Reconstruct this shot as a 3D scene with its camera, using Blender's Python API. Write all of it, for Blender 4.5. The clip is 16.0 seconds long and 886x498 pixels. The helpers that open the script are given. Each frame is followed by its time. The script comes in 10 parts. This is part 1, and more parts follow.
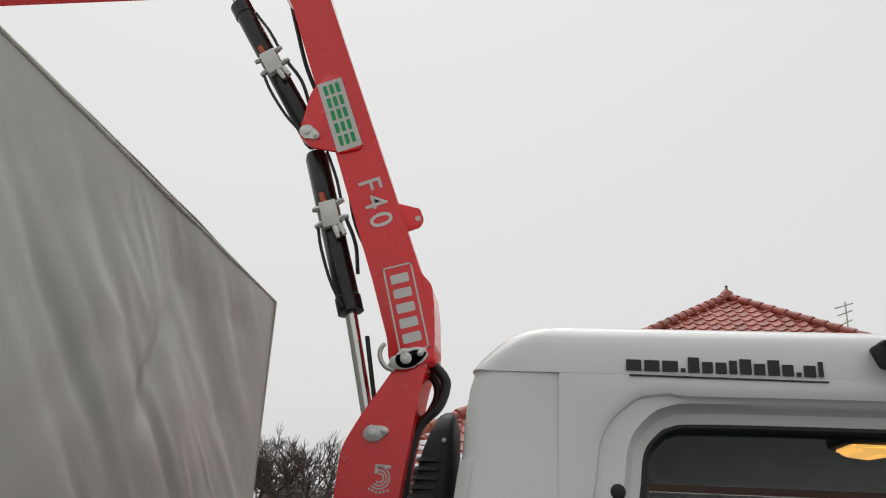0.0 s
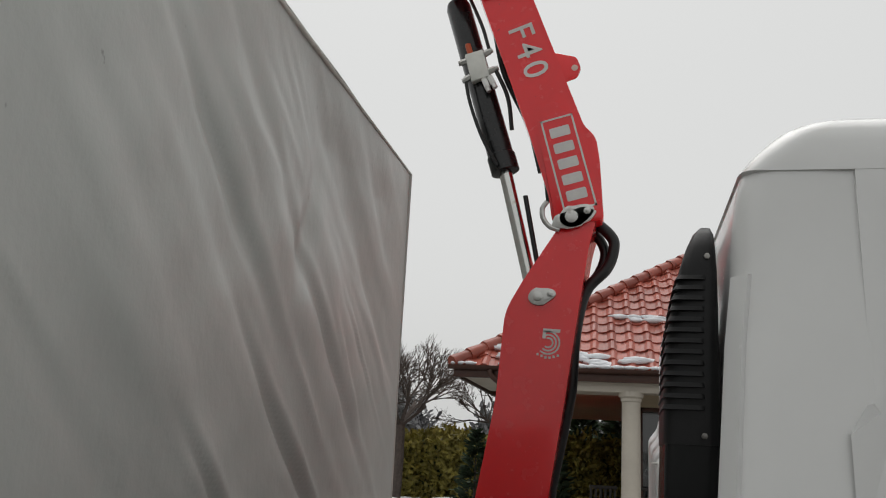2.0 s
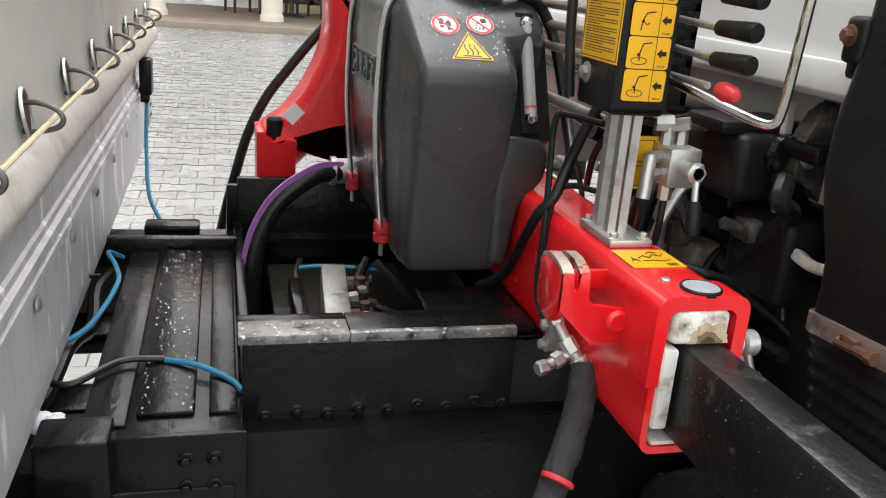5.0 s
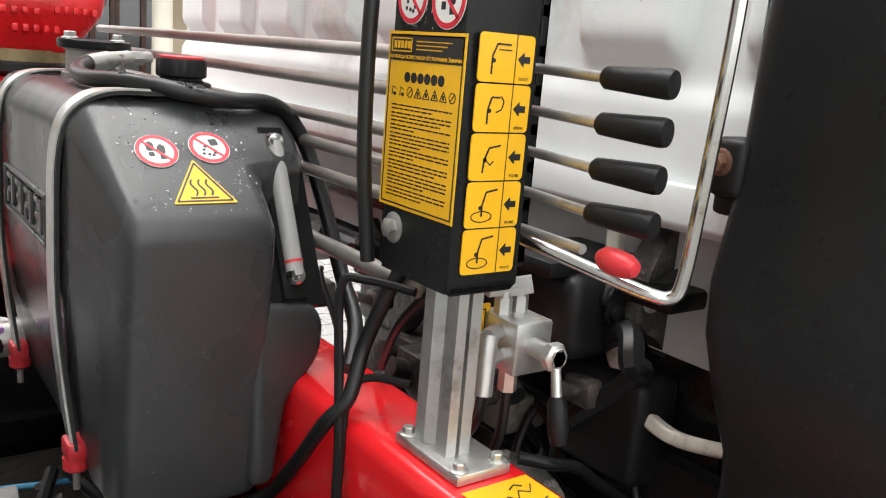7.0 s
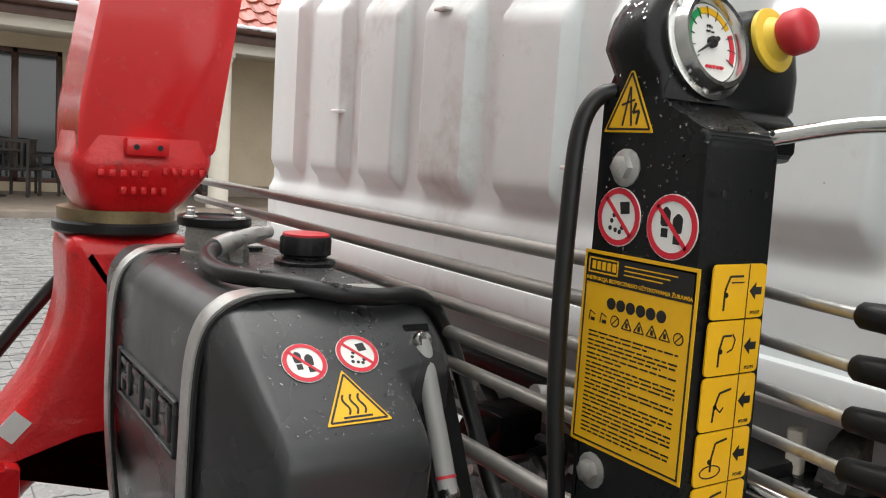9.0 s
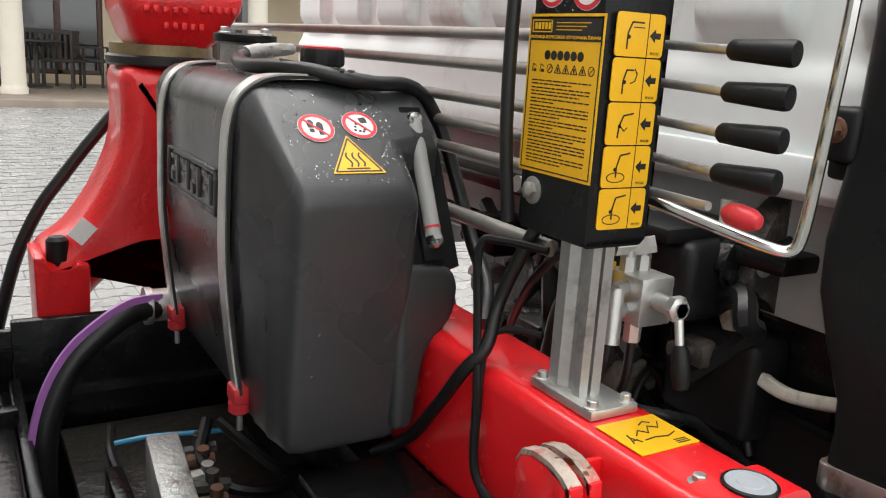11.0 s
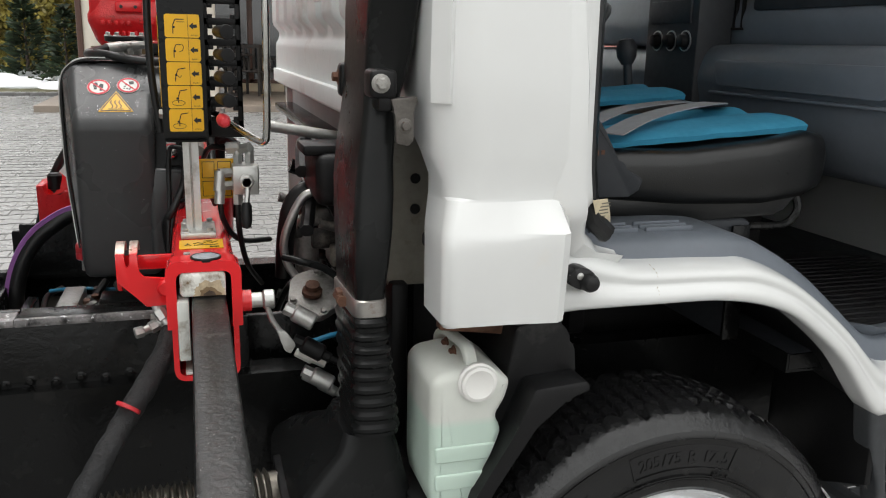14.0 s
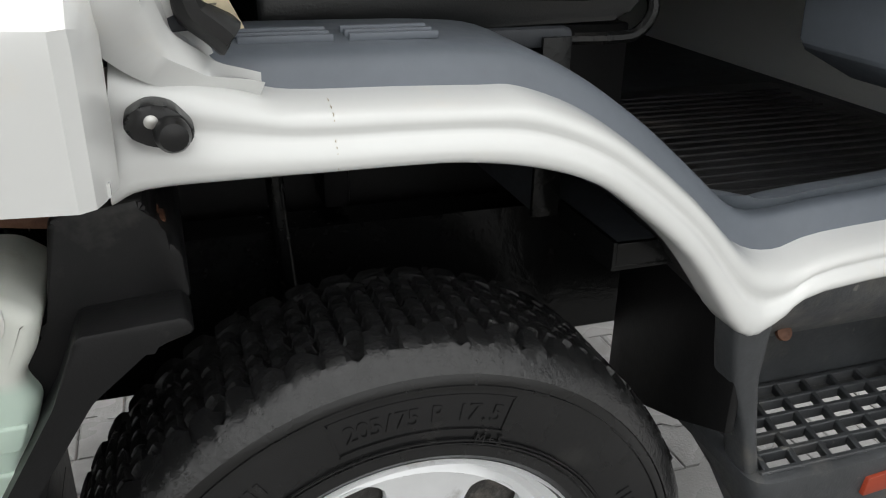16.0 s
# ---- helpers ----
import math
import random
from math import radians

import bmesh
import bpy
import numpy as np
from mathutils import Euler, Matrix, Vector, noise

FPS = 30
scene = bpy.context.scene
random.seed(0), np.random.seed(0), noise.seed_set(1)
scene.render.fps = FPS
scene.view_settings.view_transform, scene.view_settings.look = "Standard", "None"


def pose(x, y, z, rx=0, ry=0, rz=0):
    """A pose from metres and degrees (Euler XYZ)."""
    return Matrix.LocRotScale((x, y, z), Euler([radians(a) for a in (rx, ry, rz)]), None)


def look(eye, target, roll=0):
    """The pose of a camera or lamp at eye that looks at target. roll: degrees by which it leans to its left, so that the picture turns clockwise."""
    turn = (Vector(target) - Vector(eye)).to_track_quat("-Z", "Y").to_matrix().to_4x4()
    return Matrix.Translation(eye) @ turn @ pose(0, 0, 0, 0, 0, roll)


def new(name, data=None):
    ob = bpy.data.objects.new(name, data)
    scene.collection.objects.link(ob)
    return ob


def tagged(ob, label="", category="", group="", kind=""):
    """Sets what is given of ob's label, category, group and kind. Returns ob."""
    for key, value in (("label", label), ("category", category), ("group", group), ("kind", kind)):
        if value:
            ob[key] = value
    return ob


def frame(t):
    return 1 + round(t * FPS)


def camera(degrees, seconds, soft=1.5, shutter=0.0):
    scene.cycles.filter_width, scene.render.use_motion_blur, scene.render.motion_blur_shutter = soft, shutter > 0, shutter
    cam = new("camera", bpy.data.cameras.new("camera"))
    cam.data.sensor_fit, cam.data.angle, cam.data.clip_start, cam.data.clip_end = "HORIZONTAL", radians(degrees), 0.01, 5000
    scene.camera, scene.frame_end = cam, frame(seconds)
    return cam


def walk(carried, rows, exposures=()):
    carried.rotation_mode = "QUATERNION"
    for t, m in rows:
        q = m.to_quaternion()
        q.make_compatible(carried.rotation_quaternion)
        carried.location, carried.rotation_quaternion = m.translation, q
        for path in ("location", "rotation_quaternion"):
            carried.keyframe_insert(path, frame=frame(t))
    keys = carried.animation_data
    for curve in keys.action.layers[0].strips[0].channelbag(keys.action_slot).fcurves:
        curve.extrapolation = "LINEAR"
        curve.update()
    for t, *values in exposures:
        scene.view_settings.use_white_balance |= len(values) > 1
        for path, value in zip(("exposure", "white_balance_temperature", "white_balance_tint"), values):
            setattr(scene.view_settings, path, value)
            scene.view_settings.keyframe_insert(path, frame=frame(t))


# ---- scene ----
cam = camera(56.0, 16.0, soft=1.1)

PATH = [
    (0, (-0.295, -1.358, 1.796), (-0.528, 0.504, 2.489), 3.0),
    (0.5, (-0.473, -1.53, 1.861), (-0.755, 0.286, 2.649), 2.8),
    (1, (-0.514, -1.49, 1.888), (-0.9, 0.303, 2.685), 3.0),
    (1.5, (-0.547, -1.376, 1.813), (-0.957, 0.462, 2.485), 2.5),
    (2, (-0.572, -1.135, 1.685), (-1.003, 0.759, 2.161), 3.2),
    (2.5, (-0.63, -0.996, 1.565), (-0.995, 0.955, 1.813), 2.1),
    (3, (-0.773, -0.894, 1.481), (-0.986, 1.095, 1.488), 2.5),
    (3.5, (-0.938, -0.85, 1.426), (-0.974, 1.137, 1.205), 3.2),
    (4, (-1.066, -0.744, 1.366), (-0.976, 1.206, 0.933), 3.9),
    (4.2, (-1.116, -0.682, 1.344), (-0.974, 1.246, 0.831), 4.0),
    (6.3, (-1.313, -0.34, 1.342), (-0.265, 1.237, 0.698), 5.2),
    (6.5, (-1.279, -0.291, 1.355), (-0.201, 1.283, 0.754), 4.8),
    (7, (-1.192, -0.124, 1.378), (-0.025, 1.437, 0.933), 4.8),
    (7.5, (-1.151, -0.014, 1.424), (0.042, 1.557, 1.093), 4.0),
    (8, (-1.163, 0.021, 1.468), (0.026, 1.613, 1.242), 3.6),
    (8.5, (-1.196, 0.024, 1.474), (-0.045, 1.649, 1.283), 3.5),
    (9, (-1.236, 0.024, 1.457), (-0.146, 1.685, 1.232), 3.7),
    (9.5, (-1.28, 0.025, 1.423), (-0.232, 1.699, 1.106), 4.1),
    (9.7, (-1.291, 0.019, 1.399), (-0.258, 1.696, 1.05), 4.5),
    (11.8, (-1.257, -0.362, 1.359), (-0.295, 1.318, 0.856), 2.2),
    (12, (-1.214, -0.412, 1.359), (-0.278, 1.28, 0.85), 2.3),
    (12.5, (-1.085, -0.555, 1.341), (-0.254, 1.195, 0.843), 2.7),
    (13, (-1.021, -0.71, 1.354), (-0.296, 1.089, 0.865), 2.6),
    (13.5, (-0.95, -0.921, 1.351), (-0.3, 0.908, 0.867), 2.2),
    (14, (-0.775, -1.05, 1.363), (-0.212, 0.809, 0.885), 1.3),
    (14.5, (-0.552, -1.129, 1.364), (0.06, 0.696, 0.823), 0.9),
    (15, (-0.445, -1.083, 1.329), (0.305, 0.674, 0.736), 0.9),
    (15.5, (-0.329, -0.834, 1.266), (0.424, 0.888, 0.581), 0.9),
    (16, (-0.225, -0.629, 1.21), (0.371, 1.096, 0.391), 1.3),
]
walk(cam, [(t, look(eye, target, roll)) for t, eye, target, roll in PATH], exposures=[(0, 0.10), (0.5, -0.14), (1.0, -0.22), (1.5, -0.16), (2.0, 0.02), (2.5, 0.45), (3.0, 1.05), (3.5, 1.25), (4.2, 1.55), (6.3, 2.08), (7.0, 2.12), (8.0, 1.56), (9.0, 1.48), (9.7, 1.62), (11.8, 1.82), (12.5, 1.52), (13.5, 1.33), (14.0, 1.30), (15.0, 1.26), (16.0, 1.32)])

# ---- world, sun ----
world = bpy.data.worlds.new("overcast_sky")
scene.world = world
world.use_nodes = True
wn, wl = world.node_tree.nodes, world.node_tree.links
wn.clear()
sky = wn.new("ShaderNodeTexSky")
sky.sky_type, sky.sun_disc = "NISHITA", False
sky.sun_elevation, sky.sun_rotation = radians(72.4), radians(335)
sky.air_density, sky.dust_density, sky.ozone_density = 1.0, 6.0, 1.0
hs = wn.new("ShaderNodeHueSaturation")
hs.inputs["Saturation"].default_value = 0.08
cloud = wn.new("ShaderNodeMixRGB")
cloud.inputs["Fac"].default_value = 0.72
cloud.inputs["Color2"].default_value = (6.25, 6.3, 6.2, 1)
bg = wn.new("ShaderNodeBackground")
bg.inputs["Strength"].default_value = 0.12
wo = wn.new("ShaderNodeOutputWorld")
wl.new(sky.outputs[0], hs.inputs["Color"])
wl.new(hs.outputs[0], cloud.inputs["Color1"])
wl.new(cloud.outputs[0], bg.inputs["Color"])
wl.new(bg.outputs[0], wo.inputs["Surface"])
sun_data = bpy.data.lights.new("sun", "SUN")
sun_data.energy, sun_data.angle, sun_data.color = 0.9, radians(60), (1.0, 0.98, 0.95)
sun = new("sun", sun_data)
sun.matrix_world = look((-1.2, 2.6, 9), (0, 0, 0))


# ---- materials ----
def mat(name, base, rough=0.5, metal=0.0, coat=0.0, var=0.12, scale=6.0, bump=0.0, bscale=60.0, dirt=None, stretch=(1, 1, 1),
        spec=0.5, wet=0.0, trans=0.0, ior=1.45, emit=0.0, fleck=None, island=0.0):
    """A procedural surface: base colour varied at two scales, roughness breakup, fine relief and optional dirt (colour, scale, amount)."""
    m = bpy.data.materials.new(name)
    m.use_nodes = True
    n, l = m.node_tree.nodes, m.node_tree.links
    p = n["Principled BSDF"]
    co = n.new("ShaderNodeTexCoord")
    mp = n.new("ShaderNodeMapping")
    mp.inputs["Scale"].default_value = stretch
    l.new(co.outputs["Object"], mp.inputs["Vector"])

    def tex(sc, det=5.0, rgh=0.55):
        t = n.new("ShaderNodeTexNoise")
        t.inputs["Scale"].default_value, t.inputs["Detail"].default_value, t.inputs["Roughness"].default_value = sc, det, rgh
        l.new(mp.outputs[0], t.inputs["Vector"])
        return t

    def ramp(a, b, src):
        r = n.new("ShaderNodeMapRange")
        r.inputs["From Min"].default_value, r.inputs["From Max"].default_value = a, b
        l.new(src, r.inputs["Value"])
        return r.outputs[0]

    def mix(fac, a, b, mode="MIX"):
        x = n.new("ShaderNodeMixRGB")
        x.blend_type = mode
        for sock, val in ((x.inputs["Fac"], fac), (x.inputs["Color1"], a), (x.inputs["Color2"], b)):
            if hasattr(val, "is_linked"):
                l.new(val, sock)
            elif isinstance(val, tuple):
                sock.default_value = (*val[:3], 1)
            else:
                sock.default_value = val
        return x.outputs[0]
    big, fine = tex(scale), tex(scale * 9)
    col = mix(ramp(0.3, 0.7, big.outputs["Fac"]), tuple(c * (1 - var) for c in base), tuple(min(1, c * (1 + var)) for c in base))
    col = mix(ramp(0.35, 0.65, fine.outputs["Fac"]), col, mix(1.0, col, (1 - var * 0.5,) * 3, "MULTIPLY"))
    if island:
        g = n.new("ShaderNodeNewGeometry")
        oi = n.new("ShaderNodeObjectInfo")
        s = n.new("ShaderNodeMath")
        l.new(g.outputs["Random Per Island"], s.inputs[0])
        l.new(oi.outputs["Random"], s.inputs[1])
        f = n.new("ShaderNodeMath")
        f.operation = "FRACT"
        l.new(s.outputs[0], f.inputs[0])
        v = ramp(0, 1, f.outputs[0])
        n[v.node.name].inputs["To Min"].default_value, n[v.node.name].inputs["To Max"].default_value = 1 - island, 1 + island
        hv = n.new("ShaderNodeHueSaturation")
        l.new(v, hv.inputs["Value"])
        l.new(col, hv.inputs["Color"])
        col = hv.outputs[0]
    rg = n.new("ShaderNodeMapRange")
    rg.inputs["To Min"].default_value, rg.inputs["To Max"].default_value = max(0.03, rough * 0.8), min(1, rough * 1.2)
    l.new(fine.outputs["Fac"], rg.inputs["Value"])
    rough_out = rg.outputs[0]
    if dirt:
        dt = tex(dirt[1], 9.0, 0.68)
        f = ramp(0.62 - 0.25 * dirt[2], 0.72 - 0.12 * dirt[2], dt.outputs["Fac"])
        col = mix(f, col, dirt[0])
    if fleck:
        ft = tex(fleck[1], 3.0, 0.5)
        col = mix(ramp(fleck[2], fleck[2] + 0.04, ft.outputs["Fac"]), col, fleck[0])
    if wet:
        wt = tex(5.0, 3.0)
        wf = ramp(0.42, 0.58, wt.outputs["Fac"])
        wr = mix(wf, rough_out, (rough * (1 - wet),) * 3)
        rough_out = wr
    l.new(col, p.inputs["Base Color"])
    l.new(rough_out, p.inputs["Roughness"])
    p.inputs["Metallic"].default_value = metal
    p.inputs["Coat Weight"].default_value = coat
    p.inputs["Coat Roughness"].default_value = 0.08
    p.inputs["Specular IOR Level"].default_value = spec
    p.inputs["Transmission Weight"].default_value = trans
    p.inputs["IOR"].default_value = ior
    if emit:
        l.new(col, p.inputs["Emission Color"])
        p.inputs["Emission Strength"].default_value = emit
    if bump:
        b = n.new("ShaderNodeBump")
        bt = tex(bscale, 4.0, 0.6)
        b.inputs["Strength"].default_value, b.inputs["Distance"].default_value = bump, 0.6 / bscale
        l.new(bt.outputs["Fac"], b.inputs["Height"])
        l.new(b.outputs[0], p.inputs["Normal"])
    return m


DROP = mat("water_drop", (0.98, 0.98, 0.98), 0.03, var=0.0, trans=1.0, ior=1.33)
RED = mat("red_gloss_paint", (0.74, 0.012, 0.017), 0.26, coat=0.5, var=0.05, scale=3, bump=0.04, bscale=120, fleck=((0.25, 0.02, 0.015), 70, 0.74))
CAST = mat("red_cast_paint", (0.70, 0.012, 0.016), 0.36, coat=0.3, var=0.1, scale=5, bump=0.35, bscale=90, dirt=((0.3, 0.02, 0.015), 14, 0.08))
PLASTIC = mat("black_moulded_plastic", (0.0105, 0.011, 0.0112), 0.3, var=0.15, scale=8, bump=0.08, bscale=420, wet=0.15, spec=0.2)
TANKPLASTIC = mat("grey_black_tank_plastic", (0.040, 0.041, 0.0425), 0.36, var=0.12, scale=6, bump=0.15, bscale=380, wet=0.3, spec=0.5)
PLASTIC_DULL = mat("black_dull_plastic", (0.009, 0.009, 0.0095), 0.42, spec=0.26, var=0.2, scale=7, bump=0.15, bscale=300, dirt=((0.03, 0.029, 0.028), 7, 0.1))
CHASSIS = mat("black_wet_chassis_paint", (0.006, 0.0063, 0.0064), 0.26, var=0.3, scale=7, bump=0.12, bscale=55, dirt=((0.014, 0.013, 0.012), 11, 0.15), wet=0.3, spec=0.28)
WORN = mat("worn_bare_steel_edge", (0.26, 0.25, 0.25), 0.42, metal=0.4, var=0.35, scale=30, bump=0.5, bscale=110, dirt=((0.014, 0.014, 0.014), 34, 0.5), fleck=((0.62, 0.62, 0.63), 120, 0.62))
WHITE = mat("white_vehicle_paint", (0.69, 0.695, 0.685), 0.25, coat=0.6, var=0.02, scale=3, dirt=((0.70, 0.69, 0.66), 9, 0.03))
WHITE_REAR = mat("white_dusty_vehicle_paint", (0.68, 0.715, 0.71), 0.4, coat=0.15, var=0.04, scale=4, dirt=((0.5, 0.48, 0.45), 4, 0.3), fleck=((0.25, 0.23, 0.2), 60, 0.74))
TRIM = mat("blue_grey_interior_plastic", (0.140, 0.157, 0.182), 0.45, var=0.08, scale=6, bump=0.15, bscale=500)
LINING = mat("pale_grey_lining", (0.42, 0.42, 0.41), 0.85, var=0.08, scale=9, bump=0.2, bscale=500)
TRIM_DARK = mat("dark_interior_plastic", (0.030, 0.033, 0.038), 0.6, var=0.2, scale=6, bump=0.1, bscale=400)
TARP = mat("silver_grey_tarpaulin", (0.46, 0.472, 0.45), 0.36, var=0.03, scale=2.0, bump=0.10, bscale=30, fleck=((0.2, 0.19, 0.18), 22, 0.76), stretch=(1, 1, 0.6))
HEM = mat("pale_tarpaulin_hem", (0.50, 0.495, 0.455), 0.5, var=0.12, scale=6, bump=0.2, bscale=30, dirt=((0.3, 0.28, 0.25), 6, 0.3))
ALU = mat("dirty_aluminium", (0.57, 0.60, 0.63), 0.42, metal=0.35, var=0.15, scale=5, bump=0.1, bscale=40, stretch=(1, 3, 0.6), dirt=((0.45, 0.45, 0.46), 5, 0.3), fleck=((0.88, 0.88, 0.88), 8, 0.60))
ZINC = mat("galvanised_steel", (0.56, 0.56, 0.54), 0.38, metal=0.8, var=0.15, scale=14, bump=0.1, bscale=150, dirt=((0.3, 0.28, 0.25), 16, 0.3))
CHROME = mat("chromed_steel", (0.62, 0.62, 0.60), 0.2, metal=1.0, var=0.06, scale=10, dirt=((0.35, 0.28, 0.2), 30, 0.12))
PIPE = mat("worn_dull_steel_pipe", (0.27, 0.26, 0.24), 0.36, metal=0.6, var=0.18, scale=12, dirt=((0.24, 0.20, 0.16), 14, 0.2))
RUBBER = mat("black_rubber_hose", (0.009, 0.009, 0.0095), 0.38, var=0.2, scale=14, bump=0.1, bscale=200)
TYRE = mat("tyre_rubber", (0.010, 0.010, 0.0104), 0.34, var=0.2, scale=9, bump=0.06, bscale=160, dirt=((0.02, 0.0195, 0.019), 14, 0.12), wet=0.4)
RIM = mat("silver_wheel_paint", (0.80, 0.81, 0.82), 0.3, metal=0.35, var=0.05, scale=6, dirt=((0.4, 0.39, 0.37), 9, 0.15))
YELLOW = mat("yellow_sticker", (0.80, 0.44, 0.010), 0.35, var=0.05, scale=20)
TREAD = mat("wet_tread_rubber", (0.018, 0.018, 0.0185), 0.2, var=0.3, scale=40, bump=0.35, bscale=150, spec=0.65)
STEPGREY = mat("scuffed_grey_plastic", (0.050, 0.053, 0.057), 0.45, var=0.2, scale=9, bump=0.2, bscale=200, dirt=((0.10, 0.097, 0.09), 7, 0.3), fleck=((0.16, 0.155, 0.145), 40, 0.68))
BLACKINK = mat("black_print", (0.012, 0.012, 0.012), 0.4, var=0.1)
WHITEINK = mat("white_print", (0.78, 0.77, 0.74), 0.4, var=0.04)
REDINK = mat("red_print", (0.62, 0.02, 0.04), 0.4, var=0.05)
GREENINK = mat("green_print", (0.01, 0.30, 0.09), 0.4, var=0.05)
SILVERINK = mat("silver_reflective_print", (0.60, 0.58, 0.56), 0.4, var=0.08)
REDPLASTIC = mat("red_plastic", (0.55, 0.03, 0.04), 0.4, var=0.08, scale=30, dirt=((0.4, 0.1, 0.08), 40, 0.2))
YELLOWPLASTIC = mat("yellow_plastic", (0.78, 0.55, 0.06), 0.45, var=0.06, scale=20)
PURPLE = mat("purple_hose_stripe", (0.36, 0.14, 0.42), 0.45, var=0.1)
BLUEAIR = mat("blue_air_hose", (0.03, 0.22, 0.38), 0.4, var=0.1)
WHITEPLASTIC = mat("worn_white_slide_pad", (0.66, 0.66, 0.62), 0.5, var=0.08, scale=10, dirt=((0.16, 0.10, 0.05), 12, 0.25))
BOTTLE = mat("milky_translucent_plastic", (0.80, 0.82, 0.76), 0.4, var=0.06, scale=5, trans=0.25, dirt=((0.5, 0.5, 0.42), 7, 0.2))
bn, bl = BOTTLE.node_tree.nodes, BOTTLE.node_tree.links
bco, bsep, bmr, bmx = bn.new("ShaderNodeTexCoord"), bn.new("ShaderNodeSeparateXYZ"), bn.new("ShaderNodeMapRange"), bn.new("ShaderNodeMixRGB")
bl.new(bco.outputs["Object"], bsep.inputs[0])
bl.new(bsep.outputs["Z"], bmr.inputs["Value"])
bmr.inputs["From Min"].default_value, bmr.inputs["From Max"].default_value = 0.812, 0.798
bp = bn["Principled BSDF"]
bl.new(bp.inputs["Base Color"].links[0].from_socket, bmx.inputs["Color1"])
bmx.inputs["Color2"].default_value = (0.66, 0.81, 0.71, 1)
bl.new(bmr.outputs[0], bmx.inputs["Fac"])
bl.new(bmx.outputs[0], bp.inputs["Base Color"])
FLUID = mat("green_washer_fluid", (0.42, 0.66, 0.52), 0.4, var=0.1, scale=6, trans=0.15)
ORANGE = mat("orange_reflector", (0.30, 0.045, 0.02), 0.3, var=0.15)
RUST = mat("rusty_steel", (0.13, 0.062, 0.038), 0.6, metal=0.3, var=0.35, scale=25, bump=0.4, bscale=120)
CASTALU = mat("dirty_cast_aluminium", (0.34, 0.33, 0.31), 0.5, metal=0.6, var=0.25, scale=20, bump=0.4, bscale=90, dirt=((0.05, 0.045, 0.04), 12, 0.4))
ENGINE = mat("oily_black_engine", (0.032, 0.030, 0.028), 0.38, var=0.4, scale=16, bump=0.4, bscale=60, dirt=((0.15, 0.135, 0.115), 14, 0.35))
BLUEFAB = mat("blue_seat_fabric", (0.035, 0.25, 0.40), 0.85, var=0.12, scale=8, bump=0.35, bscale=600)
LEATHER = mat("black_seat_vinyl", (0.008, 0.0085, 0.0088), 0.30, spec=0.6, var=0.1, scale=10, bump=0.25, bscale=380)
BELT = mat("grey_seat_belt", (0.26, 0.265, 0.275), 0.6, var=0.1, bump=0.2, bscale=700)
PAPER = mat("cream_label", (0.66, 0.57, 0.40), 0.6, var=0.12, scale=18)
GLASSDARK = mat("dark_window_glass", (0.02, 0.024, 0.028), 0.06, var=0.1, spec=0.9, coat=0.6)
GLASS = mat("clear_glass", (0.9, 0.92, 0.9), 0.05, var=0.02, trans=1.0)
LAMP = mat("warm_cab_lamp", (1.0, 0.55, 0.14), 0.4, var=0.05, emit=0.7)
PAVER = mat("grey_concrete_paver", (0.19, 0.188, 0.184), 0.42, var=0.12, scale=5, bump=0.3, bscale=140, dirt=((0.15, 0.148, 0.145), 2, 0.25), island=0.12, wet=0.4)
JOINT = mat("sandy_paver_joint", (0.09, 0.085, 0.075), 0.7, var=0.2, scale=12, bump=0.3, bscale=60)
LAWN = mat("wet_winter_lawn", (0.085, 0.085, 0.035), 0.8, var=0.35, scale=3, bump=0.6, bscale=30, dirt=((0.13, 0.11, 0.06), 2, 0.4))
SNOW = mat("wet_snow", (0.80, 0.82, 0.85), 0.5, var=0.05, scale=4, bump=0.4, bscale=18)
ROOF = mat("red_brown_roof_tile", (0.34, 0.080, 0.052), 0.38, var=0.18, scale=3, bump=0.15, bscale=80, dirt=((0.12, 0.045, 0.035), 3, 0.25), island=0.22)
FASCIA = mat("brown_gutter_metal", (0.075, 0.035, 0.025), 0.4, var=0.15)
STUCCO = mat("cream_stucco", (0.56, 0.47, 0.34), 0.75, var=0.06, scale=2, bump=0.3, bscale=160)
SOFFIT = mat("pale_stucco", (0.62, 0.57, 0.49), 0.75, var=0.05, scale=2, bump=0.2, bscale=140)
STONE = mat("brown_stone_paving", (0.22, 0.18, 0.145), 0.55, var=0.15, scale=4, bump=0.2, bscale=60)
BARK = mat("grey_brown_bark", (0.085, 0.065, 0.055), 0.8, var=0.3, scale=14, bump=0.6, bscale=40)
HEDGE = mat("yellow_green_thuja", (0.24, 0.20, 0.04), 0.75, var=0.4, scale=5, island=0.4)
CONIFER = mat("dark_green_conifer", (0.03, 0.05, 0.022), 0.8, var=0.35, scale=5, island=0.45)
# grey haze of distance is mixed into the colour of the woods
WOODS = mat("haze_tinted_woods", (0.19, 0.19, 0.195), 0.9, var=0.2, scale=0.4, island=0.25)
WICKER = mat("dark_wicker", (0.03, 0.025, 0.022), 0.6, var=0.2)


# ---- mesh building ----
def V(*a):
    return Vector(a)


def bm_new():
    return bmesh.new()


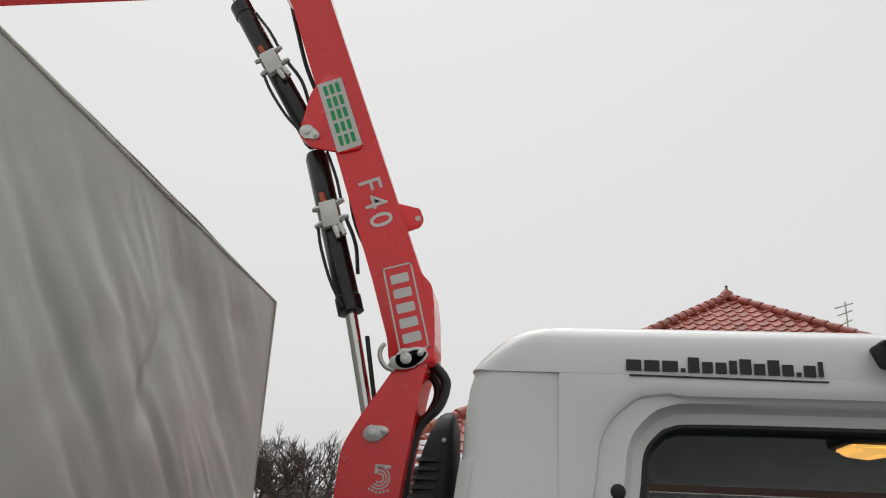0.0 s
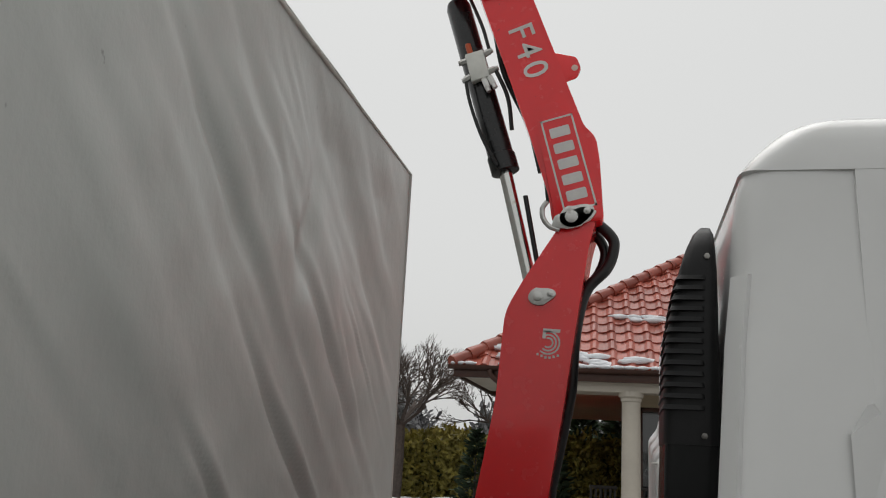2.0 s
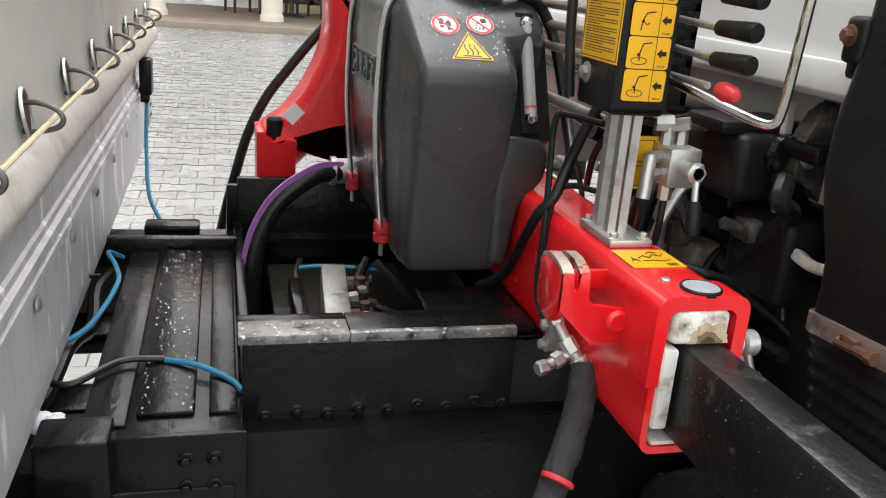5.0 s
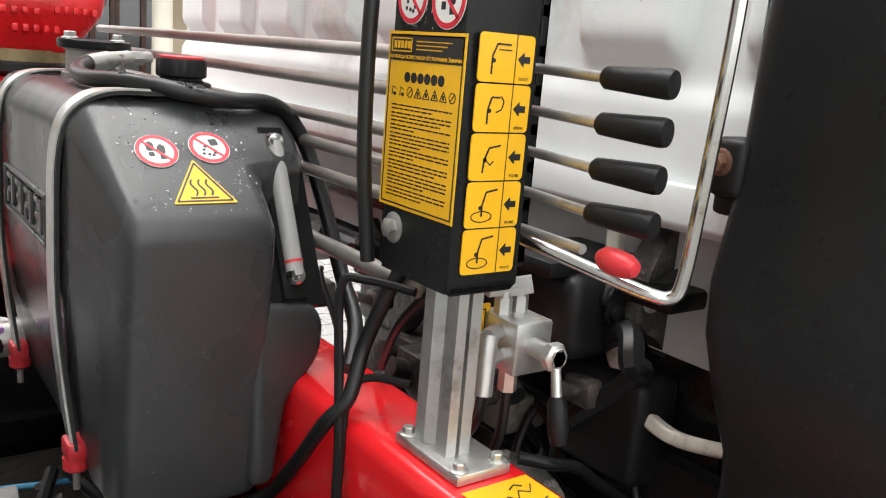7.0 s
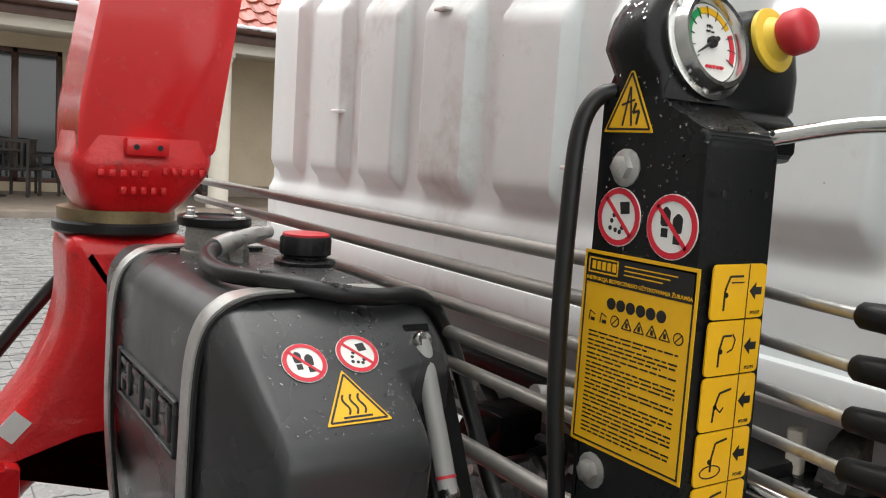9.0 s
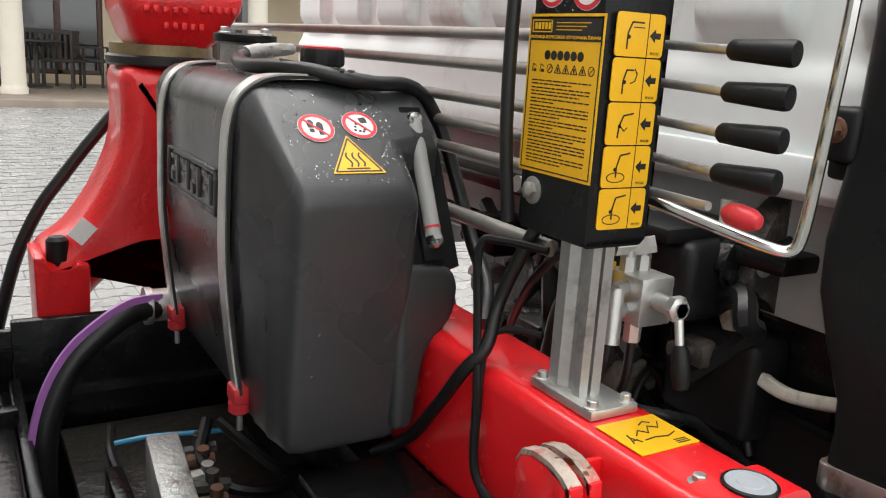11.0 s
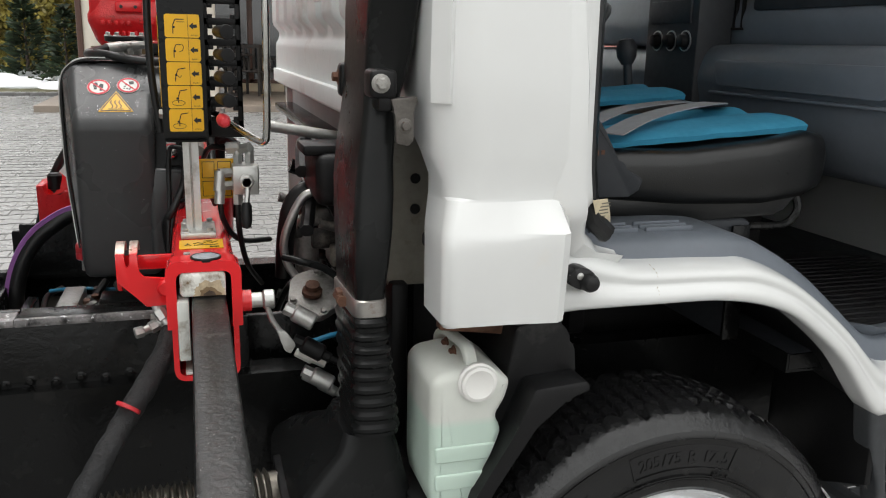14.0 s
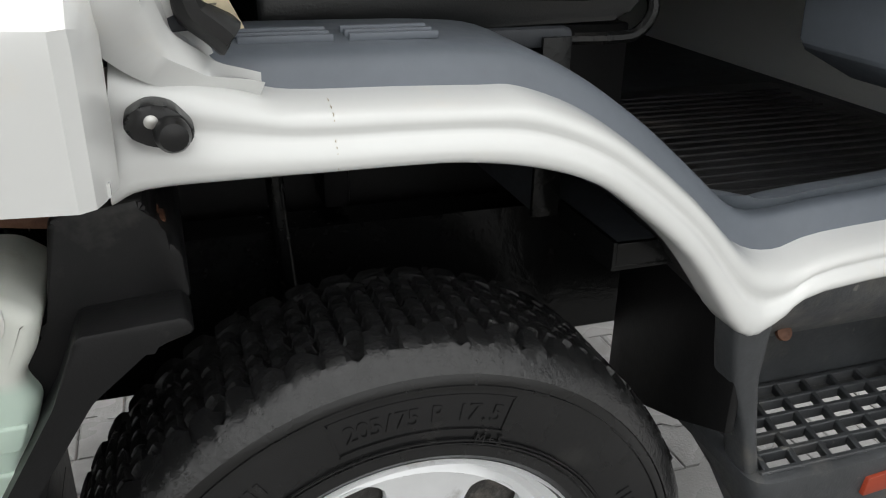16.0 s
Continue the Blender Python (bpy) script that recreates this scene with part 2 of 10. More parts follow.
def box(bm, lo, hi, bev=0.0, seg=2, m=None):
    """A box between two corners, with bevelled edges; m turns it afterwards."""
    c, s = [(a + b) / 2 for a, b in zip(lo, hi)], [abs(b - a) for a, b in zip(lo, hi)]
    r = bmesh.ops.create_cube(bm, size=1, matrix=Matrix.Translation(c) @ Matrix.Diagonal((*s, 1)))
    vs = r["verts"]
    if bev:
        es = list({e for v in vs for e in v.link_edges})
        r2 = bmesh.ops.bevel(bm, geom=es, offset=min(bev, min(s) * 0.49), segments=seg, affect="EDGES", profile=0.5)
        vs = list({v for f in r2["faces"] for v in f.verts} | {v for v in vs if v.is_valid})
    if m is not None:
        bmesh.ops.transform(bm, matrix=m, verts=[v for v in vs if v.is_valid])
    return vs


def turned(origin, rx=0, ry=0, rz=0):
    return Matrix.Translation(origin) @ pose(0, 0, 0, rx, ry, rz) @ Matrix.Translation(-Vector(origin))


def basis(d):
    d = Vector(d).normalized()
    u = d.cross(Vector((0, 0, 1)))
    if u.length < 1e-4:
        u = d.cross(Vector((1, 0, 0)))
    u.normalize()
    return d, u, d.cross(u).normalized()


def loft(bm, rings, closed=True, cap=True):
    """Joins rings of points, all with the same count, into one skin."""
    vv = [[bm.verts.new(p) for p in r] for r in rings]
    n = len(vv[0])
    for a, b in zip(vv, vv[1:]):
        for i in range(n if closed else n - 1):
            j = (i + 1) % n
            try:
                bm.faces.new((a[i], a[j], b[j], b[i]))
            except ValueError:
                pass
    if cap and closed:
        bm.faces.new(vv[0][::-1])
        bm.faces.new(vv[-1])
    return vv


def lathe(bm, origin, d, prof, seg=20, cap=True):
    """Turns a profile of (radius, height along d)."""
    d, u, w = basis(d)
    o = Vector(origin)
    rings = []
    for r, h in prof:
        rings.append([o + d * h + (u * math.cos(a) + w * math.sin(a)) * max(r, 1e-5) for a in (2 * math.pi * i / seg for i in range(seg))])
    return loft(bm, rings, True, cap)


def cyl(bm, a, b, r, r2=None, seg=16, ch=0.0):
    a, b = Vector(a), Vector(b)
    L = (b - a).length
    r2 = r if r2 is None else r2
    prof = [(r, 0), (r2, L)] if not ch else [(r - ch, 0), (r, ch), (r2, L - ch), (r2 - ch, L)]
    return lathe(bm, a, b - a, prof, seg)


def curve_pts(pts, n=6):
    """Points of a smooth line through pts."""
    P = [Vector(p) for p in pts]
    if len(P) < 3:
        return P
    P = [P[0] * 2 - P[1]] + P + [P[-1] * 2 - P[-2]]
    out = []
    for i in range(1, len(P) - 2):
        for k in range(n):
            t = k / n
            a, b, c, d = P[i - 1:i + 3]
            out.append(0.5 * (2 * b + (c - a) * t + (2 * a - 5 * b + 4 * c - d) * t * t + (3 * b - a - 3 * c + d) * t ** 3))
    return out + [P[-2]]


def sweep(bm, path, section, closed=True, cap=True):
    """Draws a flat section of (u, w) points along a path, with a steady frame."""
    P = [Vector(p) for p in path]
    rings = []
    d, u, w = basis(P[1] - P[0])
    for i, p in enumerate(P):
        t = (P[min(i + 1, len(P) - 1)] - P[max(i - 1, 0)]).normalized()
        q = d.rotation_difference(t)
        u, w, d = q @ u, q @ w, t
        rings.append([p + u * a + w * b for a, b in section])
    return loft(bm, rings, closed, cap)


def tube(bm, pts, r, seg=8, n=6, smooth=True):
    path = curve_pts(pts, n) if smooth else [Vector(p) for p in pts]
    sec = [(r * math.cos(2 * math.pi * i / seg), r * math.sin(2 * math.pi * i / seg)) for i in range(seg)]
    return sweep(bm, path, sec)


def prism(bm, pts, axis, a, b, bev=0.0, seg=2):
    """A flat outline pushed along an axis from a to b. Outline points: (y, z) for x, (x, z) for y, (x, y) for z."""
    put = {"x": lambda p, t: (t, p[0], p[1]), "y": lambda p, t: (p[0], t, p[1]), "z": lambda p, t: (p[0], p[1], t)}[axis]
    vv = loft(bm, [[put(p, a) for p in pts], [put(p, b) for p in pts]])
    if bev:
        es = list({e for r in vv for v in r for e in v.link_edges})
        bmesh.ops.bevel(bm, geom=es, offset=bev, segments=seg, affect="EDGES", profile=0.5)
    return vv


def rounded(pts, r, n=4):
    """A closed outline with its corners rounded; r: one radius or one per corner."""
    out = []
    N = len(pts)
    for i, p in enumerate(pts):
        rr = r[i] if isinstance(r, (list, tuple)) else r
        p = Vector(p)
        a, b = Vector(pts[i - 1]), Vector(pts[(i + 1) % N])
        if rr <= 0:
            out.append(tuple(p))
            continue
        da, db = (a - p), (b - p)
        ra = min(rr, da.length * 0.45, db.length * 0.45)
        s, e = p + da.normalized() * ra, p + db.normalized() * ra
        for k in range(n + 1):
            t = k / n
            out.append(tuple(s * (1 - t) ** 2 + p * 2 * t * (1 - t) + e * t * t))
    return out


def grid(bm, fn, nu, nv):
    vv = [[bm.verts.new(fn(i / nu, j / nv)) for j in range(nv + 1)] for i in range(nu + 1)]
    for i in range(nu):
        for j in range(nv):
            bm.faces.new((vv[i][j], vv[i + 1][j], vv[i + 1][j + 1], vv[i][j + 1]))
    return vv


def thicken(bm, t):
    bmesh.ops.recalc_face_normals(bm, faces=bm.faces)
    bmesh.ops.solidify(bm, geom=bm.faces[:], thickness=t)


def ribbon(bm, line, core, wid, th):
    """A flat band along a line, lying flat on a body whose axis is core(p)."""
    rings = []
    for i, p in enumerate(line):
        t = (line[min(i + 1, len(line) - 1)] - line[max(i - 1, 0)]).normalized()
        nn = p - core(p)
        nn = (nn - t * nn.dot(t)).normalized()
        s = t.cross(nn).normalized() * wid / 2
        rings.append([p + s, p + s + nn * th, p - s + nn * th, p - s])
    loft(bm, rings)


def inset(pts, d):
    """A closed outline moved inwards by d, corner by corner."""
    P = [Vector(p) for p in pts]
    area = sum(a.x * b.y - b.x * a.y for a, b in zip(P, P[1:] + P[:1]))
    sg = 1 if area > 0 else -1
    out = []
    for i, p in enumerate(P):
        t = P[(i + 1) % len(P)] - P[i - 1]
        n2 = Vector((-t.y, t.x)).normalized() * sg
        out.append(tuple(p + n2 * d))
    return out


def pillow(bm, pts, axis, a, b, r):
    """An outline pushed along an axis with well rounded rims."""
    put = {"x": lambda p, t: (t, p[0], p[1]), "y": lambda p, t: (p[0], t, p[1]), "z": lambda p, t: (p[0], p[1], t)}[axis]
    sg = 1 if b > a else -1
    steps = [(r * (1 - math.sin(radians(q))), r * (1 - math.cos(radians(q)))) for q in (0, 22, 45, 68, 90)]
    rings = [[put(p, a + sg * dt) for p in inset(pts, di)] for di, dt in steps]
    rings += [[put(p, b - sg * dt) for p in inset(pts, di)] for di, dt in reversed(steps)]
    loft(bm, rings)


def beads(bm, spots, size, seed, flat=0.45):
    """Small water drops at (place, normal) spots."""
    rng = random.Random(seed)
    for p, nn in spots:
        r = size * rng.uniform(0.45, 1.2)
        d, u, w = basis(nn)
        n0 = len(bm.verts)
        ring = lambda rr, h: [Vector(p) + d * h + (u * math.cos(t) * rng.uniform(0.9, 1.15) + w * math.sin(t)) * rr for t in (2 * math.pi * k / 6 for k in range(6))]
        loft(bm, [ring(r, -0.0002), ring(r * 0.8, r * flat * 0.6), ring(r * 0.35, r * flat)])


def bolt(bm, p, d, r=0.009, h=0.007, washer=True):
    """A hexagon head with a washer, seated at p and facing d."""
    p, dn = Vector(p), Vector(d).normalized()
    if washer:
        lathe(bm, p - dn * 0.001, dn, [(r * 1.55, 0), (r * 1.55, 0.002), (r * 1.3, 0.003)], 14)
    lathe(bm, p + dn * 0.0015, dn, [(r, 0), (r, h * 0.85), (r * 0.8, h)], 6)


def link(name, bm, material, smooth=38):
    bmesh.ops.recalc_face_normals(bm, faces=bm.faces)
    me = bpy.data.meshes.new(name)
    bm.to_mesh(me)
    bm.free()
    me.materials.append(material)
    if smooth and len(me.polygons):
        me.polygons.foreach_set("use_smooth", [True] * len(me.polygons))
        me.set_sharp_from_angle(angle=radians(smooth))
    return new(name, me)


def part(name, bm, material, parent, label="", smooth=38):
    ob = link(name, bm, material, smooth)
    ob.parent = parent
    top = parent
    while top.parent:
        top = top.parent
    if top.type == "EMPTY":
        ob.matrix_parent_inverse = Matrix.Translation(top.location).inverted() if parent is top else Matrix.Identity(4)
    return tagged(ob, label)


def thing(name, at, label, category, group="", kind=""):
    ob = new(name)
    ob.empty_display_size = 0.1
    ob.location = at
    return tagged(ob, label, category, group, kind)


def solo(name, bm, material, label, category, group="", kind="", smooth=38):
    return tagged(link(name, bm, material, smooth), label, category, group, kind)


LETTERS = {}


def lettering(bm, body, place, across, up, size, depth=0.0006, align="CENTER", bold=0.0, space=1.0):
    """Raised lettering in the built-in font: place is the middle, across and up its directions, size the capital height."""
    key = (body, align, bold, space)
    if key not in LETTERS:
        cu = bpy.data.curves.new("lettering", "FONT")
        cu.body, cu.size, cu.align_x, cu.align_y, cu.offset, cu.extrude, cu.space_character = body, 1.0, align, "CENTER", bold, 0.5, space
        cu.resolution_u = 3
        ob = bpy.data.objects.new("lettering", cu)
        scene.collection.objects.link(ob)
        dg = bpy.context.evaluated_depsgraph_get()
        LETTERS[key] = bpy.data.meshes.new_from_object(ob.evaluated_get(dg))
        bpy.data.objects.remove(ob)
    a, u = Vector(across).normalized(), Vector(up).normalized()
    nrm = a.cross(u)
    m = Matrix((a, u, nrm)).transposed().to_4x4() @ Matrix.Diagonal((size * 1.4, size * 1.4, depth, 1))
    n0 = len(bm.verts)
    bm.from_mesh(LETTERS[key])
    bm.verts.ensure_lookup_table()
    bmesh.ops.transform(bm, matrix=Matrix.Translation(place) @ m, verts=bm.verts[n0:])

# ================= cargo body =================
HOOP = mat("dull_dark_steel", (0.16, 0.15, 0.14), 0.4, metal=0.7, var=0.2, scale=30)
TX, TY0, TY1, TZ0, TZ1 = -1.46, -0.208, 2.105, 1.105, 2.828
LEAN = -0.014
body = thing("cargo_body", (-3.2, 0.94, 0.8), "box body with silver grey tarpaulin over aluminium drop sides", "truck body")


def tarp_front(u, v):
    y, z = TY0 + (TY1 - TY0) * u, TZ0 + (TZ1 - TZ0) * v
    # long slanting folds, tauter towards the edges
    s = y + z * 1.15
    w = min(1, u * 6) * min(1, (1 - u) * 9) * min(1, (1 - v) * 7 + 0.1) * min(1, max(0, v - 0.045) * 9)
    d = 0.036 * noise.noise(Vector((s * 1.3, z * 0.6, 1.3))) + 0.020 * noise.noise(Vector((s * 3.4, z * 0.9, 4.0))) + 0.005 * noise.noise(Vector((s * 9.0, z * 2.2, 11.0)))
    fold = 0.5 - abs(noise.noise(Vector((s * 4.5, z * 1.5, 7.7)))) * 2.6
    fold = max(0.0, fold)
    d += 0.045 * fold * max(0, noise.noise(Vector((y * 1.6, z * 1.8, 2.0))) + 0.12) + 0.006 * noise.noise(Vector((y * 6, z * 6, 9.0)))
    for cy, cz, ln, wd in ((0.95, 1.72, 0.22, 0.035), (1.12, 1.60, 0.16, 0.03), (1.30, 1.95, 0.3, 0.04), (0.55, 2.25, 0.3, 0.05), (0.62, 1.55, 0.15, 0.03)):
        q = (y - cy) + 1.15 * (z - cz)
        d -= 0.014 * math.exp(-(q / wd) ** 2) * math.exp(-((z - cz) / ln) ** 2)
        d += 0.010 * math.exp(-((q - 1.6 * wd) / wd) ** 2) * math.exp(-((z - cz) / ln) ** 2)
    crease = math.exp(-((y - 1.02 - 0.35 * (z - 2.25)) / 0.06) ** 2) * math.exp(-((z - 2.3) / 0.2) ** 2)
    low = math.exp(-((z - 1.42) / 0.16) ** 2)
    d += low * (0.009 * abs(noise.noise(Vector((y * 5 + z * 9, z * 5 - y * 2, 3.1)))) + 0.003 * noise.noise(Vector((y * 19, z * 23, 1.7))))
    pucker = 0.007 * math.sin((y - 0.189) / 0.268 * 2 * math.pi) * max(0, 1 - (z - TZ0) / 0.25)
    return V(TX + LEAN * v + w * (d - 0.025 * crease) + pucker * min(1, v * 30), y, z)


bm = bm_new()
grid(bm, tarp_front, 170, 130)
thicken(bm, 0.003)
part("front_tarpaulin", bm, TARP, body, "silver tarpaulin with slanting folds and scuffs", 80)


def tarp_side(u, v):
    x, z = TX + LEAN * v - 2.9 * u, TZ0 + (TZ1 - TZ0) * v
    d = 0.012 * noise.noise(Vector((x * 2.5, z * 1.0, 7))) + 0.006 * noise.noise(Vector((x * 7, z * 3, 2)))
    return V(x, TY0 - d * min(1, u * 12), z)


bm = bm_new()
grid(bm, tarp_side, 70, 50)
thicken(bm, 0.003)
part("side_tarpaulin", bm, TARP, body, "", 80)
bm = bm_new()
grid(bm, lambda u, v: V(TX + LEAN - 2.9 * u, TY0 + (TY1 - TY0) * v, TZ1 + 0.02 * math.sin(math.pi * v) + 0.004 * noise.noise(Vector((u * 20, v * 9, 0)))), 40, 30)
thicken(bm, 0.004)
part("roof_tarpaulin", bm, TARP, body, "", 80)
bm = bm_new()
tube(bm, [(TX + 0.002, TY0 - 0.002, TZ0), (TX + LEAN, TY0 - 0.002, TZ1)], 0.006, 8, smooth=False)
tube(bm, [(TX + LEAN + 0.002, TY0, TZ1), (TX + LEAN + 0.002, TY1, TZ1)], 0.007, 8, smooth=False)
tube(bm, [(TX + 0.002, TY1, TZ0), (TX + LEAN, TY1, TZ1)], 0.006, 8, smooth=False)
part("welded_seam", bm, HEM, body, "raised welded seams along the tarpaulin edges")
bm = bm_new()
box(bm, (TX - 2.9, TY1 - 0.004, TZ0), (TX, TY1, TZ1), 0.001)
part("far_tarpaulin", bm, TARP, body)
bm = bm_new()
box(bm, (TX - 2.91, TY0, 0.82), (TX - 2.88, TY1, TZ1), 0.004)
part("rear_tarpaulin", bm, TARP, body)
# overlapping flap with strap down the near side, behind the corner
bm = bm_new()
grid(bm, lambda u, v: V(TX - 0.004 + LEAN * v - 0.118 * u, TY0 - 0.005 - 0.019 * math.sin(math.pi * u) - 0.004 * noise.noise(Vector((u * 3, v * 8, 3))), TZ0 + (TZ1 - TZ0) * v), 8, 40)
thicken(bm, 0.003)
part("flap", bm, TARP, body, "overlapping flap laced with a pale strap", 80)


def ring_at(bm, p, d, ro, ri, h=0.006, seg=22):
    lathe(bm, p, d, [(ri, 0), (ro, 0), (ro, h * 0.6), (ro * 0.93, h), (ri * 1.08, h), (ri, h * 0.5), (ri, 0)], seg, cap=False)


EYE = (2.718, 2.621, 2.374, 2.121, 1.87, 1.62, 1.37, 1.20)
for z in EYE:
    bm = bm_new()
    ring_at(bm, V(-1.522, TY0 - 0.030, z), (0, -1, 0), 0.031, 0.018, 0.007, 26)
    bmesh.ops.scale(bm, vec=(1.15, 1, 0.85), verts=bm.verts, space=Matrix.Translation((1.522, 0, -z)))
    e = part("eyelet", bm, ZINC, body)
    bm = bm_new()
    lathe(bm, (-1.522, TY0 - 0.0255, z), (0, -1, 0), [(0.019, 0), (0.001, 0.001)], 20)
    part("eyelet_hole", bm, BLACKINK, e)
    bm = bm_new()
    tube(bm, [(-1.546, TY0 - 0.030, z + 0.008), (-1.540, TY0 - 0.052, z + 0.012), (-1.522, TY0 - 0.058, z + 0.013), (-1.504, TY0 - 0.052, z + 0.012), (-1.498, TY0 - 0.030, z + 0.008)], 0.0045, 8)
    part("lacing_hoop", bm, CASTALU, e)
bm = bm_new()
line = []
for a, b in zip(EYE, EYE[1:]):
    line += [(-1.520, TY0 - 0.046, a + 0.004), (-1.527, TY0 - 0.044, a - 0.35 * (a - b)), (-1.516, TY0 - 0.042, b + 0.25 * (a - b))]
sweep(bm, curve_pts(line, 4), [(0.0085, 0.0012), (-0.0085, 0.0012), (-0.0085, -0.0012), (0.0085, -0.0012)])
part("lacing_strap", bm, PAPER, body, "pale woven lacing strap")
# bottom hem with eyelets, hoops and cord on the front wall
bm = bm_new()
prof = [(0.0, 0.004), (0.010, 0.002), (0.020, -0.008), (0.025, -0.022), (0.022, -0.038), (0.008, -0.047), (0.0, -0.042)]
loft(bm, [[(TX + 0.002 + a + 0.003 * noise.noise(Vector((y * 6, a * 30, 0))), y, 1.128 + b + 0.003 * noise.noise(Vector((y * 4, 3, 0)))) for a, b in prof] for y in np.linspace(TY0, TY1, 60)])
part("hem", bm, HEM, body, "rolled lower hem of the tarpaulin, weathered cream", 80)
for k in range(-1, 8):
    y = 0.178 + 0.262 * k
    if y > TY1 - 0.04:
        break
    bm = bm_new()
    lathe_p = V(TX + 0.005, y, 1.166)
    d, u, w = basis((1, 0, 0.12))
    for s in ((1.0, 1.0),):
        rr = [[lathe_p + d * h + u * (r * 0.66 * math.cos(a)) + w * (r * math.sin(a)) for a in (2 * math.pi * i / 24 for i in range(24))] for r, h in ((0.021, 0), (0.028, 0), (0.0275, 0.002), (0.026, 0.0035), (0.0235, 0.003), (0.021, 0.001))]
        loft(bm, rr + [rr[0]], True, False)
    e = part("eyelet", bm, ZINC, body, "oval steel eyelet")
    bm = bm_new()
    loft(bm, [[lathe_p + d * h + u * (0.0225 * 0.66 * math.cos(a)) + w * (0.0225 * math.sin(a)) for a in (2 * math.pi * i / 20 for i in range(20))] for h in (-0.001, 0.0015)])
    part("dark_opening", bm, BLACKINK, e)
    bm = bm_new()
    tube(bm, [(TX + 0.0, y, 1.176), (TX + 0.018, y - 0.004, 1.178), (TX + 0.036, y - 0.008, 1.173), (TX + 0.044, y - 0.010, 1.163), (TX + 0.038, y - 0.008, 1.153), (TX + 0.018, y - 0.003, 1.147), (TX + 0.002, y, 1.146)], 0.0030, 8)
    part("lacing_hoop", bm, HOOP, e)
bm = bm_new()
cord = []
for k in range(-2, 8):
    y = 0.178 + 0.262 * k
    cord += [(TX + 0.030, y - 0.008, 1.158), (TX + 0.022, y + 0.131, 1.150)]
tube(bm, [p for p in cord if TY0 - 0.05 < p[1] < TY1], 0.0030, 8)
part("customs_cord", bm, PAPER, body, "pale cord threaded through the hoops")
# aluminium front board of hollow profiles
bm = bm_new()
prof = [(0.0, 0.842), (0.010, 0.842), (0.010, 0.958), (0.014, 0.962), (0.014, 0.974), (0.009, 0.976), (0.009, 0.984), (0.016, 0.987), (0.016, 0.999), (0.010, 1.003), (0.010, 1.012), (0.006, 1.015), (0.006, 1.052), (0.009, 1.054), (0.009, 1.07), (0.013, 1.075), (0.013, 1.10), (0.0, 1.10)]
loft(bm, [[(TX - 0.012 + a, y, z) for a, z in prof] for y in (TY0, TY1 - 0.07)])
part("front_board", bm, ALU, body, "ribbed aluminium board with white road grime")
for k in range(9):
    bm = bm_new()
    lathe(bm, (TX + 0.0015, -0.05 + 0.245 * k, 0.947), (1, 0, 0), [(0.009, 0), (0.009, 0.002), (0.005, 0.005)], 12)
    part("rivet", bm, ZINC, body)
bm = bm_new()
box(bm, (TX - 0.03, TY1 - 0.085, 0.85), (TX + 0.004, TY1 - 0.005, 1.10), 0.004)
cp = part("corner_post", bm, ALU, body)
bm = bm_new()
for dy in (-0.06, -0.03):
    for z in (0.875, 0.905):
        lathe(bm, (TX + 0.003, TY1 + dy, z), (1, 0, 0), [(0.006, 0), (0.006, 0.003)], 8)
part("rivet", bm, CHASSIS, cp)
bm = bm_new()
box(bm, (TX + 0.006, 1.715, 0.985), (TX + 0.036, 1.780, 1.075), 0.006)
box(bm, (TX + 0.006, 1.727, 0.965), (TX + 0.028, 1.768, 0.986), 0.004)
bb = solo("junction_box", bm, PLASTIC, "small black junction box on the aluminium front board", "junction box")
bm = bm_new()
tube(bm, [(TX + 0.02, 1.747, 0.97), (TX + 0.02, 1.69, 0.86), (TX + 0.03, 1.60, 0.76), (TX + 0.06, 1.55, 0.70)], 0.005, 8)
part("cable", bm, BLUEAIR, bb, "blue cable")
# drop side, floor and bearers
bm = bm_new()
box(bm, (TX - 2.9, TY0, 0.76), (TX - 0.01, TY0 + 0.025, 1.13), 0.004)
for z in (0.85, 0.95, 1.04):
    box(bm, (TX - 2.9, TY0 - 0.006, z), (TX - 0.01, TY0 + 0.001, z + 0.012), 0.002)
part("drop_side", bm, ALU, body)
bm = bm_new()
box(bm, (TX - 2.9, TY0, 0.79), (TX - 0.012, TY1, 0.835), 0.004)
part("floor", bm, ALU, body)
for k in range(6):
    bm = bm_new()
    x = TX - 0.12 - 0.5 * k
    box(bm, (x - 0.03, TY0 + 0.05, 0.70), (x + 0.03, TY1 - 0.05, 0.789), 0.004)
    part("bearer", bm, CHASSIS, body)

# ================= chassis =================
chassis = thing("truck_chassis", (-1.5, 0.94, 0.5), "black painted wet truck chassis frame with a crane subframe", "chassis")
for y in (0.46, 1.34):
    bm = bm_new()
    s = 1 if y < 1 else -1
    prism(bm, [(y, 0.52), (y + 0.07 * s, 0.52), (y + 0.07 * s, 0.53), (y + 0.01 * s, 0.53), (y + 0.01 * s, 0.74), (y + 0.07 * s, 0.74), (y + 0.07 * s, 0.75), (y, 0.75)], "x", -4.3, 1.2)
    part("frame_rail", bm, CHASSIS, chassis)
for x in (-3.2, -2.4, -1.95, -1.32, -0.2, 0.6):
    bm = bm_new()
    box(bm, (x - 0.04, 0.47, 0.56), (x + 0.04, 1.33, 0.70), 0.006)
    part("cross_member", bm, CHASSIS, chassis)
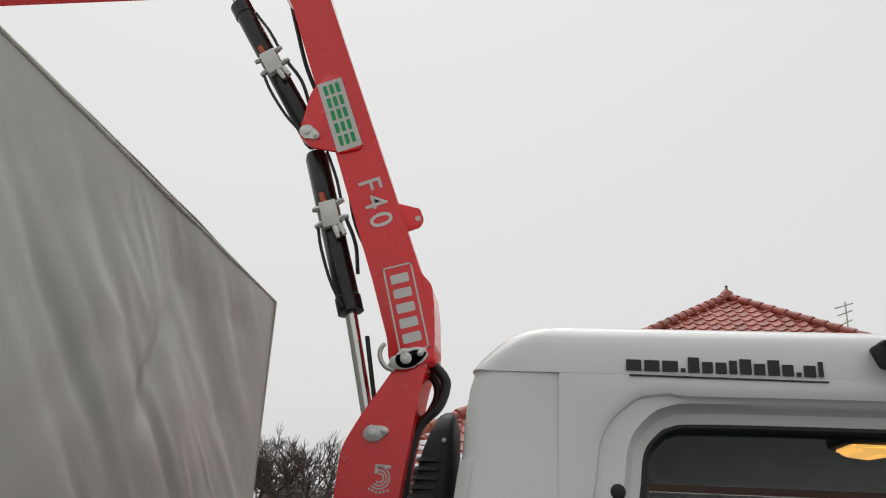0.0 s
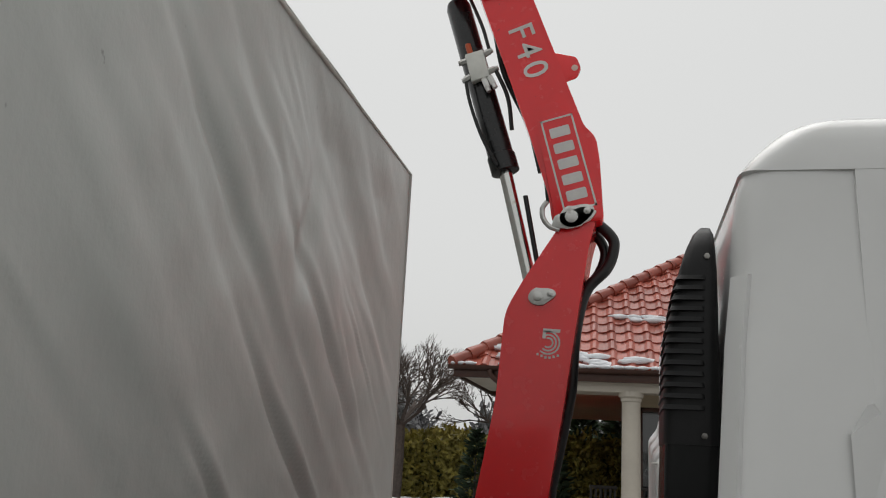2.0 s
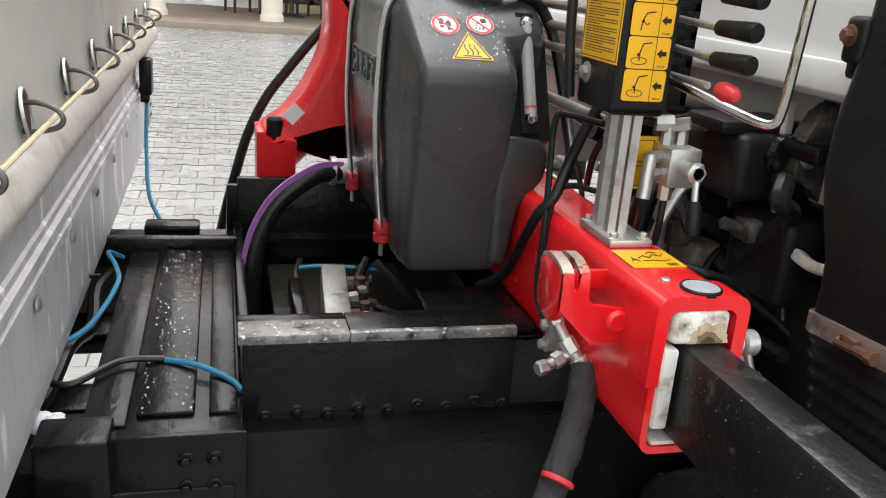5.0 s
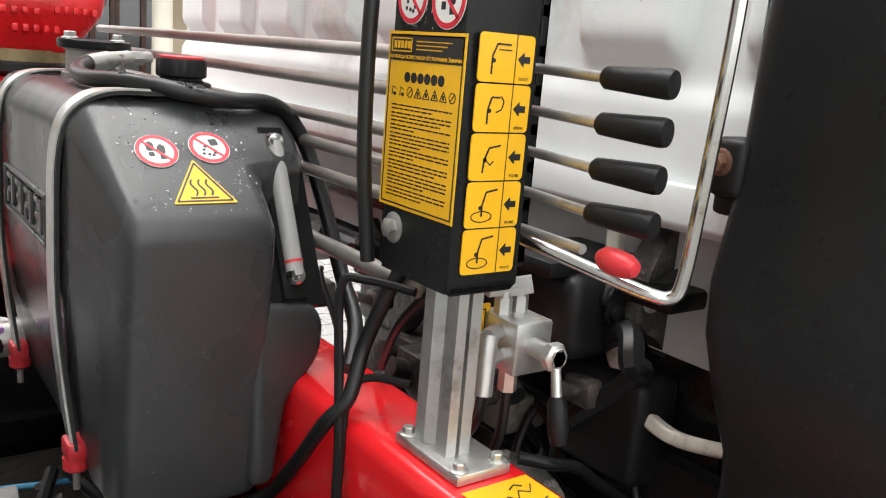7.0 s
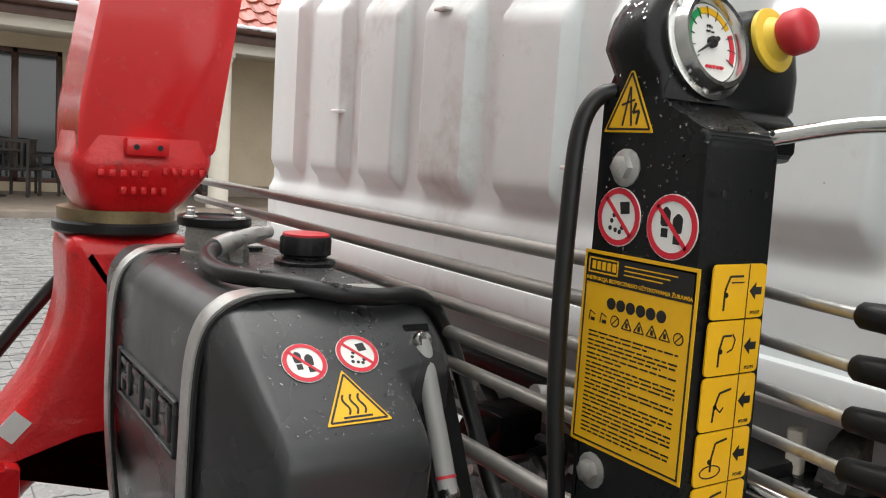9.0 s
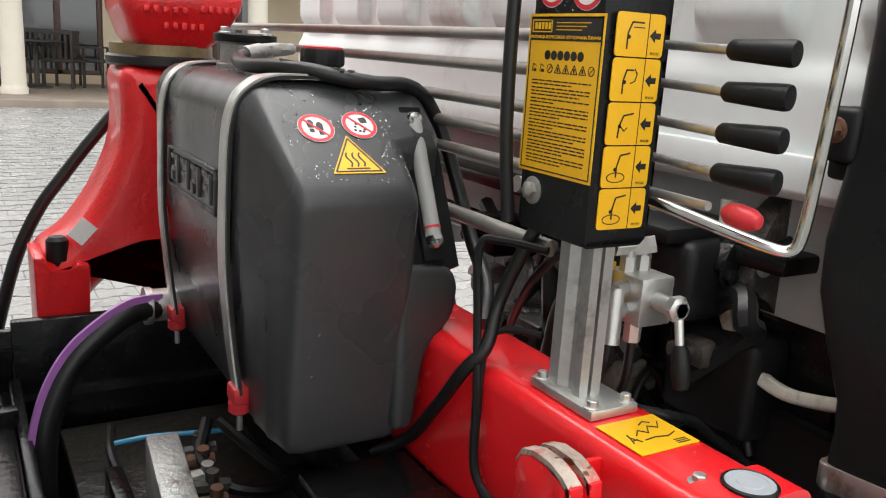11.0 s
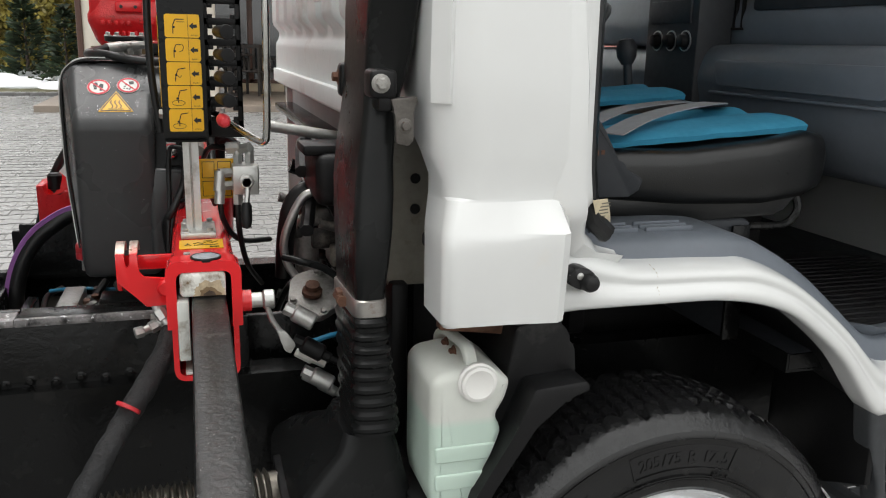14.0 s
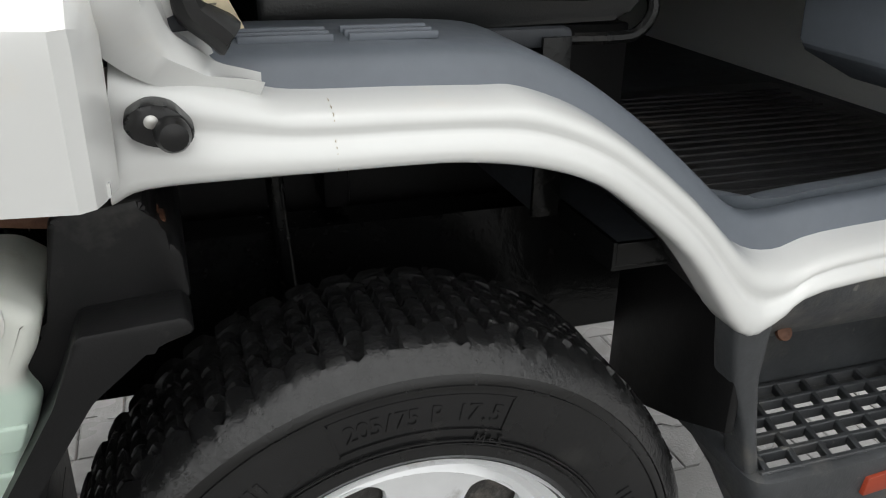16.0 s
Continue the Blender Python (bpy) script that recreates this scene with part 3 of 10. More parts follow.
# flat bearing plate over the frame behind the crane, with two long slots
bm = bm_new()
box(bm, (-1.425, 0.43, 0.764), (-1.232, 1.13, 0.774), 0.002)
box(bm, (-1.425, 0.424, 0.60), (-1.225, 0.434, 0.775), 0.003)
part("deck_plate", bm, CHASSIS, chassis, "wet black deck plate with beads of water")
for xa, xb, ya, zb in ((-1.362, -1.290, 0.47, 0.783), (-1.272, -1.236, 0.47, 0.781), (-1.425, -1.372, 0.45, 0.779)):
    bm = bm_new()
    box(bm, (xa, ya, 0.774), (xb, 1.10, zb), 0.004, 2)
    part("bearing_strip", bm, CHASSIS, chassis)
bm = bm_new()
box(bm, (-1.60, 1.125, 0.72), (-1.225, 1.15, 0.80), 0.004)
part("cross_rail", bm, CHASSIS, chassis)
for lo, hi in (((-1.62, 0.62, 0.66), (-1.43, 0.70, 0.71)), ((-1.62, 0.90, 0.66), (-1.43, 1.0, 0.70))):
    bm = bm_new()
    box(bm, lo, hi, 0.006)
    part("bearer", bm, CHASSIS, chassis)
bm = bm_new()
box(bm, (-1.62, 0.425, 0.70), (-1.40, 0.50, 0.772), 0.004)
box(bm, (-1.47, 0.395, 0.70), (-1.385, 0.46, 0.79), 0.006)
part("side_rail", bm, CHASSIS, chassis)
bm = bm_new()
box(bm, (-1.41, 1.21, 0.772), (-1.30, 1.26, 0.80), 0.006)
part("rail_clamp", bm, CHASSIS, chassis)
bm = bm_new()
box(bm, (-1.96, 0.42, 0.46), (-1.24, 0.445, 0.70), 0.004)
part("side_bracket", bm, CHASSIS, chassis)
# crane subframe: near side plate with worn top edge and bolt rows
bm = bm_new()
box(bm, (-1.230, 0.492, 0.42), (-0.852, 0.507, 0.868), 0.003)
sp = part("subframe_plate", bm, CHASSIS, chassis, "black bolted side plate")
bm = bm_new()
box(bm, (-1.236, 0.484, 0.864), (-1.09, 0.535, 0.878), 0.003)
box(bm, (-1.09, 0.484, 0.864), (-0.855, 0.496, 0.8785), 0.002)
part("top_edge", bm, WORN, sp, "worn bare steel top edge")
bm = bm_new()
box(bm, (-1.236, 0.5365, 0.863), (-1.09, 0.560, 0.8765), 0.003)
part("top_flange", bm, CHASSIS, sp)
bm = bm_new()
box(bm, (-0.962, 0.5605, 0.860), (-0.824, 0.66, 0.872), 0.002)
part("top_flange", bm, CHASSIS, sp)
bm = bm_new()
box(bm, (-1.0895, 0.4965, 0.863), (-0.824, 0.560, 0.8765), 0.003)
part("top_flange", bm, CHASSIS, sp, "wet black flange with beads of water")
for z in (0.755, 0.715):
    for k in range(9):
        bm = bm_new()
        bolt(bm, (-1.20 + 0.042 * k, 0.492, z + (0.006 if k % 2 else 0)), (0, -1, 0), 0.0065, 0.007)
        part("bolt", bm, CHASSIS, sp)
for x in (-1.30, -1.265):
    for z in (0.74, 0.70, 0.66):
        bm = bm_new()
        bolt(bm, (x, 0.424, z), (0, -1, 0), 0.007, 0.008)
        part("bolt", bm, CHASSIS, chassis)
# the last two also serve as added black backing behind open gaps
for lo, hi in (((-1.222, 1.30, 0.42), (-0.80, 1.32, 0.88)), ((-1.245, 1.322, 0.60), (-0.80, 1.340, 0.858)), ((-1.230, 0.507, 0.42), (-1.213, 1.30, 0.78)), ((-0.87, 0.507, 0.42), (-0.80, 1.30, 0.856)), ((-0.853, 0.498, 0.42), (-0.69, 0.508, 0.852))):
    bm = bm_new()
    box(bm, lo, hi, 0.003)
    part("subframe_wall", bm, CHASSIS, chassis)
bm = bm_new()
box(bm, (-1.2, 0.51, 0.55), (-0.86, 1.3, 0.565))
for k in range(5):
    box(bm, (-1.20 + 0.07 * k, 0.5 + 0.03 * (k % 2), 0.565), (-1.165 + 0.07 * k, 1.2, 0.60 + 0.02 * (k % 3)), 0.004)
part("subframe_floor", bm, CHASSIS, chassis)
vbk = thing("valve_block", (-1.11, 0.6, 0.70), "dirty pale metal valve block lying in the black subframe", "valve")
VM = turned((-1.11, 0.6, 0.87), 6, 0, -4)
bm = bm_new()
box(bm, (-1.133, 0.515, 0.80), (-1.093, 0.69, 0.885), 0.004, 2, VM)
part("block", bm, mat("wet_pale_metal", (0.42, 0.42, 0.41), 0.35, metal=0.4, var=0.25, scale=22, bump=0.4, bscale=120, dirt=((0.10, 0.06, 0.035), 16, 0.35)), vbk)
for k in range(6):
    bm = bm_new()
    y = 0.535 + 0.028 * k
    cyl(bm, (-1.093, y, 0.865 - 0.006 * (k % 2)), (-1.065 + 0.008 * (k % 3), y, 0.862), 0.010, seg=8)
    cyl(bm, (-1.07, y, 0.862), (-1.07, y, 0.878 + 0.004 * (k % 3)), 0.008, seg=8)
    bmesh.ops.transform(bm, matrix=VM, verts=bm.verts)
    part("spool_end", bm, (CASTALU, RUST, ENGINE)[k % 3], vbk)
bm = bm_new()
box(bm, (-1.20, 0.50, 0.78), (-0.90, 0.95, 0.80), 0.003)
part("base_plate", bm, mat("muddy_plate", (0.022, 0.020, 0.017), 0.3, var=0.4, scale=14, bump=0.3, bscale=50), vbk, "muddy plate under the valve")
for pts, r, mt in (([(-1.16, 0.71, 0.880), (-1.12, 0.70, 0.886), (-1.06, 0.69, 0.885), (-1.01, 0.69, 0.88)], 0.0035, BLUEAIR), ([(-1.05, 0.69, 0.90), (-1.07, 0.64, 0.875), (-1.05, 0.585, 0.86), (-1.0, 0.575, 0.85), (-0.96, 0.60, 0.85)], 0.008, RUBBER), ([(-1.03, 0.70, 0.89), (-1.01, 0.64, 0.88), (-0.98, 0.60, 0.86), (-0.94, 0.62, 0.85)], 0.008, RUBBER), ([(-1.17, 0.52, 0.88), (-1.16, 0.60, 0.86), (-1.165, 0.70, 0.87), (-1.15, 0.8, 0.86)], 0.006, RUBBER)):
    bm = bm_new()
    tube(bm, pts, r, 8)
    part("line", bm, mt, vbk)
bm = bm_new()
box(bm, (-1.185, 0.47, 0.86), (-1.165, 0.62, 0.898), 0.004)
box(bm, (-1.21, 0.46, 0.84), (-1.155, 0.52, 0.86), 0.004)
part("upright_plate", bm, CHASSIS, vbk)
vbk.location += V(0.055, 0.27, -0.125)
vbk.scale = (1.15, 1.15, 1.15)
# beads of water on the wet flange, the deck plate and the side plate
rng = random.Random(61)
spots = [((rng.uniform(-1.05, -0.86), rng.uniform(0.498, 0.558), 0.8767), (0, 0, 1)) for k in range(130)]
spots += [((rng.uniform(-1.36, -1.292), rng.uniform(0.47, 1.1), 0.7832), (0, 0, 1)) for k in range(200)]
bm = bm_new()
beads(bm, spots, 0.0018, 62)
tagged(part("raindrop", bm, DROP, chassis, "beads of rain on black paint", 60), kind="stuff")
# air lines and cables lying on the chassis
for nm, mt, r, pts, lb in (
        ("air_line", BLUEAIR, 0.0042, [(-1.44, 1.10, 0.77), (-1.459, 1.044, 0.80), (-1.435, 0.95, 0.805), (-1.426, 0.873, 0.80), (-1.453, 0.722, 0.79), (-1.507, 0.64, 0.785), (-1.50, 0.592, 0.78)], "blue air line lying in a loop over the black chassis"),
        ("air_line", BLUEAIR, 0.0042, [(-1.335, 0.613, 0.786), (-1.29, 0.585, 0.79), (-1.247, 0.55, 0.785), (-1.228, 0.52, 0.78)], "thin blue air line beside the crane subframe"),
        ("cable_loom", RUBBER, 0.005, [(-1.50, 0.64, 0.785), (-1.50, 0.592, 0.782), (-1.452, 0.552, 0.785), (-1.393, 0.606, 0.79), (-1.335, 0.613, 0.788)], "black cable lying on the wet deck plate"),
        ("cable_loom", RUBBER, 0.011, [(-1.46, 1.1, 0.74), (-1.47, 0.95, 0.76), (-1.46, 0.82, 0.75), (-1.475, 0.70, 0.77), (-1.49, 0.58, 0.75), (-1.55, 0.48, 0.70)], "black corrugated cable loom on the wet chassis"),
        ("cable_loom", RUBBER, 0.008, [(-1.52, 1.0, 0.74), (-1.50, 0.86, 0.77), (-1.53, 0.74, 0.75), (-1.50, 0.62, 0.74), (-1.52, 0.5, 0.70)], "black cable loom looping over the chassis"),
        ("cable_loom", RUBBER, 0.004, [(-1.46, 0.92, 0.80), (-1.48, 0.88, 0.81), (-1.50, 0.80, 0.80), (-1.52, 0.76, 0.79)], "thin black cable beside the blue air line")):
    bm = bm_new()
    tube(bm, pts, r, 8)
    solo(nm, bm, mt, lb, "cable" if "loom" in nm else "air hose")
bm = bm_new()
box(bm, (-1.86, 0.18, 0.36), (-1.40, 0.42, 0.62), 0.03, 3)
box(bm, (-1.80, 0.172, 0.40), (-1.46, 0.182, 0.58), 0.004)
for k in range(4):
    cyl(bm, (-1.78 + 0.1 * k, 0.25, 0.62), (-1.78 + 0.1 * k, 0.25, 0.645), 0.012, seg=10)
solo("battery_box", bm, CHASSIS, "black ribbed battery box hung on the chassis", "battery box")

bm = bm_new()
rng = random.Random(91)
for k in range(16):
    p = V(rng.uniform(-1.52, -1.45), rng.uniform(0.43, 0.50), 0.775)
    bmesh.ops.create_icosphere(bm, subdivisions=1, radius=rng.uniform(0.006, 0.018), matrix=Matrix.Translation(p) @ Matrix.Diagonal((1.5, 1.0, 0.5, 1)))
solo("snow_scrap", bm, SNOW, "scraps of wet snow on the chassis edge", "snow", kind="stuff", smooth=80)

# ================= outrigger =================
outr = thing("crane_outrigger", (-0.765, 0.6, 0.84), "red square stabiliser beam housing with a black sliding beam", "outrigger")
X0, X1, Z0, Z1 = -0.818, -0.721, 0.858, 1.040
bm = bm_new()
outer = rounded([(X0, Z0), (X1, Z0), (X1, Z1), (X0, Z1)], 0.02, 4)
inner = rounded([(X0 + 0.008, Z0 + 0.008), (X1 - 0.008, Z0 + 0.008), (X1 - 0.008, Z1 - 0.010), (X0 + 0.008, Z1 - 0.010)], 0.012, 4)
ya, yb = 0.187, 1.75
loft(bm, [[(x, yb, z) for x, z in outer], [(x, ya, z) for x, z in outer], [(x, ya, z) for x, z in inner], [(x, yb, z) for x, z in inner]], True, False)
part("beam_housing", bm, RED, outr)
bm = bm_new()
o2 = [(x, z) for x, z in rounded([(X0 - 0.006, Z1 - 0.098), (X0 - 0.006, Z1 + 0.005), (X1 + 0.006, Z1 + 0.005), (X1 + 0.006, Z1 - 0.098)], [0.002, 0.022, 0.022, 0.002], 5)]
i2 = [(x, z) for x, z in rounded([(X0 + 0.009, Z1 - 0.098), (X0 + 0.009, Z1 - 0.011), (X1 - 0.009, Z1 - 0.011), (X1 - 0.009, Z1 - 0.098)], [0.002, 0.013, 0.013, 0.002], 5)]
loft(bm, [[(a[0], 0.184, a[1]), (b[0], 0.184, b[1]), (b[0], 0.228, b[1]), (a[0], 0.228, a[1])] for a, b in zip(o2, i2)])
part("mouth_collar", bm, RED, outr)
bm = bm_new()
box(bm, (X0 + 0.014, 0.181, Z1 - 0.049), (X1 - 0.017, 0.26, Z1 - 0.0115), 0.007, 3)
pad = part("slide_pad", bm, mat("scorched_slide_pad", (0.70, 0.69, 0.64), 0.5, var=0.06, scale=10, dirt=((0.15, 0.10, 0.055), 24, 0.5)), outr, "white slide pad worn brown in the middle")
for rad, dep, col, nm in ((1.0, 0.0003, (0.46, 0.36, 0.24), "pale_scorch"), (0.62, 0.0005, (0.20, 0.13, 0.07), "brown_scorch"), (0.34, 0.0007, (0.07, 0.045, 0.03), "dark_scorch")):
    pts = []
    for k in range(40):
        a = math.pi * k / 39
        q = rad * (1 + 0.28 * noise.noise(Vector((math.cos(a) * 3, math.sin(a) * 3, rad * 7))) + 0.10 * noise.noise(Vector((math.cos(a) * 14, math.sin(a) * 14, 2))))
        pts.append((-0.762 + 0.024 * q * math.cos(a), max(Z1 - 0.047, Z1 - 0.047 + 0.022 * q * math.sin(a))))
    bm = bm_new()
    prism(bm, pts, "y", 0.181 - dep, 0.1815)
    part("scorch_mark", bm, mat(nm, col, 0.7, var=0.3, scale=90), pad, "brown scorched rub mark")
bm = bm_new()
box(bm, (X0 + 0.0085, 0.181, Z0 + 0.034), (X0 + 0.026, 0.26, Z0 + 0.128), 0.003)
part("slide_pad", bm, WHITEPLASTIC, outr, "white slide pad")
bm = bm_new()
box(bm, (X0 + 0.016, 0.190, Z0 + 0.0085), (X1 - 0.03, 0.26, Z0 + 0.014), 0.002)
part("slide_pad", bm, WHITEPLASTIC, outr)
bm = bm_new()
box(bm, (X0 + 0.030, -0.62, Z0 + 0.022), (X1 - 0.017, 1.3, Z1 - 0.050), 0.006)
part("sliding_beam", bm, mat("scuffed_black_beam_paint", (0.009, 0.009, 0.009), 0.32, var=0.3, scale=9, bump=0.2, bscale=90, dirt=((0.05, 0.046, 0.043), 26, 0.2), fleck=((0.40, 0.40, 0.38), 300, 0.70)), outr, "black sliding beam scuffed and wet on top")
bm = bm_new()
lathe(bm, (-0.765, 0.2055, Z1 + 0.003), (0, 0, 1), [(0.0225, 0), (0.0225, 0.004), (0.0208, 0.0055), (0.0188, 0.004)], 28)
part("plug_rim", bm, PLASTIC, outr, "black rim of the plug")
bm = bm_new()
lathe(bm, (-0.765, 0.2055, Z1 + 0.003), (0, 0, 1), [(0.0198, 0.002), (0.0198, 0.0046), (0.0155, 0.0049), (0.015, 0.0043), (0.0105, 0.0043), (0.010, 0.0049), (0.001, 0.005)], 28)
part("plug", bm, mat("grey_plastic_plug", (0.33, 0.35, 0.38), 0.4), outr, "round grey plastic plug")
bm = bm_new()
bolt(bm, (-0.792, 0.232, Z1), (0, 0, 1), 0.006, 0.006)
part("bolt", bm, ZINC, outr)
bm = bm_new()
box(bm, (-0.804, 0.283, Z1 + 0.0004), (-0.736, 0.343, Z1 + 0.0012))
st = part("instruction_sticker", bm, YELLOW, outr, "yellow warning sticker with a worn black drawing")
bm = bm_new()
D = Z1 + 0.0016
for pts in ([(-0.802, 0.270), (-0.797, 0.283), (-0.790, 0.270)], [(-0.800, 0.276), (-0.792, 0.277)], [(-0.797, 0.283), (-0.796, 0.290)], [(-0.786, 0.285), (-0.776, 0.295), (-0.768, 0.285), (-0.758, 0.300), (-0.748, 0.292), (-0.738, 0.305)], [(-0.784, 0.272), (-0.768, 0.274), (-0.752, 0.270), (-0.738, 0.276)], [(-0.765, 0.306), (-0.755, 0.312), (-0.748, 0.306)]):
    tube(bm, [(-0.77 + (a + 0.77) * 0.8, 0.283 + (c - 0.245) * 0.75, D) for a, c in pts], 0.0007, 5, smooth=False)
for k in range(3):
    box(bm, (-0.757, 0.2875 + 0.003 * k, Z1 + 0.0012), (-0.743, 0.2886 + 0.003 * k, Z1 + 0.0017))
part("drawing", bm, BLACKINK, st)
# transport hook bracket on the near left side
bm = bm_new()
prism(bm, [(-0.897, 1.042), (-0.884, 1.042), (-0.884, 1.022), (-0.8805, 1.018), (-0.877, 1.022), (-0.877, 1.042), (-0.865, 1.042), (-0.865, 1.012), (-0.858, 1.003), (-0.818, 1.000), (-0.818, 0.958), (-0.856, 0.956), (-0.870, 0.972), (-0.897, 0.998)], "y", 0.262, 0.269, 0.001)
prism(bm, rounded([(0.263, 0.994), (0.263, 1.036), (0.285, 1.047), (0.318, 1.047), (0.332, 1.035), (0.332, 0.99), (0.31, 0.975), (0.28, 0.978)], 0.006, 3), "x", -0.897, -0.891, 0.001)
box(bm, (-0.893, 0.316, 1.002), (-0.816, 0.323, 1.026), 0.002)
lathe(bm, (-0.826, 0.262, 0.985), (0, -1, 0), [(0.014, -0.004), (0.014, 0.002), (0.010, 0.006)], 14)
part("latch_bracket", bm, RED, outr, "red folded latch bracket with worn bare edges")
for x0, x1 in ((-0.897, -0.884), (-0.877, -0.865)):
    bm = bm_new()
    loft(bm, [[(x0, y, z), (x1, y, z), (x1, y + 0.002, z - 0.006), (x0, y + 0.002, z - 0.006)] for y, z in ((0.262, 1.036), (0.265, 1.042), (0.273, 1.047), (0.290, 1.052), (0.310, 1.052), (0.326, 1.047), (0.332, 1.037))])
    part("latch_prong", bm, mat("rubbed_red_steel", (0.50, 0.42, 0.36), 0.4, metal=0.5, var=0.3, scale=40, dirt=((0.5, 0.05, 0.04), 26, 0.5), fleck=((0.14, 0.07, 0.03), 60, 0.62)), outr, "prong rubbed to bare rusty steel")
# locking handle on the front side
bm = bm_new()
cyl(bm, (X1, 0.235, 0.965), (X1 + 0.022, 0.235, 0.965), 0.017, seg=20)
part("lock_boss", bm, RED, outr)
bm = bm_new()
cyl(bm, (X1 + 0.018, 0.235, 0.965), (X1 + 0.040, 0.235, 0.965), 0.012, seg=18, ch=0.002)
cyl(bm, (X1 + 0.040, 0.235, 0.965), (X1 + 0.058, 0.235, 0.965), 0.0155, seg=18, ch=0.002)
tube(bm, [(X1 + 0.046, 0.226, 0.955), (X1 + 0.052, 0.222, 0.935), (X1 + 0.066, 0.218, 0.912)], 0.0045, 8)
prism(bm, rounded([(X1 + 0.058, 0.918), (X1 + 0.072, 0.916), (X1 + 0.088, 0.892), (X1 + 0.080, 0.878), (X1 + 0.070, 0.884)], 0.003, 2), "y", 0.214, 0.222, 0.001)
part("lock_handle", bm, ZINC, outr, "galvanised locking pin and lever")
# hose end and wrapped hose at the near left
WRAP = [(-0.822, 0.330, 0.893), (-0.834, 0.305, 0.868), (-0.858, 0.270, 0.835), (-0.897, 0.225, 0.785), (-0.935, 0.18, 0.735), (-0.98, 0.14, 0.665), (-1.02, 0.11, 0.58), (-1.03, 0.14, 0.42)]
bm = bm_new()
cyl(bm, (-0.848, 0.302, 0.910), (-0.838, 0.294, 0.895), 0.0105, seg=6, ch=0.0012)
cyl(bm, (-0.838, 0.294, 0.895), (-0.832, 0.290, 0.886), 0.0085, seg=14)
cyl(bm, (-0.833, 0.291, 0.888), (-0.826, 0.284, 0.876), 0.0115, seg=6, ch=0.0012)
cyl(bm, (-0.850, 0.300, 0.886), (-0.862, 0.296, 0.881), 0.0105, seg=6, ch=0.0012)
cyl(bm, (-0.862, 0.296, 0.881), (-0.872, 0.292, 0.8785), 0.0075, seg=14)
cyl(bm, (-0.872, 0.292, 0.8785), (-0.886, 0.288, 0.8765), 0.0095, seg=6, ch=0.0012)
cyl(bm, (-0.838, 0.296, 0.892), (-0.852, 0.300, 0.886), 0.0075, seg=14)
cyl(bm, (-0.848, 0.302, 0.910), (-0.858, 0.312, 0.930), 0.0075, seg=14)
cyl(bm, (-0.857, 0.311, 0.927), (-0.863, 0.317, 0.940), 0.0105, seg=6, ch=0.0012)
cyl(bm, (-0.863, 0.317, 0.940), (-0.846, 0.325, 0.952), 0.006, seg=10)
bmesh.ops.translate(bm, verts=bm.verts, vec=(0.004, 0.050, 0.012))
hz = solo("hydraulic_coupling", bm, ZINC, "galvanised hydraulic couplings on the outrigger side", "coupling")
bm = bm_new()
tube(bm, WRAP, 0.018, 12)
for v in bm.verts:
    v.co += V(*[0.0025 * noise.noise(v.co * 70 + Vector((s, 0, 0))) for s in (0, 5, 9)])
wh = solo("wrapped_hose", bm, mat("black_hose_sleeve", (0.02, 0.02, 0.021), 0.7, var=0.3, scale=30, bump=0.7, bscale=90), "hydraulic hose in a wrinkled black fabric sleeve", "hose")
bm = bm_new()
lathe(bm, (-0.89, 0.224, 0.808), (-0.033, -0.03, -0.05), [(0.0195, -0.003), (0.0205, 0), (0.0195, 0.003)], 12)
part("red_tape", bm, REDPLASTIC, wh, "scrap of red tape")

# ================= oil tank =================
tank = thing("oil_tank", (-0.93, 0.9, 0.9), "black plastic hydraulic oil tank with two steel straps", "oil tank")


def tank_ring(y, xl, xr, zb, zt, ch, ft=1.0):
    """A slice of the tank: chamfered top corners, narrowing foot."""
    pts = [(xl + 0.052 * ft, zb), (xr - 0.04 * ft, zb), (xr - 0.032 * ft, zb + 0.05), (xr, 1.10), (xr, zt - ch), (xr - ch * 0.8, zt), (xl + ch * 0.7, zt), (xl, zt - ch * 0.9), (xl, 1.12), (xl + 0.028 * ft, zb + 0.09)]
    return [(a, y, b) for a, b in rounded(pts, 0.018, 3)]


bm = bm_new()
loft(bm, [tank_ring(*a) for a in (
    (0.6080, -0.975, -0.857, 0.925, 1.193, 0.010, 0), (0.6092, -0.981, -0.851, 0.914, 1.202, 0.012, 0), (0.6125, -0.985, -0.847, 0.908, 1.209, 0.012, 0), (0.620, -0.988, -0.845, 0.906, 1.218, 0.012, 0),
    (0.640, -0.992, -0.8435, 0.905, 1.2348, 0.013, 0.05), (0.660, -0.996, -0.842, 0.905, 1.2515, 0.014, 0.1), (0.668, -0.998, -0.838, 0.905, 1.258, 0.015, 0.1), (0.675, -0.9995, -0.793, 0.905, 1.264, 0.016, 0.1), (0.690, -1.003, -0.783, 0.905, 1.2765, 0.018, 0.2),
    (0.725, -1.011, -0.779, 0.905, 1.306, 0.024, 0.3), (0.738, -1.013, -0.778, 0.905, 1.3135, 0.028, 0.4), (0.752, -1.0145, -0.778, 0.905, 1.316, 0.031, 0.4), (0.775, -1.015, -0.778, 0.905, 1.3165, 0.032, 0.5),
    (0.95, -1.015, -0.778, 0.900, 1.3165, 0.032, 0.6), (1.14, -1.015, -0.780, 0.900, 1.3165, 0.032, 0.6), (1.155, -1.008, -0.790, 0.910, 1.308, 0.03, 0.6), (1.16, -0.995, -0.80, 0.920, 1.298, 0.03, 0.6))])
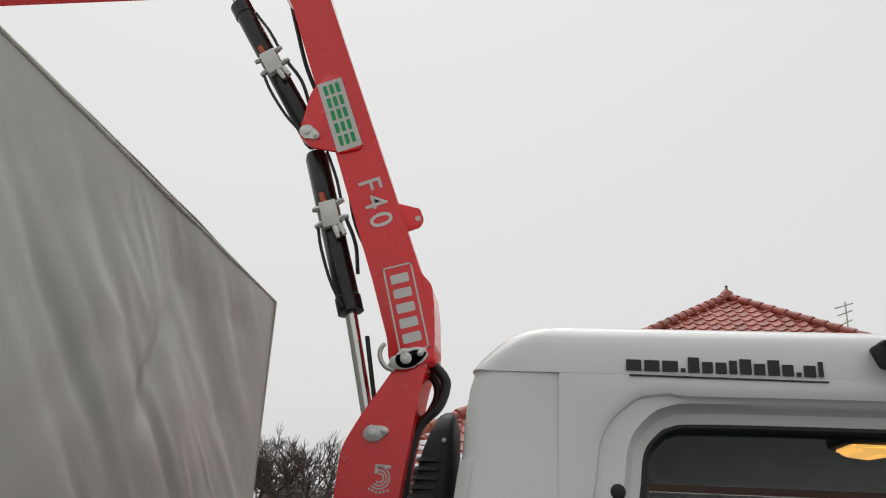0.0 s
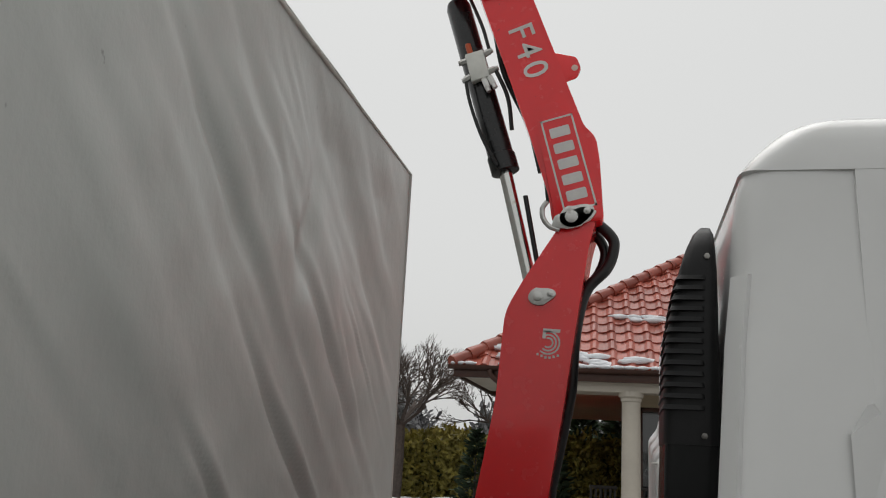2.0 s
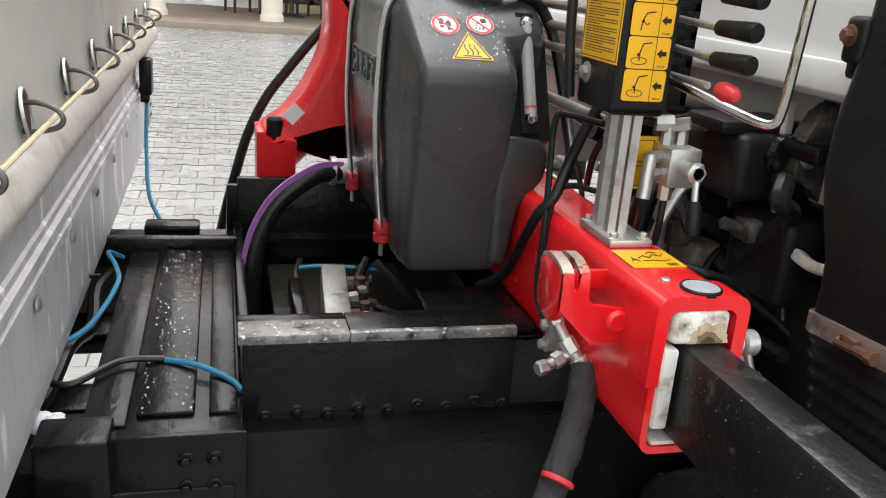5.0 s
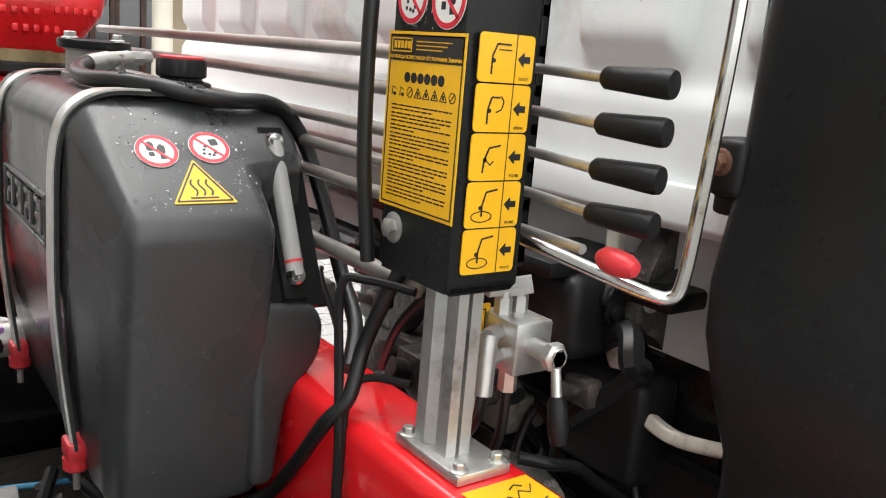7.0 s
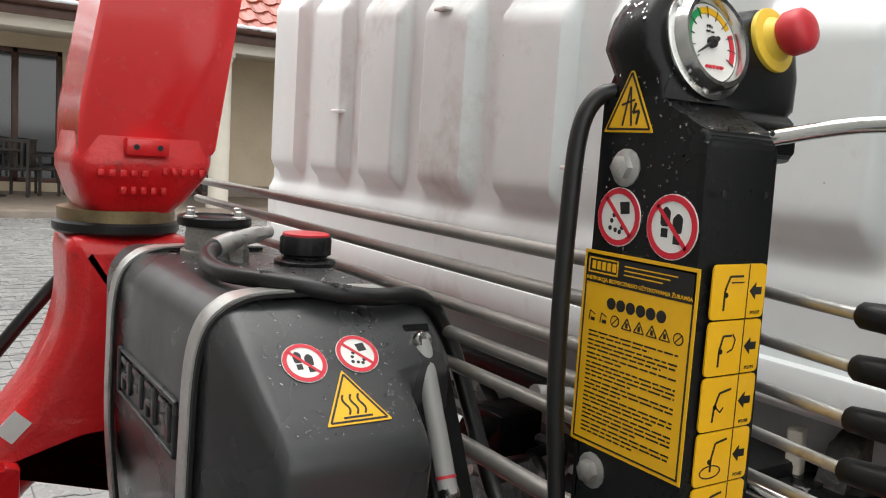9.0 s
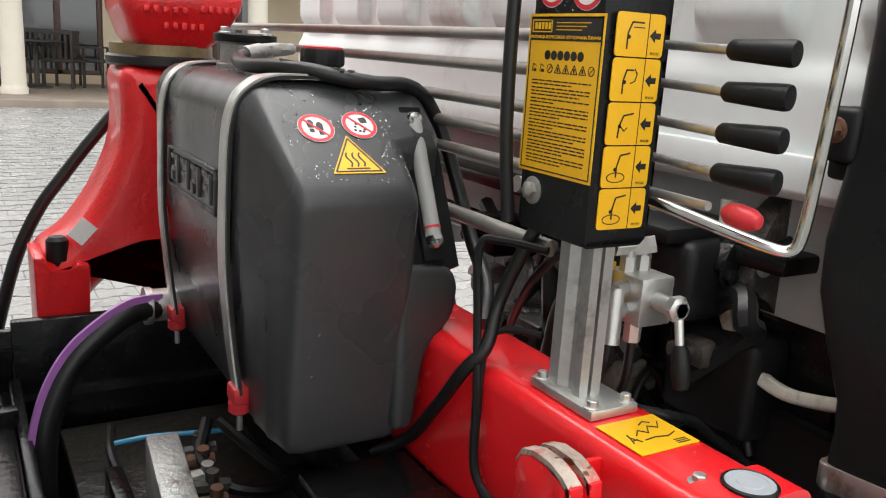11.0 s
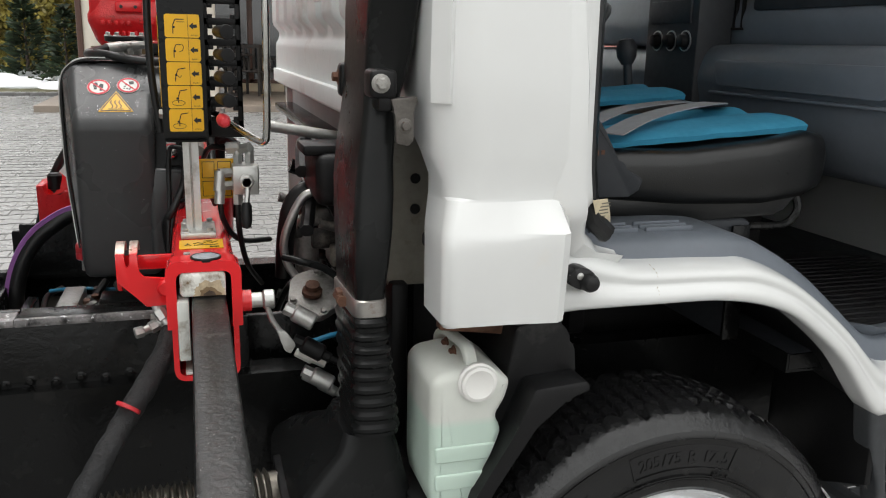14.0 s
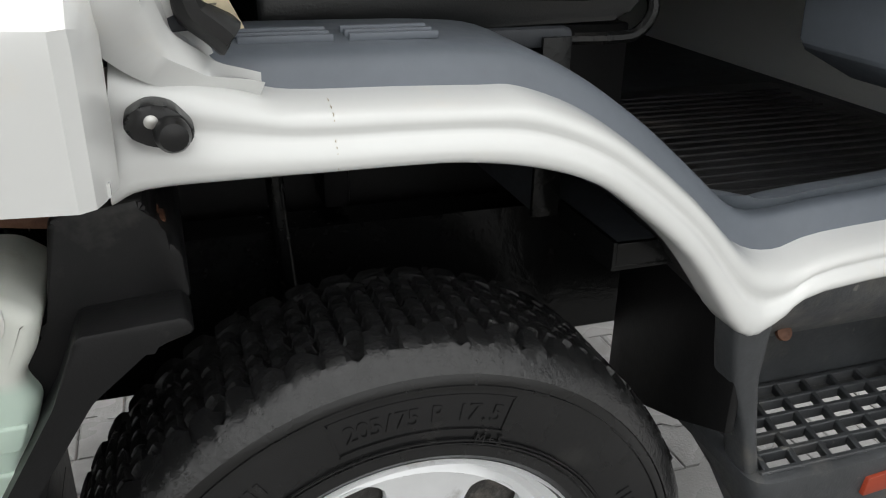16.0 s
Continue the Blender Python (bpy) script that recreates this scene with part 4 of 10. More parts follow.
for v in bm.verts:
    if v.co.y < 0.70 and v.co.z < 1.2:
        v.co.y += 0.026 * (1.2 - v.co.z) / 0.3 * (0.70 - v.co.y) / 0.092
part("tank_shell", bm, TANKPLASTIC, tank, "moulded black shell with raindrops on top", 45)
bm = bm_new()
pillow(bm, rounded([(-0.862, 1.122), (-0.796, 1.118), (-0.782, 1.095), (-0.786, 1.055), (-0.822, 1.015), (-0.835, 0.92), (-0.862, 0.92)], 0.014, 3), "y", 0.619, 0.80, 0.010)
part("tank_shoulder", bm, TANKPLASTIC, tank, "", 50)
STRAPS = [[(-0.84, y - 0.012, 1.3175), (-0.93, y - 0.012, 1.318), (-0.972, y - 0.012, 1.3165), (-0.993, y - 0.010, 1.308), (-1.008, y - 0.007, 1.290), (-1.0155, y - 0.003, 1.255), (-1.017, y + 0.002, 1.19), (-1.0165, y + 0.006, 1.10), (-1.010, y + 0.003, 1.01), (-1.003, y - 0.004, 0.942)] for y in (0.758, 1.085)]
for pth in STRAPS:
    wid = 0.024
    line = curve_pts(pth, 4)
    bm = bm_new()
    core = lambda p: V(-0.90, p.y, min(max(p.z, 1.0), 1.26))
    ribbon(bm, [p + (p - core(p)).normalized() * 0.004 for p in line], core, wid, 0.0025)
    s = part("strap", bm, ZINC, tank, "brushed steel strap")
    bm = bm_new()
    ribbon(bm, line, core, wid + 0.010, 0.0038)
    part("rubber_lining", bm, RUBBER, s)
    e = V(*pth[-1])
    bm = bm_new()
    box(bm, (e.x - 0.012, e.y - 0.016, e.z - 0.012), (e.x + 0.01, e.y + 0.016, e.z + 0.01), 0.004)
    lathe(bm, e + V(0, 0, -0.012), (0, 0, -1), [(0.014, 0), (0.014, 0.012), (0.009, 0.016)], 12)
    part("red_nut_cap", bm, REDPLASTIC, s, "red plastic nut cap")
    bm = bm_new()
    cyl(bm, e + V(0, 0, -0.026), e + V(0, 0, -0.05), 0.004, seg=8)
    part("stud", bm, ZINC, s)
# raindrops on the slanting front and the top
rng = random.Random(41)
spots = []
for k in range(300):
    x, q = rng.uniform(-0.978, -0.852), rng.random()
    if rng.random() > 0.25 and q > 0.22 and x < -0.878:
        continue
    spots.append(((x, 0.620 + 0.105 * q, 1.2183 + 0.088 * q), (0, -0.642, 0.766)))
for k in range(240):
    spots.append(((rng.uniform(-0.97, -0.80), rng.uniform(0.78, 1.13), 1.3168), (0, 0, 1)))
for k in range(60):
    z = rng.uniform(0.93, 1.18)
    spots.append(((rng.uniform(-0.97, -0.865), 0.6078 + 0.026 * (1.2 - z) / 0.3, z), (0, -1, 0.05)))
bm = bm_new()
beads(bm, spots, 0.0017, 42, 0.28)
tagged(part("raindrop", bm, DROP, tank, "fine beads of rain", 60), kind="stuff")
# raised maker's plate on the left side: plain shapes
bm = bm_new()
for lo, hi in (((0.805, 1.201), (1.052, 1.206)), ((0.805, 1.148), (1.052, 1.153)), ((0.805, 1.148), (0.810, 1.206)), ((1.047, 1.148), (1.052, 1.206))):
    box(bm, (-1.0195, lo[0], lo[1]), (-1.012, hi[0], hi[1]), 0.002)
pl = part("badge_frame", bm, TANKPLASTIC, tank, "raised moulded badge panel")
bm = bm_new()
for k in range(4):
    y = 0.825 + 0.056 * k
    box(bm, (-1.019, y, 1.158), (-1.012, y + 0.011, 1.197), 0.002)
    box(bm, (-1.019, y + 0.011, 1.189), (-1.012, y + 0.040, 1.197), 0.002)
    box(bm, (-1.019, y + 0.011, 1.172), (-1.012, y + 0.034, 1.180), 0.002)
    if k % 2:
        box(bm, (-1.019, y + 0.028, 1.158), (-1.012, y + 0.040, 1.176), 0.002)
part("moulded_mark", bm, TANKPLASTIC, pl)
# filler cap
bm = bm_new()
lathe(bm, (-0.83, 0.942, 1.3155), (0, 0, 1), [(0.037, 0), (0.037, 0.005), (0.034, 0.007), (0.026, 0.009), (0.026, 0.014)], 28)
part("filler_neck", bm, PLASTIC, tank)
bm = bm_new()
vv = lathe(bm, (-0.83, 0.942, 1.3275), (0, 0, 1), [(0.028, 0), (0.031, 0.002), (0.031, 0.020), (0.029, 0.023)], 48)
for r in vv:
    for i, v in enumerate(r):
        if i % 4 < 2:
            d = v.co - V(-0.83, 0.942, v.co.z)
            v.co -= d * 0.04
fc = part("filler_cap", bm, PLASTIC_DULL, tank)
bm = bm_new()
lathe(bm, (-0.83, 0.942, 1.350), (0, 0, 1), [(0.028, 0), (0.028, 0.003), (0.025, 0.004), (0.001, 0.0045)], 28)
part("red_cap_disc", bm, REDPLASTIC, fc, "faded red disc on the filler cap")
# return filter head and fitting
FLX, FLY = -0.912, 1.033
bm = bm_new()
lathe(bm, (FLX, FLY, 1.3155), (0, 0, 1), [(0.040, 0), (0.040, 0.006), (0.035, 0.008), (0.034, 0.034), (0.040, 0.037)], 24)
ft = part("filter_head", bm, CASTALU, tank)
bm = bm_new()
lathe(bm, (FLX, FLY, 1.3525), (0, 0, 1), [(0.043, 0), (0.0445, 0.002), (0.0445, 0.010), (0.042, 0.012), (0.031, 0.0125), (0.029, 0.010), (0.001, 0.010)], 24)
part("filter_lid", bm, PLASTIC_DULL, ft)
for a in (0.5, 2.1, 3.6, 5.2):
    bm = bm_new()
    bolt(bm, (FLX + 0.039 * math.cos(a), FLY + 0.039 * math.sin(a), 1.3645), (0, 0, 1), 0.0055, 0.007)
    part("bolt", bm, ZINC, ft)
bm = bm_new()
cyl(bm, (-0.902, 0.968, 1.316), (-0.902, 0.968, 1.332), 0.011, seg=6)
cyl(bm, (-0.902, 0.968, 1.328), (-0.902, 0.968, 1.350), 0.009, seg=12)
cyl(bm, (-0.918, 0.955, 1.342), (-0.884, 0.984, 1.345), 0.010, seg=12)
cyl(bm, (-0.945, 0.932, 1.337), (-0.916, 0.957, 1.342), 0.0115, seg=12)
cyl(bm, (-0.884, 0.984, 1.345), (-0.866, 0.999, 1.346), 0.010, seg=6)
cyl(bm, (-0.866, 0.999, 1.346), (-0.850, 1.012, 1.347), 0.008, seg=12)
part("hose_fitting", bm, ZINC, tank, "galvanised hose fitting on the tank top")
bm = bm_new()
tube(bm, [(-0.940, 0.936, 1.338), (-0.960, 0.905, 1.334), (-0.971, 0.860, 1.330), (-0.970, 0.815, 1.328), (-0.956, 0.772, 1.329), (-0.930, 0.742, 1.328), (-0.895, 0.725, 1.322), (-0.855, 0.718, 1.317), (-0.815, 0.722, 1.316), (-0.785, 0.730, 1.304), (-0.762, 0.728, 1.272), (-0.750, 0.715, 1.230), (-0.742, 0.695, 1.180), (-0.742, 0.660, 1.130), (-0.755, 0.605, 1.095), (-0.785, 0.560, 1.065)], 0.0088, 12)
hs1 = solo("return_hose", bm, RUBBER, "black rubber hydraulic hose curving over the oil tank", "hose")
bm = bm_new()
for k in range(22):
    p = V(-0.955 + 0.0032 * k, 0.765 - 0.0024 * k, 1.3372 - 0.0004 * k)
    if k % 5 != 4:
        box(bm, (p.x, p.y - 0.004, p.z - 0.001), (p.x + 0.0035, p.y - 0.001, p.z + 0.002))
part("faint_print", bm, mat("grey_hose_print", (0.11, 0.11, 0.11), 0.5), hs1)
# sight glass
SG0, SG1 = V(-0.8150, 0.629, 1.147), V(-0.8160, 0.692, 1.277)
sgd2 = (SG1 - SG0).normalized()
sgn = V(0, -sgd2.z, sgd2.y)
bm = bm_new()
rails = [SG0 - sgd2 * 0.022, SG1 + sgd2 * 0.018]
loft(bm, [[p + V(dx, 0, 0) + sgn * h for dx, h in ((-0.0135, -0.012), (0.0135, -0.012), (0.0135, -0.004), (-0.0135, -0.004))] for p in rails])
loft(bm, [[p + V(dx, 0, 0) + sgn * h for dx, h in ((-0.030, -0.045), (0.034, -0.045), (0.034, -0.0125), (-0.030, -0.0125))] for p in (SG0 - sgd2 * 0.03, SG1 - sgd2 * 0.012)])
part("gauge_backing", bm, PLASTIC, tank, "dark backing of the level gauge")
bm = bm_new()
cyl(bm, SG0, SG1, 0.0095, seg=16)
sg = part("sight_glass", bm, mat("hazy_sight_tube", (0.72, 0.72, 0.70), 0.12, trans=0.55, var=0.03), tank, "clear level tube")
bm = bm_new()
cyl(bm, SG0 + sgd2 * 0.014, SG0 + sgd2 * 0.017, 0.0099, seg=16)
part("level_line", bm, REDPLASTIC, sg, "thin red level line")
for p in (SG0, SG1):
    bm = bm_new()
    lathe(bm, p, sgn, [(0.0105, -0.006), (0.0105, 0.004), (0.0075, 0.008), (0.001, 0.009)], 14)
    part("banjo_bolt", bm, CHROME, sg)

# ================= control console =================
con = thing("control_console", (-0.775, 0.41, 1.046), "black crane control console on a galvanised post", "control console")
CX0, CX1, CY0, CY1 = -0.8225, -0.757, 0.360, 0.459
bm = bm_new()
side = rounded([(CY0, 1.197), (CY1, 1.197), (CY1, 1.50), (CY0 + 0.047, 1.50), (CY0 + 0.034, 1.4915), (CY0 + 0.005, 1.478)], [0.004, 0.004, 0.003, 0.004, 0.008, 0.008], 4)
prism(bm, side, "x", CX0, CX1 + 0.004, 0.005, 3)
prism(bm, rounded([(0.404, 1.462), (CY1 - 0.002, 1.462), (CY1 - 0.002, 1.499), (0.407, 1.499), (0.396, 1.489), (0.396, 1.466)], 0.004, 3), "x", CX1 - 0.01, -0.690, 0.003, 2)
part("housing", bm, PLASTIC, con, "moulded black housing with scratches", 45)
# hood: a large lobe for the gauge and a smaller one for the stop switch
gx, gy, gz = -0.778, 0.4125, 1.5385
gd = Vector((0.03, -0.965, 0.25)).normalized()
ex, ey, ez = -0.695, 0.4175, 1.5515
ed = Vector((0.06, -0.965, 0.25)).normalized()
bm = bm_new()
hood = [(CX0 + 0.0008, 1.494), (CX0 + 0.0008, 1.515)]
hood += [(-0.781 - 0.051 * math.cos(radians(a)), 1.5305 + 0.051 * math.sin(radians(a))) for a in range(0, 136, 15)]
hood += [(-0.7375, 1.5575)]
hood += [(-0.697 - 0.031 * math.cos(radians(a)), 1.5445 + 0.031 * math.sin(radians(a))) for a in range(45, 181, 15)]
hood += [(-0.668, 1.525), (-0.678, 1.500), (-0.695, 1.490)]


def hood_front(z):
    return 0.404 + 0.25 * (z - 1.497)


rings = []
for di, dy in ((0.012, 0.0), (0.006, 0.001), (0.002, 0.003), (0.0, 0.007)):
    rings.append([(x, hood_front(z) + dy, z) for x, z in inset(hood, di)])
rings += [[(x, 0.445, z) for x, z in hood], [(x, 0.456, z) for x, z in inset(hood, 0.004)], [(x, CY1, z) for x, z in inset(hood, 0.012)]]
loft(bm, rings)
part("hood", bm, PLASTIC, con, "black moulded hood round the gauge and switch", 50)
bm = bm_new()
g0 = V(gx, gy, gz)
lathe(bm, g0, gd, [(0.042, -0.004), (0.0435, 0.0), (0.0432, 0.002), (0.0385, 0.003), (0.0375, 0.010), (0.036, 0.013), (0.0325, 0.0125), (0.031, 0.004)], 40, cap=False)
ga = part("pressure_gauge", bm, CHROME, con, "round pressure gauge with a steel bezel")
bm = bm_new()
lathe(bm, g0, gd, [(0.0305, 0.004), (0.0305, 0.005), (0.001, 0.0051)], 40)
part("dial", bm, WHITEINK, ga)
gdn, gu, gw = basis(gd)
gup = (V(0, 0, 1) - gd * gd.z).normalized()
gri = gup.cross(gd).normalized()


def dial(bm, a0, a1, r0, r1, h=0.0058, n=14):
    """An arc on the dial, angles in degrees clockwise from the top."""
    rows = []
    for k in range(n + 1):
        a = radians(a0 + (a1 - a0) * k / n)
        d = gup * math.cos(a) + gri * math.sin(a)
        rows.append([g0 + gd * h + d * r0, g0 + gd * h + d * r1, g0 + gd * (h - 0.0006) + d * r1, g0 + gd * (h - 0.0006) + d * r0])
    loft(bm, rows)


for a0, a1, mt, nm in ((-125, -20, GREENINK, "green_arc"), (-20, 60, YELLOW, "yellow_arc"), (70, 125, REDINK, "red_arc")):
    bm = bm_new()
    dial(bm, a0, a1, 0.0225, 0.0275)
    part(nm, bm, mt, ga)
bm = bm_new()
for k in range(11):
    dial(bm, -125 + 25 * k - 0.8, -125 + 25 * k + 0.8, 0.0195, 0.0285, 0.0060, 1)
for s in (1, -0.35):
    d = (gup * math.cos(radians(-118)) + gri * math.sin(radians(-118))) * s
    cyl(bm, g0 + gd * 0.0072, g0 + gd * 0.0072 + d * 0.021, 0.0016 if s > 0 else 0.0024, 0.0005 if s > 0 else 0.0022, 8)
lathe(bm, g0 + gd * 0.0055, gd, [(0.0045, 0), (0.0045, 0.003), (0.001, 0.0035)], 14)
part("needle", bm, BLACKINK, ga)
bm = bm_new()
lettering(bm, "MPa", g0 + gd * 0.006 + gup * 0.0125, gri, gup, 0.0028)
lettering(bm, "0.09 cm", g0 + gd * 0.006 + gup * 0.0085, gri, gup, 0.0020)
part("dial_lettering", bm, BLACKINK, ga)
bm = bm_new()
for k in range(5):
    p = g0 + gd * 0.006 - gup * 0.019 + gri * (0.0042 * (k - 2))
    cyl(bm, p - gri * 0.0013, p + gri * 0.0013, 0.0014, seg=4)
part("maker_mark", bm, REDINK, ga)
bm = bm_new()
for a in (-45, 75, 195):
    d = gup * math.cos(radians(a)) + gri * math.sin(radians(a))
    lathe(bm, g0 + d * 0.0385 + gd * 0.0025, gd, [(0.003, 0), (0.003, 0.001), (0.001, 0.002)], 10)
part("screw", bm, ZINC, ga)
bm = bm_new()
e0 = V(ex, ey, ez)
lathe(bm, e0, ed, [(0.0285, -0.002), (0.029, 0.001), (0.0285, 0.0025), (0.02, 0.004), (0.016, 0.012), (0.012, 0.013)], 32)
es = part("stop_plate", bm, YELLOWPLASTIC, con, "yellow round plate of the stop switch")
bm = bm_new()
lathe(bm, e0 + ed * 0.012, ed, [(0.012, 0), (0.0165, 0.001), (0.0195, 0.006), (0.0195, 0.015), (0.0185, 0.020), (0.015, 0.0235), (0.008, 0.0252), (0.001, 0.0255)], 32)
part("stop_button", bm, REDPLASTIC, es, "faded red mushroom button")
for ob, c, k, dx in ((ga, g0, 0.9, 0.0), (es, e0, 0.84, -0.005)):
    fit_m = Matrix.Translation(c + V(dx, 0, 0)) @ Matrix.Scale(k, 4) @ Matrix.Translation(-c)
    for o2 in (ob, *ob.children):
        o2.data.transform(fit_m)
# lever plate with keyhole slots
bm = bm_new()
PX0, PX1, PY = -0.757, -0.693, 0.418
rows = [1.236 + 0.0335 * k for k in range(8)]
n = 0
zs = sorted([1.199] + [z for r in rows for z in (r - 0.011, r + 0.011)] + [1.505])
for a, b in zip(zs[::2], zs[1::2]):
    box(bm, (PX0, PY, a), (PX1, PY + 0.004, b), 0.001)
box(bm, (PX0, PY, 1.199), (PX0 + 0.011, PY + 0.0041, 1.505), 0.001)
box(bm, (PX1 - 0.009, PY, 1.199), (PX1, PY + 0.0041, 1.505), 0.001)
for r in rows:
    for dx in (0.011, 0.047):
        box(bm, (PX0 + dx, PY, r - 0.012), (PX0 + dx + 0.008, PY + 0.004, r - 0.005), 0.001)
        box(bm, (PX0 + dx, PY, r + 0.005), (PX0 + dx + 0.008, PY + 0.004, r + 0.012), 0.001)
box(bm, (PX1 - 0.003, PY, 1.199), (PX1, PY + 0.05, 1.505), 0.001)
box(bm, (PX0, PY, 1.196), (PX1, PY + 0.06, 1.201), 0.001)
part("lever_plate", bm, PLASTIC_DULL, con, "black slotted lever guide plate")
for z in (1.49, 1.45):
    for x in (CX0 + 0.012, CX1 - 0.012):
        bm = bm_new()
        lathe(bm, (x, CY0 - 0.0008, z - 0.01), (0, -1, 0), [(0.0022, 0), (0.0022, 0.0008)], 8)
        part("vent_hole", bm, BLACKINK, con)
# levers
for k in range(5):
    z = 1.236 + 0.0335 * k
    red = k == 0
    a, b, c = V(-0.726, 0.445, z + 0.004), V(-0.735, 0.308, z + (0.0 if not red else 0.004)), V(-0.722, 0.252, z - 0.001)
    bm = bm_new()
    cyl(bm, a, b, 0.0042, seg=10)
    lv = part("lever_rod", bm, ZINC, con, "worn galvanised lever rod")
    bm = bm_new()
    if red:
        d = (V(-0.728, 0.245, z - 0.002) - b)
        lathe(bm, V(-0.7335, 0.292, z + 0.003), d, [(0.005, 0), (0.0095, 0.006), (0.0105, 0.016), (0.0095, 0.027), (0.006, 0.034), (0.001, 0.0355)], 18)
        part("red_grip", bm, REDPLASTIC, lv, "red plastic lever grip")
    else:
        lathe(bm, b, c - b, [(0.006, 0), (0.0085, 0.003), (0.009, 0.012), (0.0105, 0.040), (0.011, 0.053), (0.010, 0.0565), (0.001, 0.057)], 18)
        part("black_grip", bm, PLASTIC_DULL, lv, "ribbed black lever grip")
bm = bm_new()
tube(bm, [(-0.812, 0.452, 1.505), (-0.826, 0.462, 1.500), (-0.837, 0.466, 1.475), (-0.841, 0.466, 1.414), (-0.8415, 0.466, 1.35), (-0.839, 0.466, 1.28), (-0.83, 0.466, 1.20)], 0.0066, 10)
part("console_cable", bm, RUBBER, con, "black cable down the back edge")
rng = random.Random(52)
spots = []
for k in range(60):
    a = rng.uniform(20, 150)
    spots.append(((-0.781 - 0.0512 * math.cos(radians(a)), rng.uniform(0.422, 0.446), 1.5305 + 0.0512 * math.sin(radians(a))), (-math.cos(radians(a)), 0, math.sin(radians(a)))))
for k in range(150):
    z = rng.uniform(1.38, 1.52)
    spots.append(((CX0 - 0.0002, rng.uniform(0.375, 0.45), z), (-1, 0, 0)))
for k in range(90):
    x, q = rng.uniform(CX0 + 0.005, CX1), rng.random()
    spots.append(((x, CY0 + 0.006 + 0.028 * q, 1.4785 + 0.013 * q), (0, -0.42, 0.9)))
bm = bm_new()
beads(bm, spots, 0.0012, 53)
tagged(part("raindrop", bm, DROP, con, "fine beads of rain", 60), kind="stuff")
# guard bar
bm = bm_new()
tube(bm, [(-0.757, 0.43, 1.468), (-0.735, 0.40, 1.476), (-0.700, 0.345, 1.490), (-0.685, 0.30, 1.491), (-0.672, 0.262, 1.488), (-0.667, 0.252, 1.47), (-0.666, 0.252, 1.40), (-0.667, 0.258, 1.28), (-0.668, 0.262, 1.222), (-0.671, 0.268, 1.206), (-0.682, 0.284, 1.206), (-0.705, 0.33, 1.218), (-0.73, 0.385, 1.232), (-0.742, 0.42, 1.238)], 0.0058, 12, 5)
part("guard_bar", bm, CHROME, con, "bent chromed guard bar round the levers")
# post of slotted profile and foot plate
bm = bm_new()
prof = [(-0.795, 0.378), (-0.785, 0.378), (-0.785, 0.39), (-0.781, 0.39), (-0.781, 0.378), (-0.770, 0.378), (-0.770, 0.39), (-0.779, 0.398), (-0.779, 0.403), (-0.770, 0.411), (-0.770, 0.425), (-0.795, 0.425), (-0.795, 0.411), (-0.788, 0.403), (-0.788, 0.398), (-0.795, 0.39)]
prism(bm, prof, "z", 1.044, 1.20)
part("post", bm, ZINC, con, "slotted aluminium post")
bm = bm_new()
box(bm, (-0.805, 0.347, 1.0365), (-0.7485, 0.441, 1.046), 0.0015)
part("foot_plate", bm, ZINC, con, "galvanised foot plate")
for x, y in ((-0.797, 0.432), (-0.757, 0.432), (-0.757, 0.356), (-0.797, 0.356)):
    bm = bm_new()
    bolt(bm, (x, y, 1.046), (0, 0, 1), 0.0055, 0.006)
    part("bolt", bm, ZINC, con)
for z, y in ((1.452, 0.432), (1.234, 0.440)):
    bm = bm_new()
    bolt(bm, (CX0, y, z), (-1, 0, 0), 0.0085, 0.007)
    part("side_bolt", bm, ZINC, con, "large hexagon bolt with washer")


class Face:
    """A flat place for stickers: origin at the middle, a to the right, u up, n out."""

    def __init__(self, o, a, u):
        self.o, self.a = Vector(o), Vector(a).normalized()
        self.n = self.a.cross(Vector(u)).normalized()
        self.u = self.n.cross(self.a).normalized()

    def at(self, x, y, h=0.0):
        return self.o + self.a * x + self.u * y + self.n * h

    def slab(self, bm, pts, h0, h1):
        loft(bm, [[self.at(x, y, h0) for x, y in pts], [self.at(x, y, h1) for x, y in pts]])

    def rect(self, bm, x0, y0, x1, y1, h0, h1, r=0.0):
        p = [(x0, y0), (x1, y0), (x1, y1), (x0, y1)]
        self.slab(bm, rounded(p, r, 3) if r else p, h0, h1)

    def disc(self, bm, x, y, r, h0, h1, seg=26, ri=0.0):
        c = [(math.cos(2 * math.pi * i / seg), math.sin(2 * math.pi * i / seg)) for i in range(seg)]
        if ri:
            loft(bm, [[self.at(x + p * ri, y + q * ri, h1) for p, q in c], [self.at(x + p * r, y + q * r, h1) for p, q in c], [self.at(x + p * r, y + q * r, h0) for p, q in c], [self.at(x + p * ri, y + q * ri, h0) for p, q in c]], True, False)
        else:
            self.slab(bm, [(x + p * r, y + q * r) for p, q in c], h0, h1)

    def line(self, bm, pts, w, h0, h1):
        for (x0, y0), (x1, y1) in zip(pts, pts[1:]):
            d = Vector((x1 - x0, y1 - y0))
            s = Vector((-d.y, d.x)).normalized() * w / 2
            self.slab(bm, [(x0 - s.x, y0 - s.y), (x1 - s.x, y1 - s.y), (x1 + s.x, y1 + s.y), (x0 + s.x, y0 + s.y)], h0, h1)


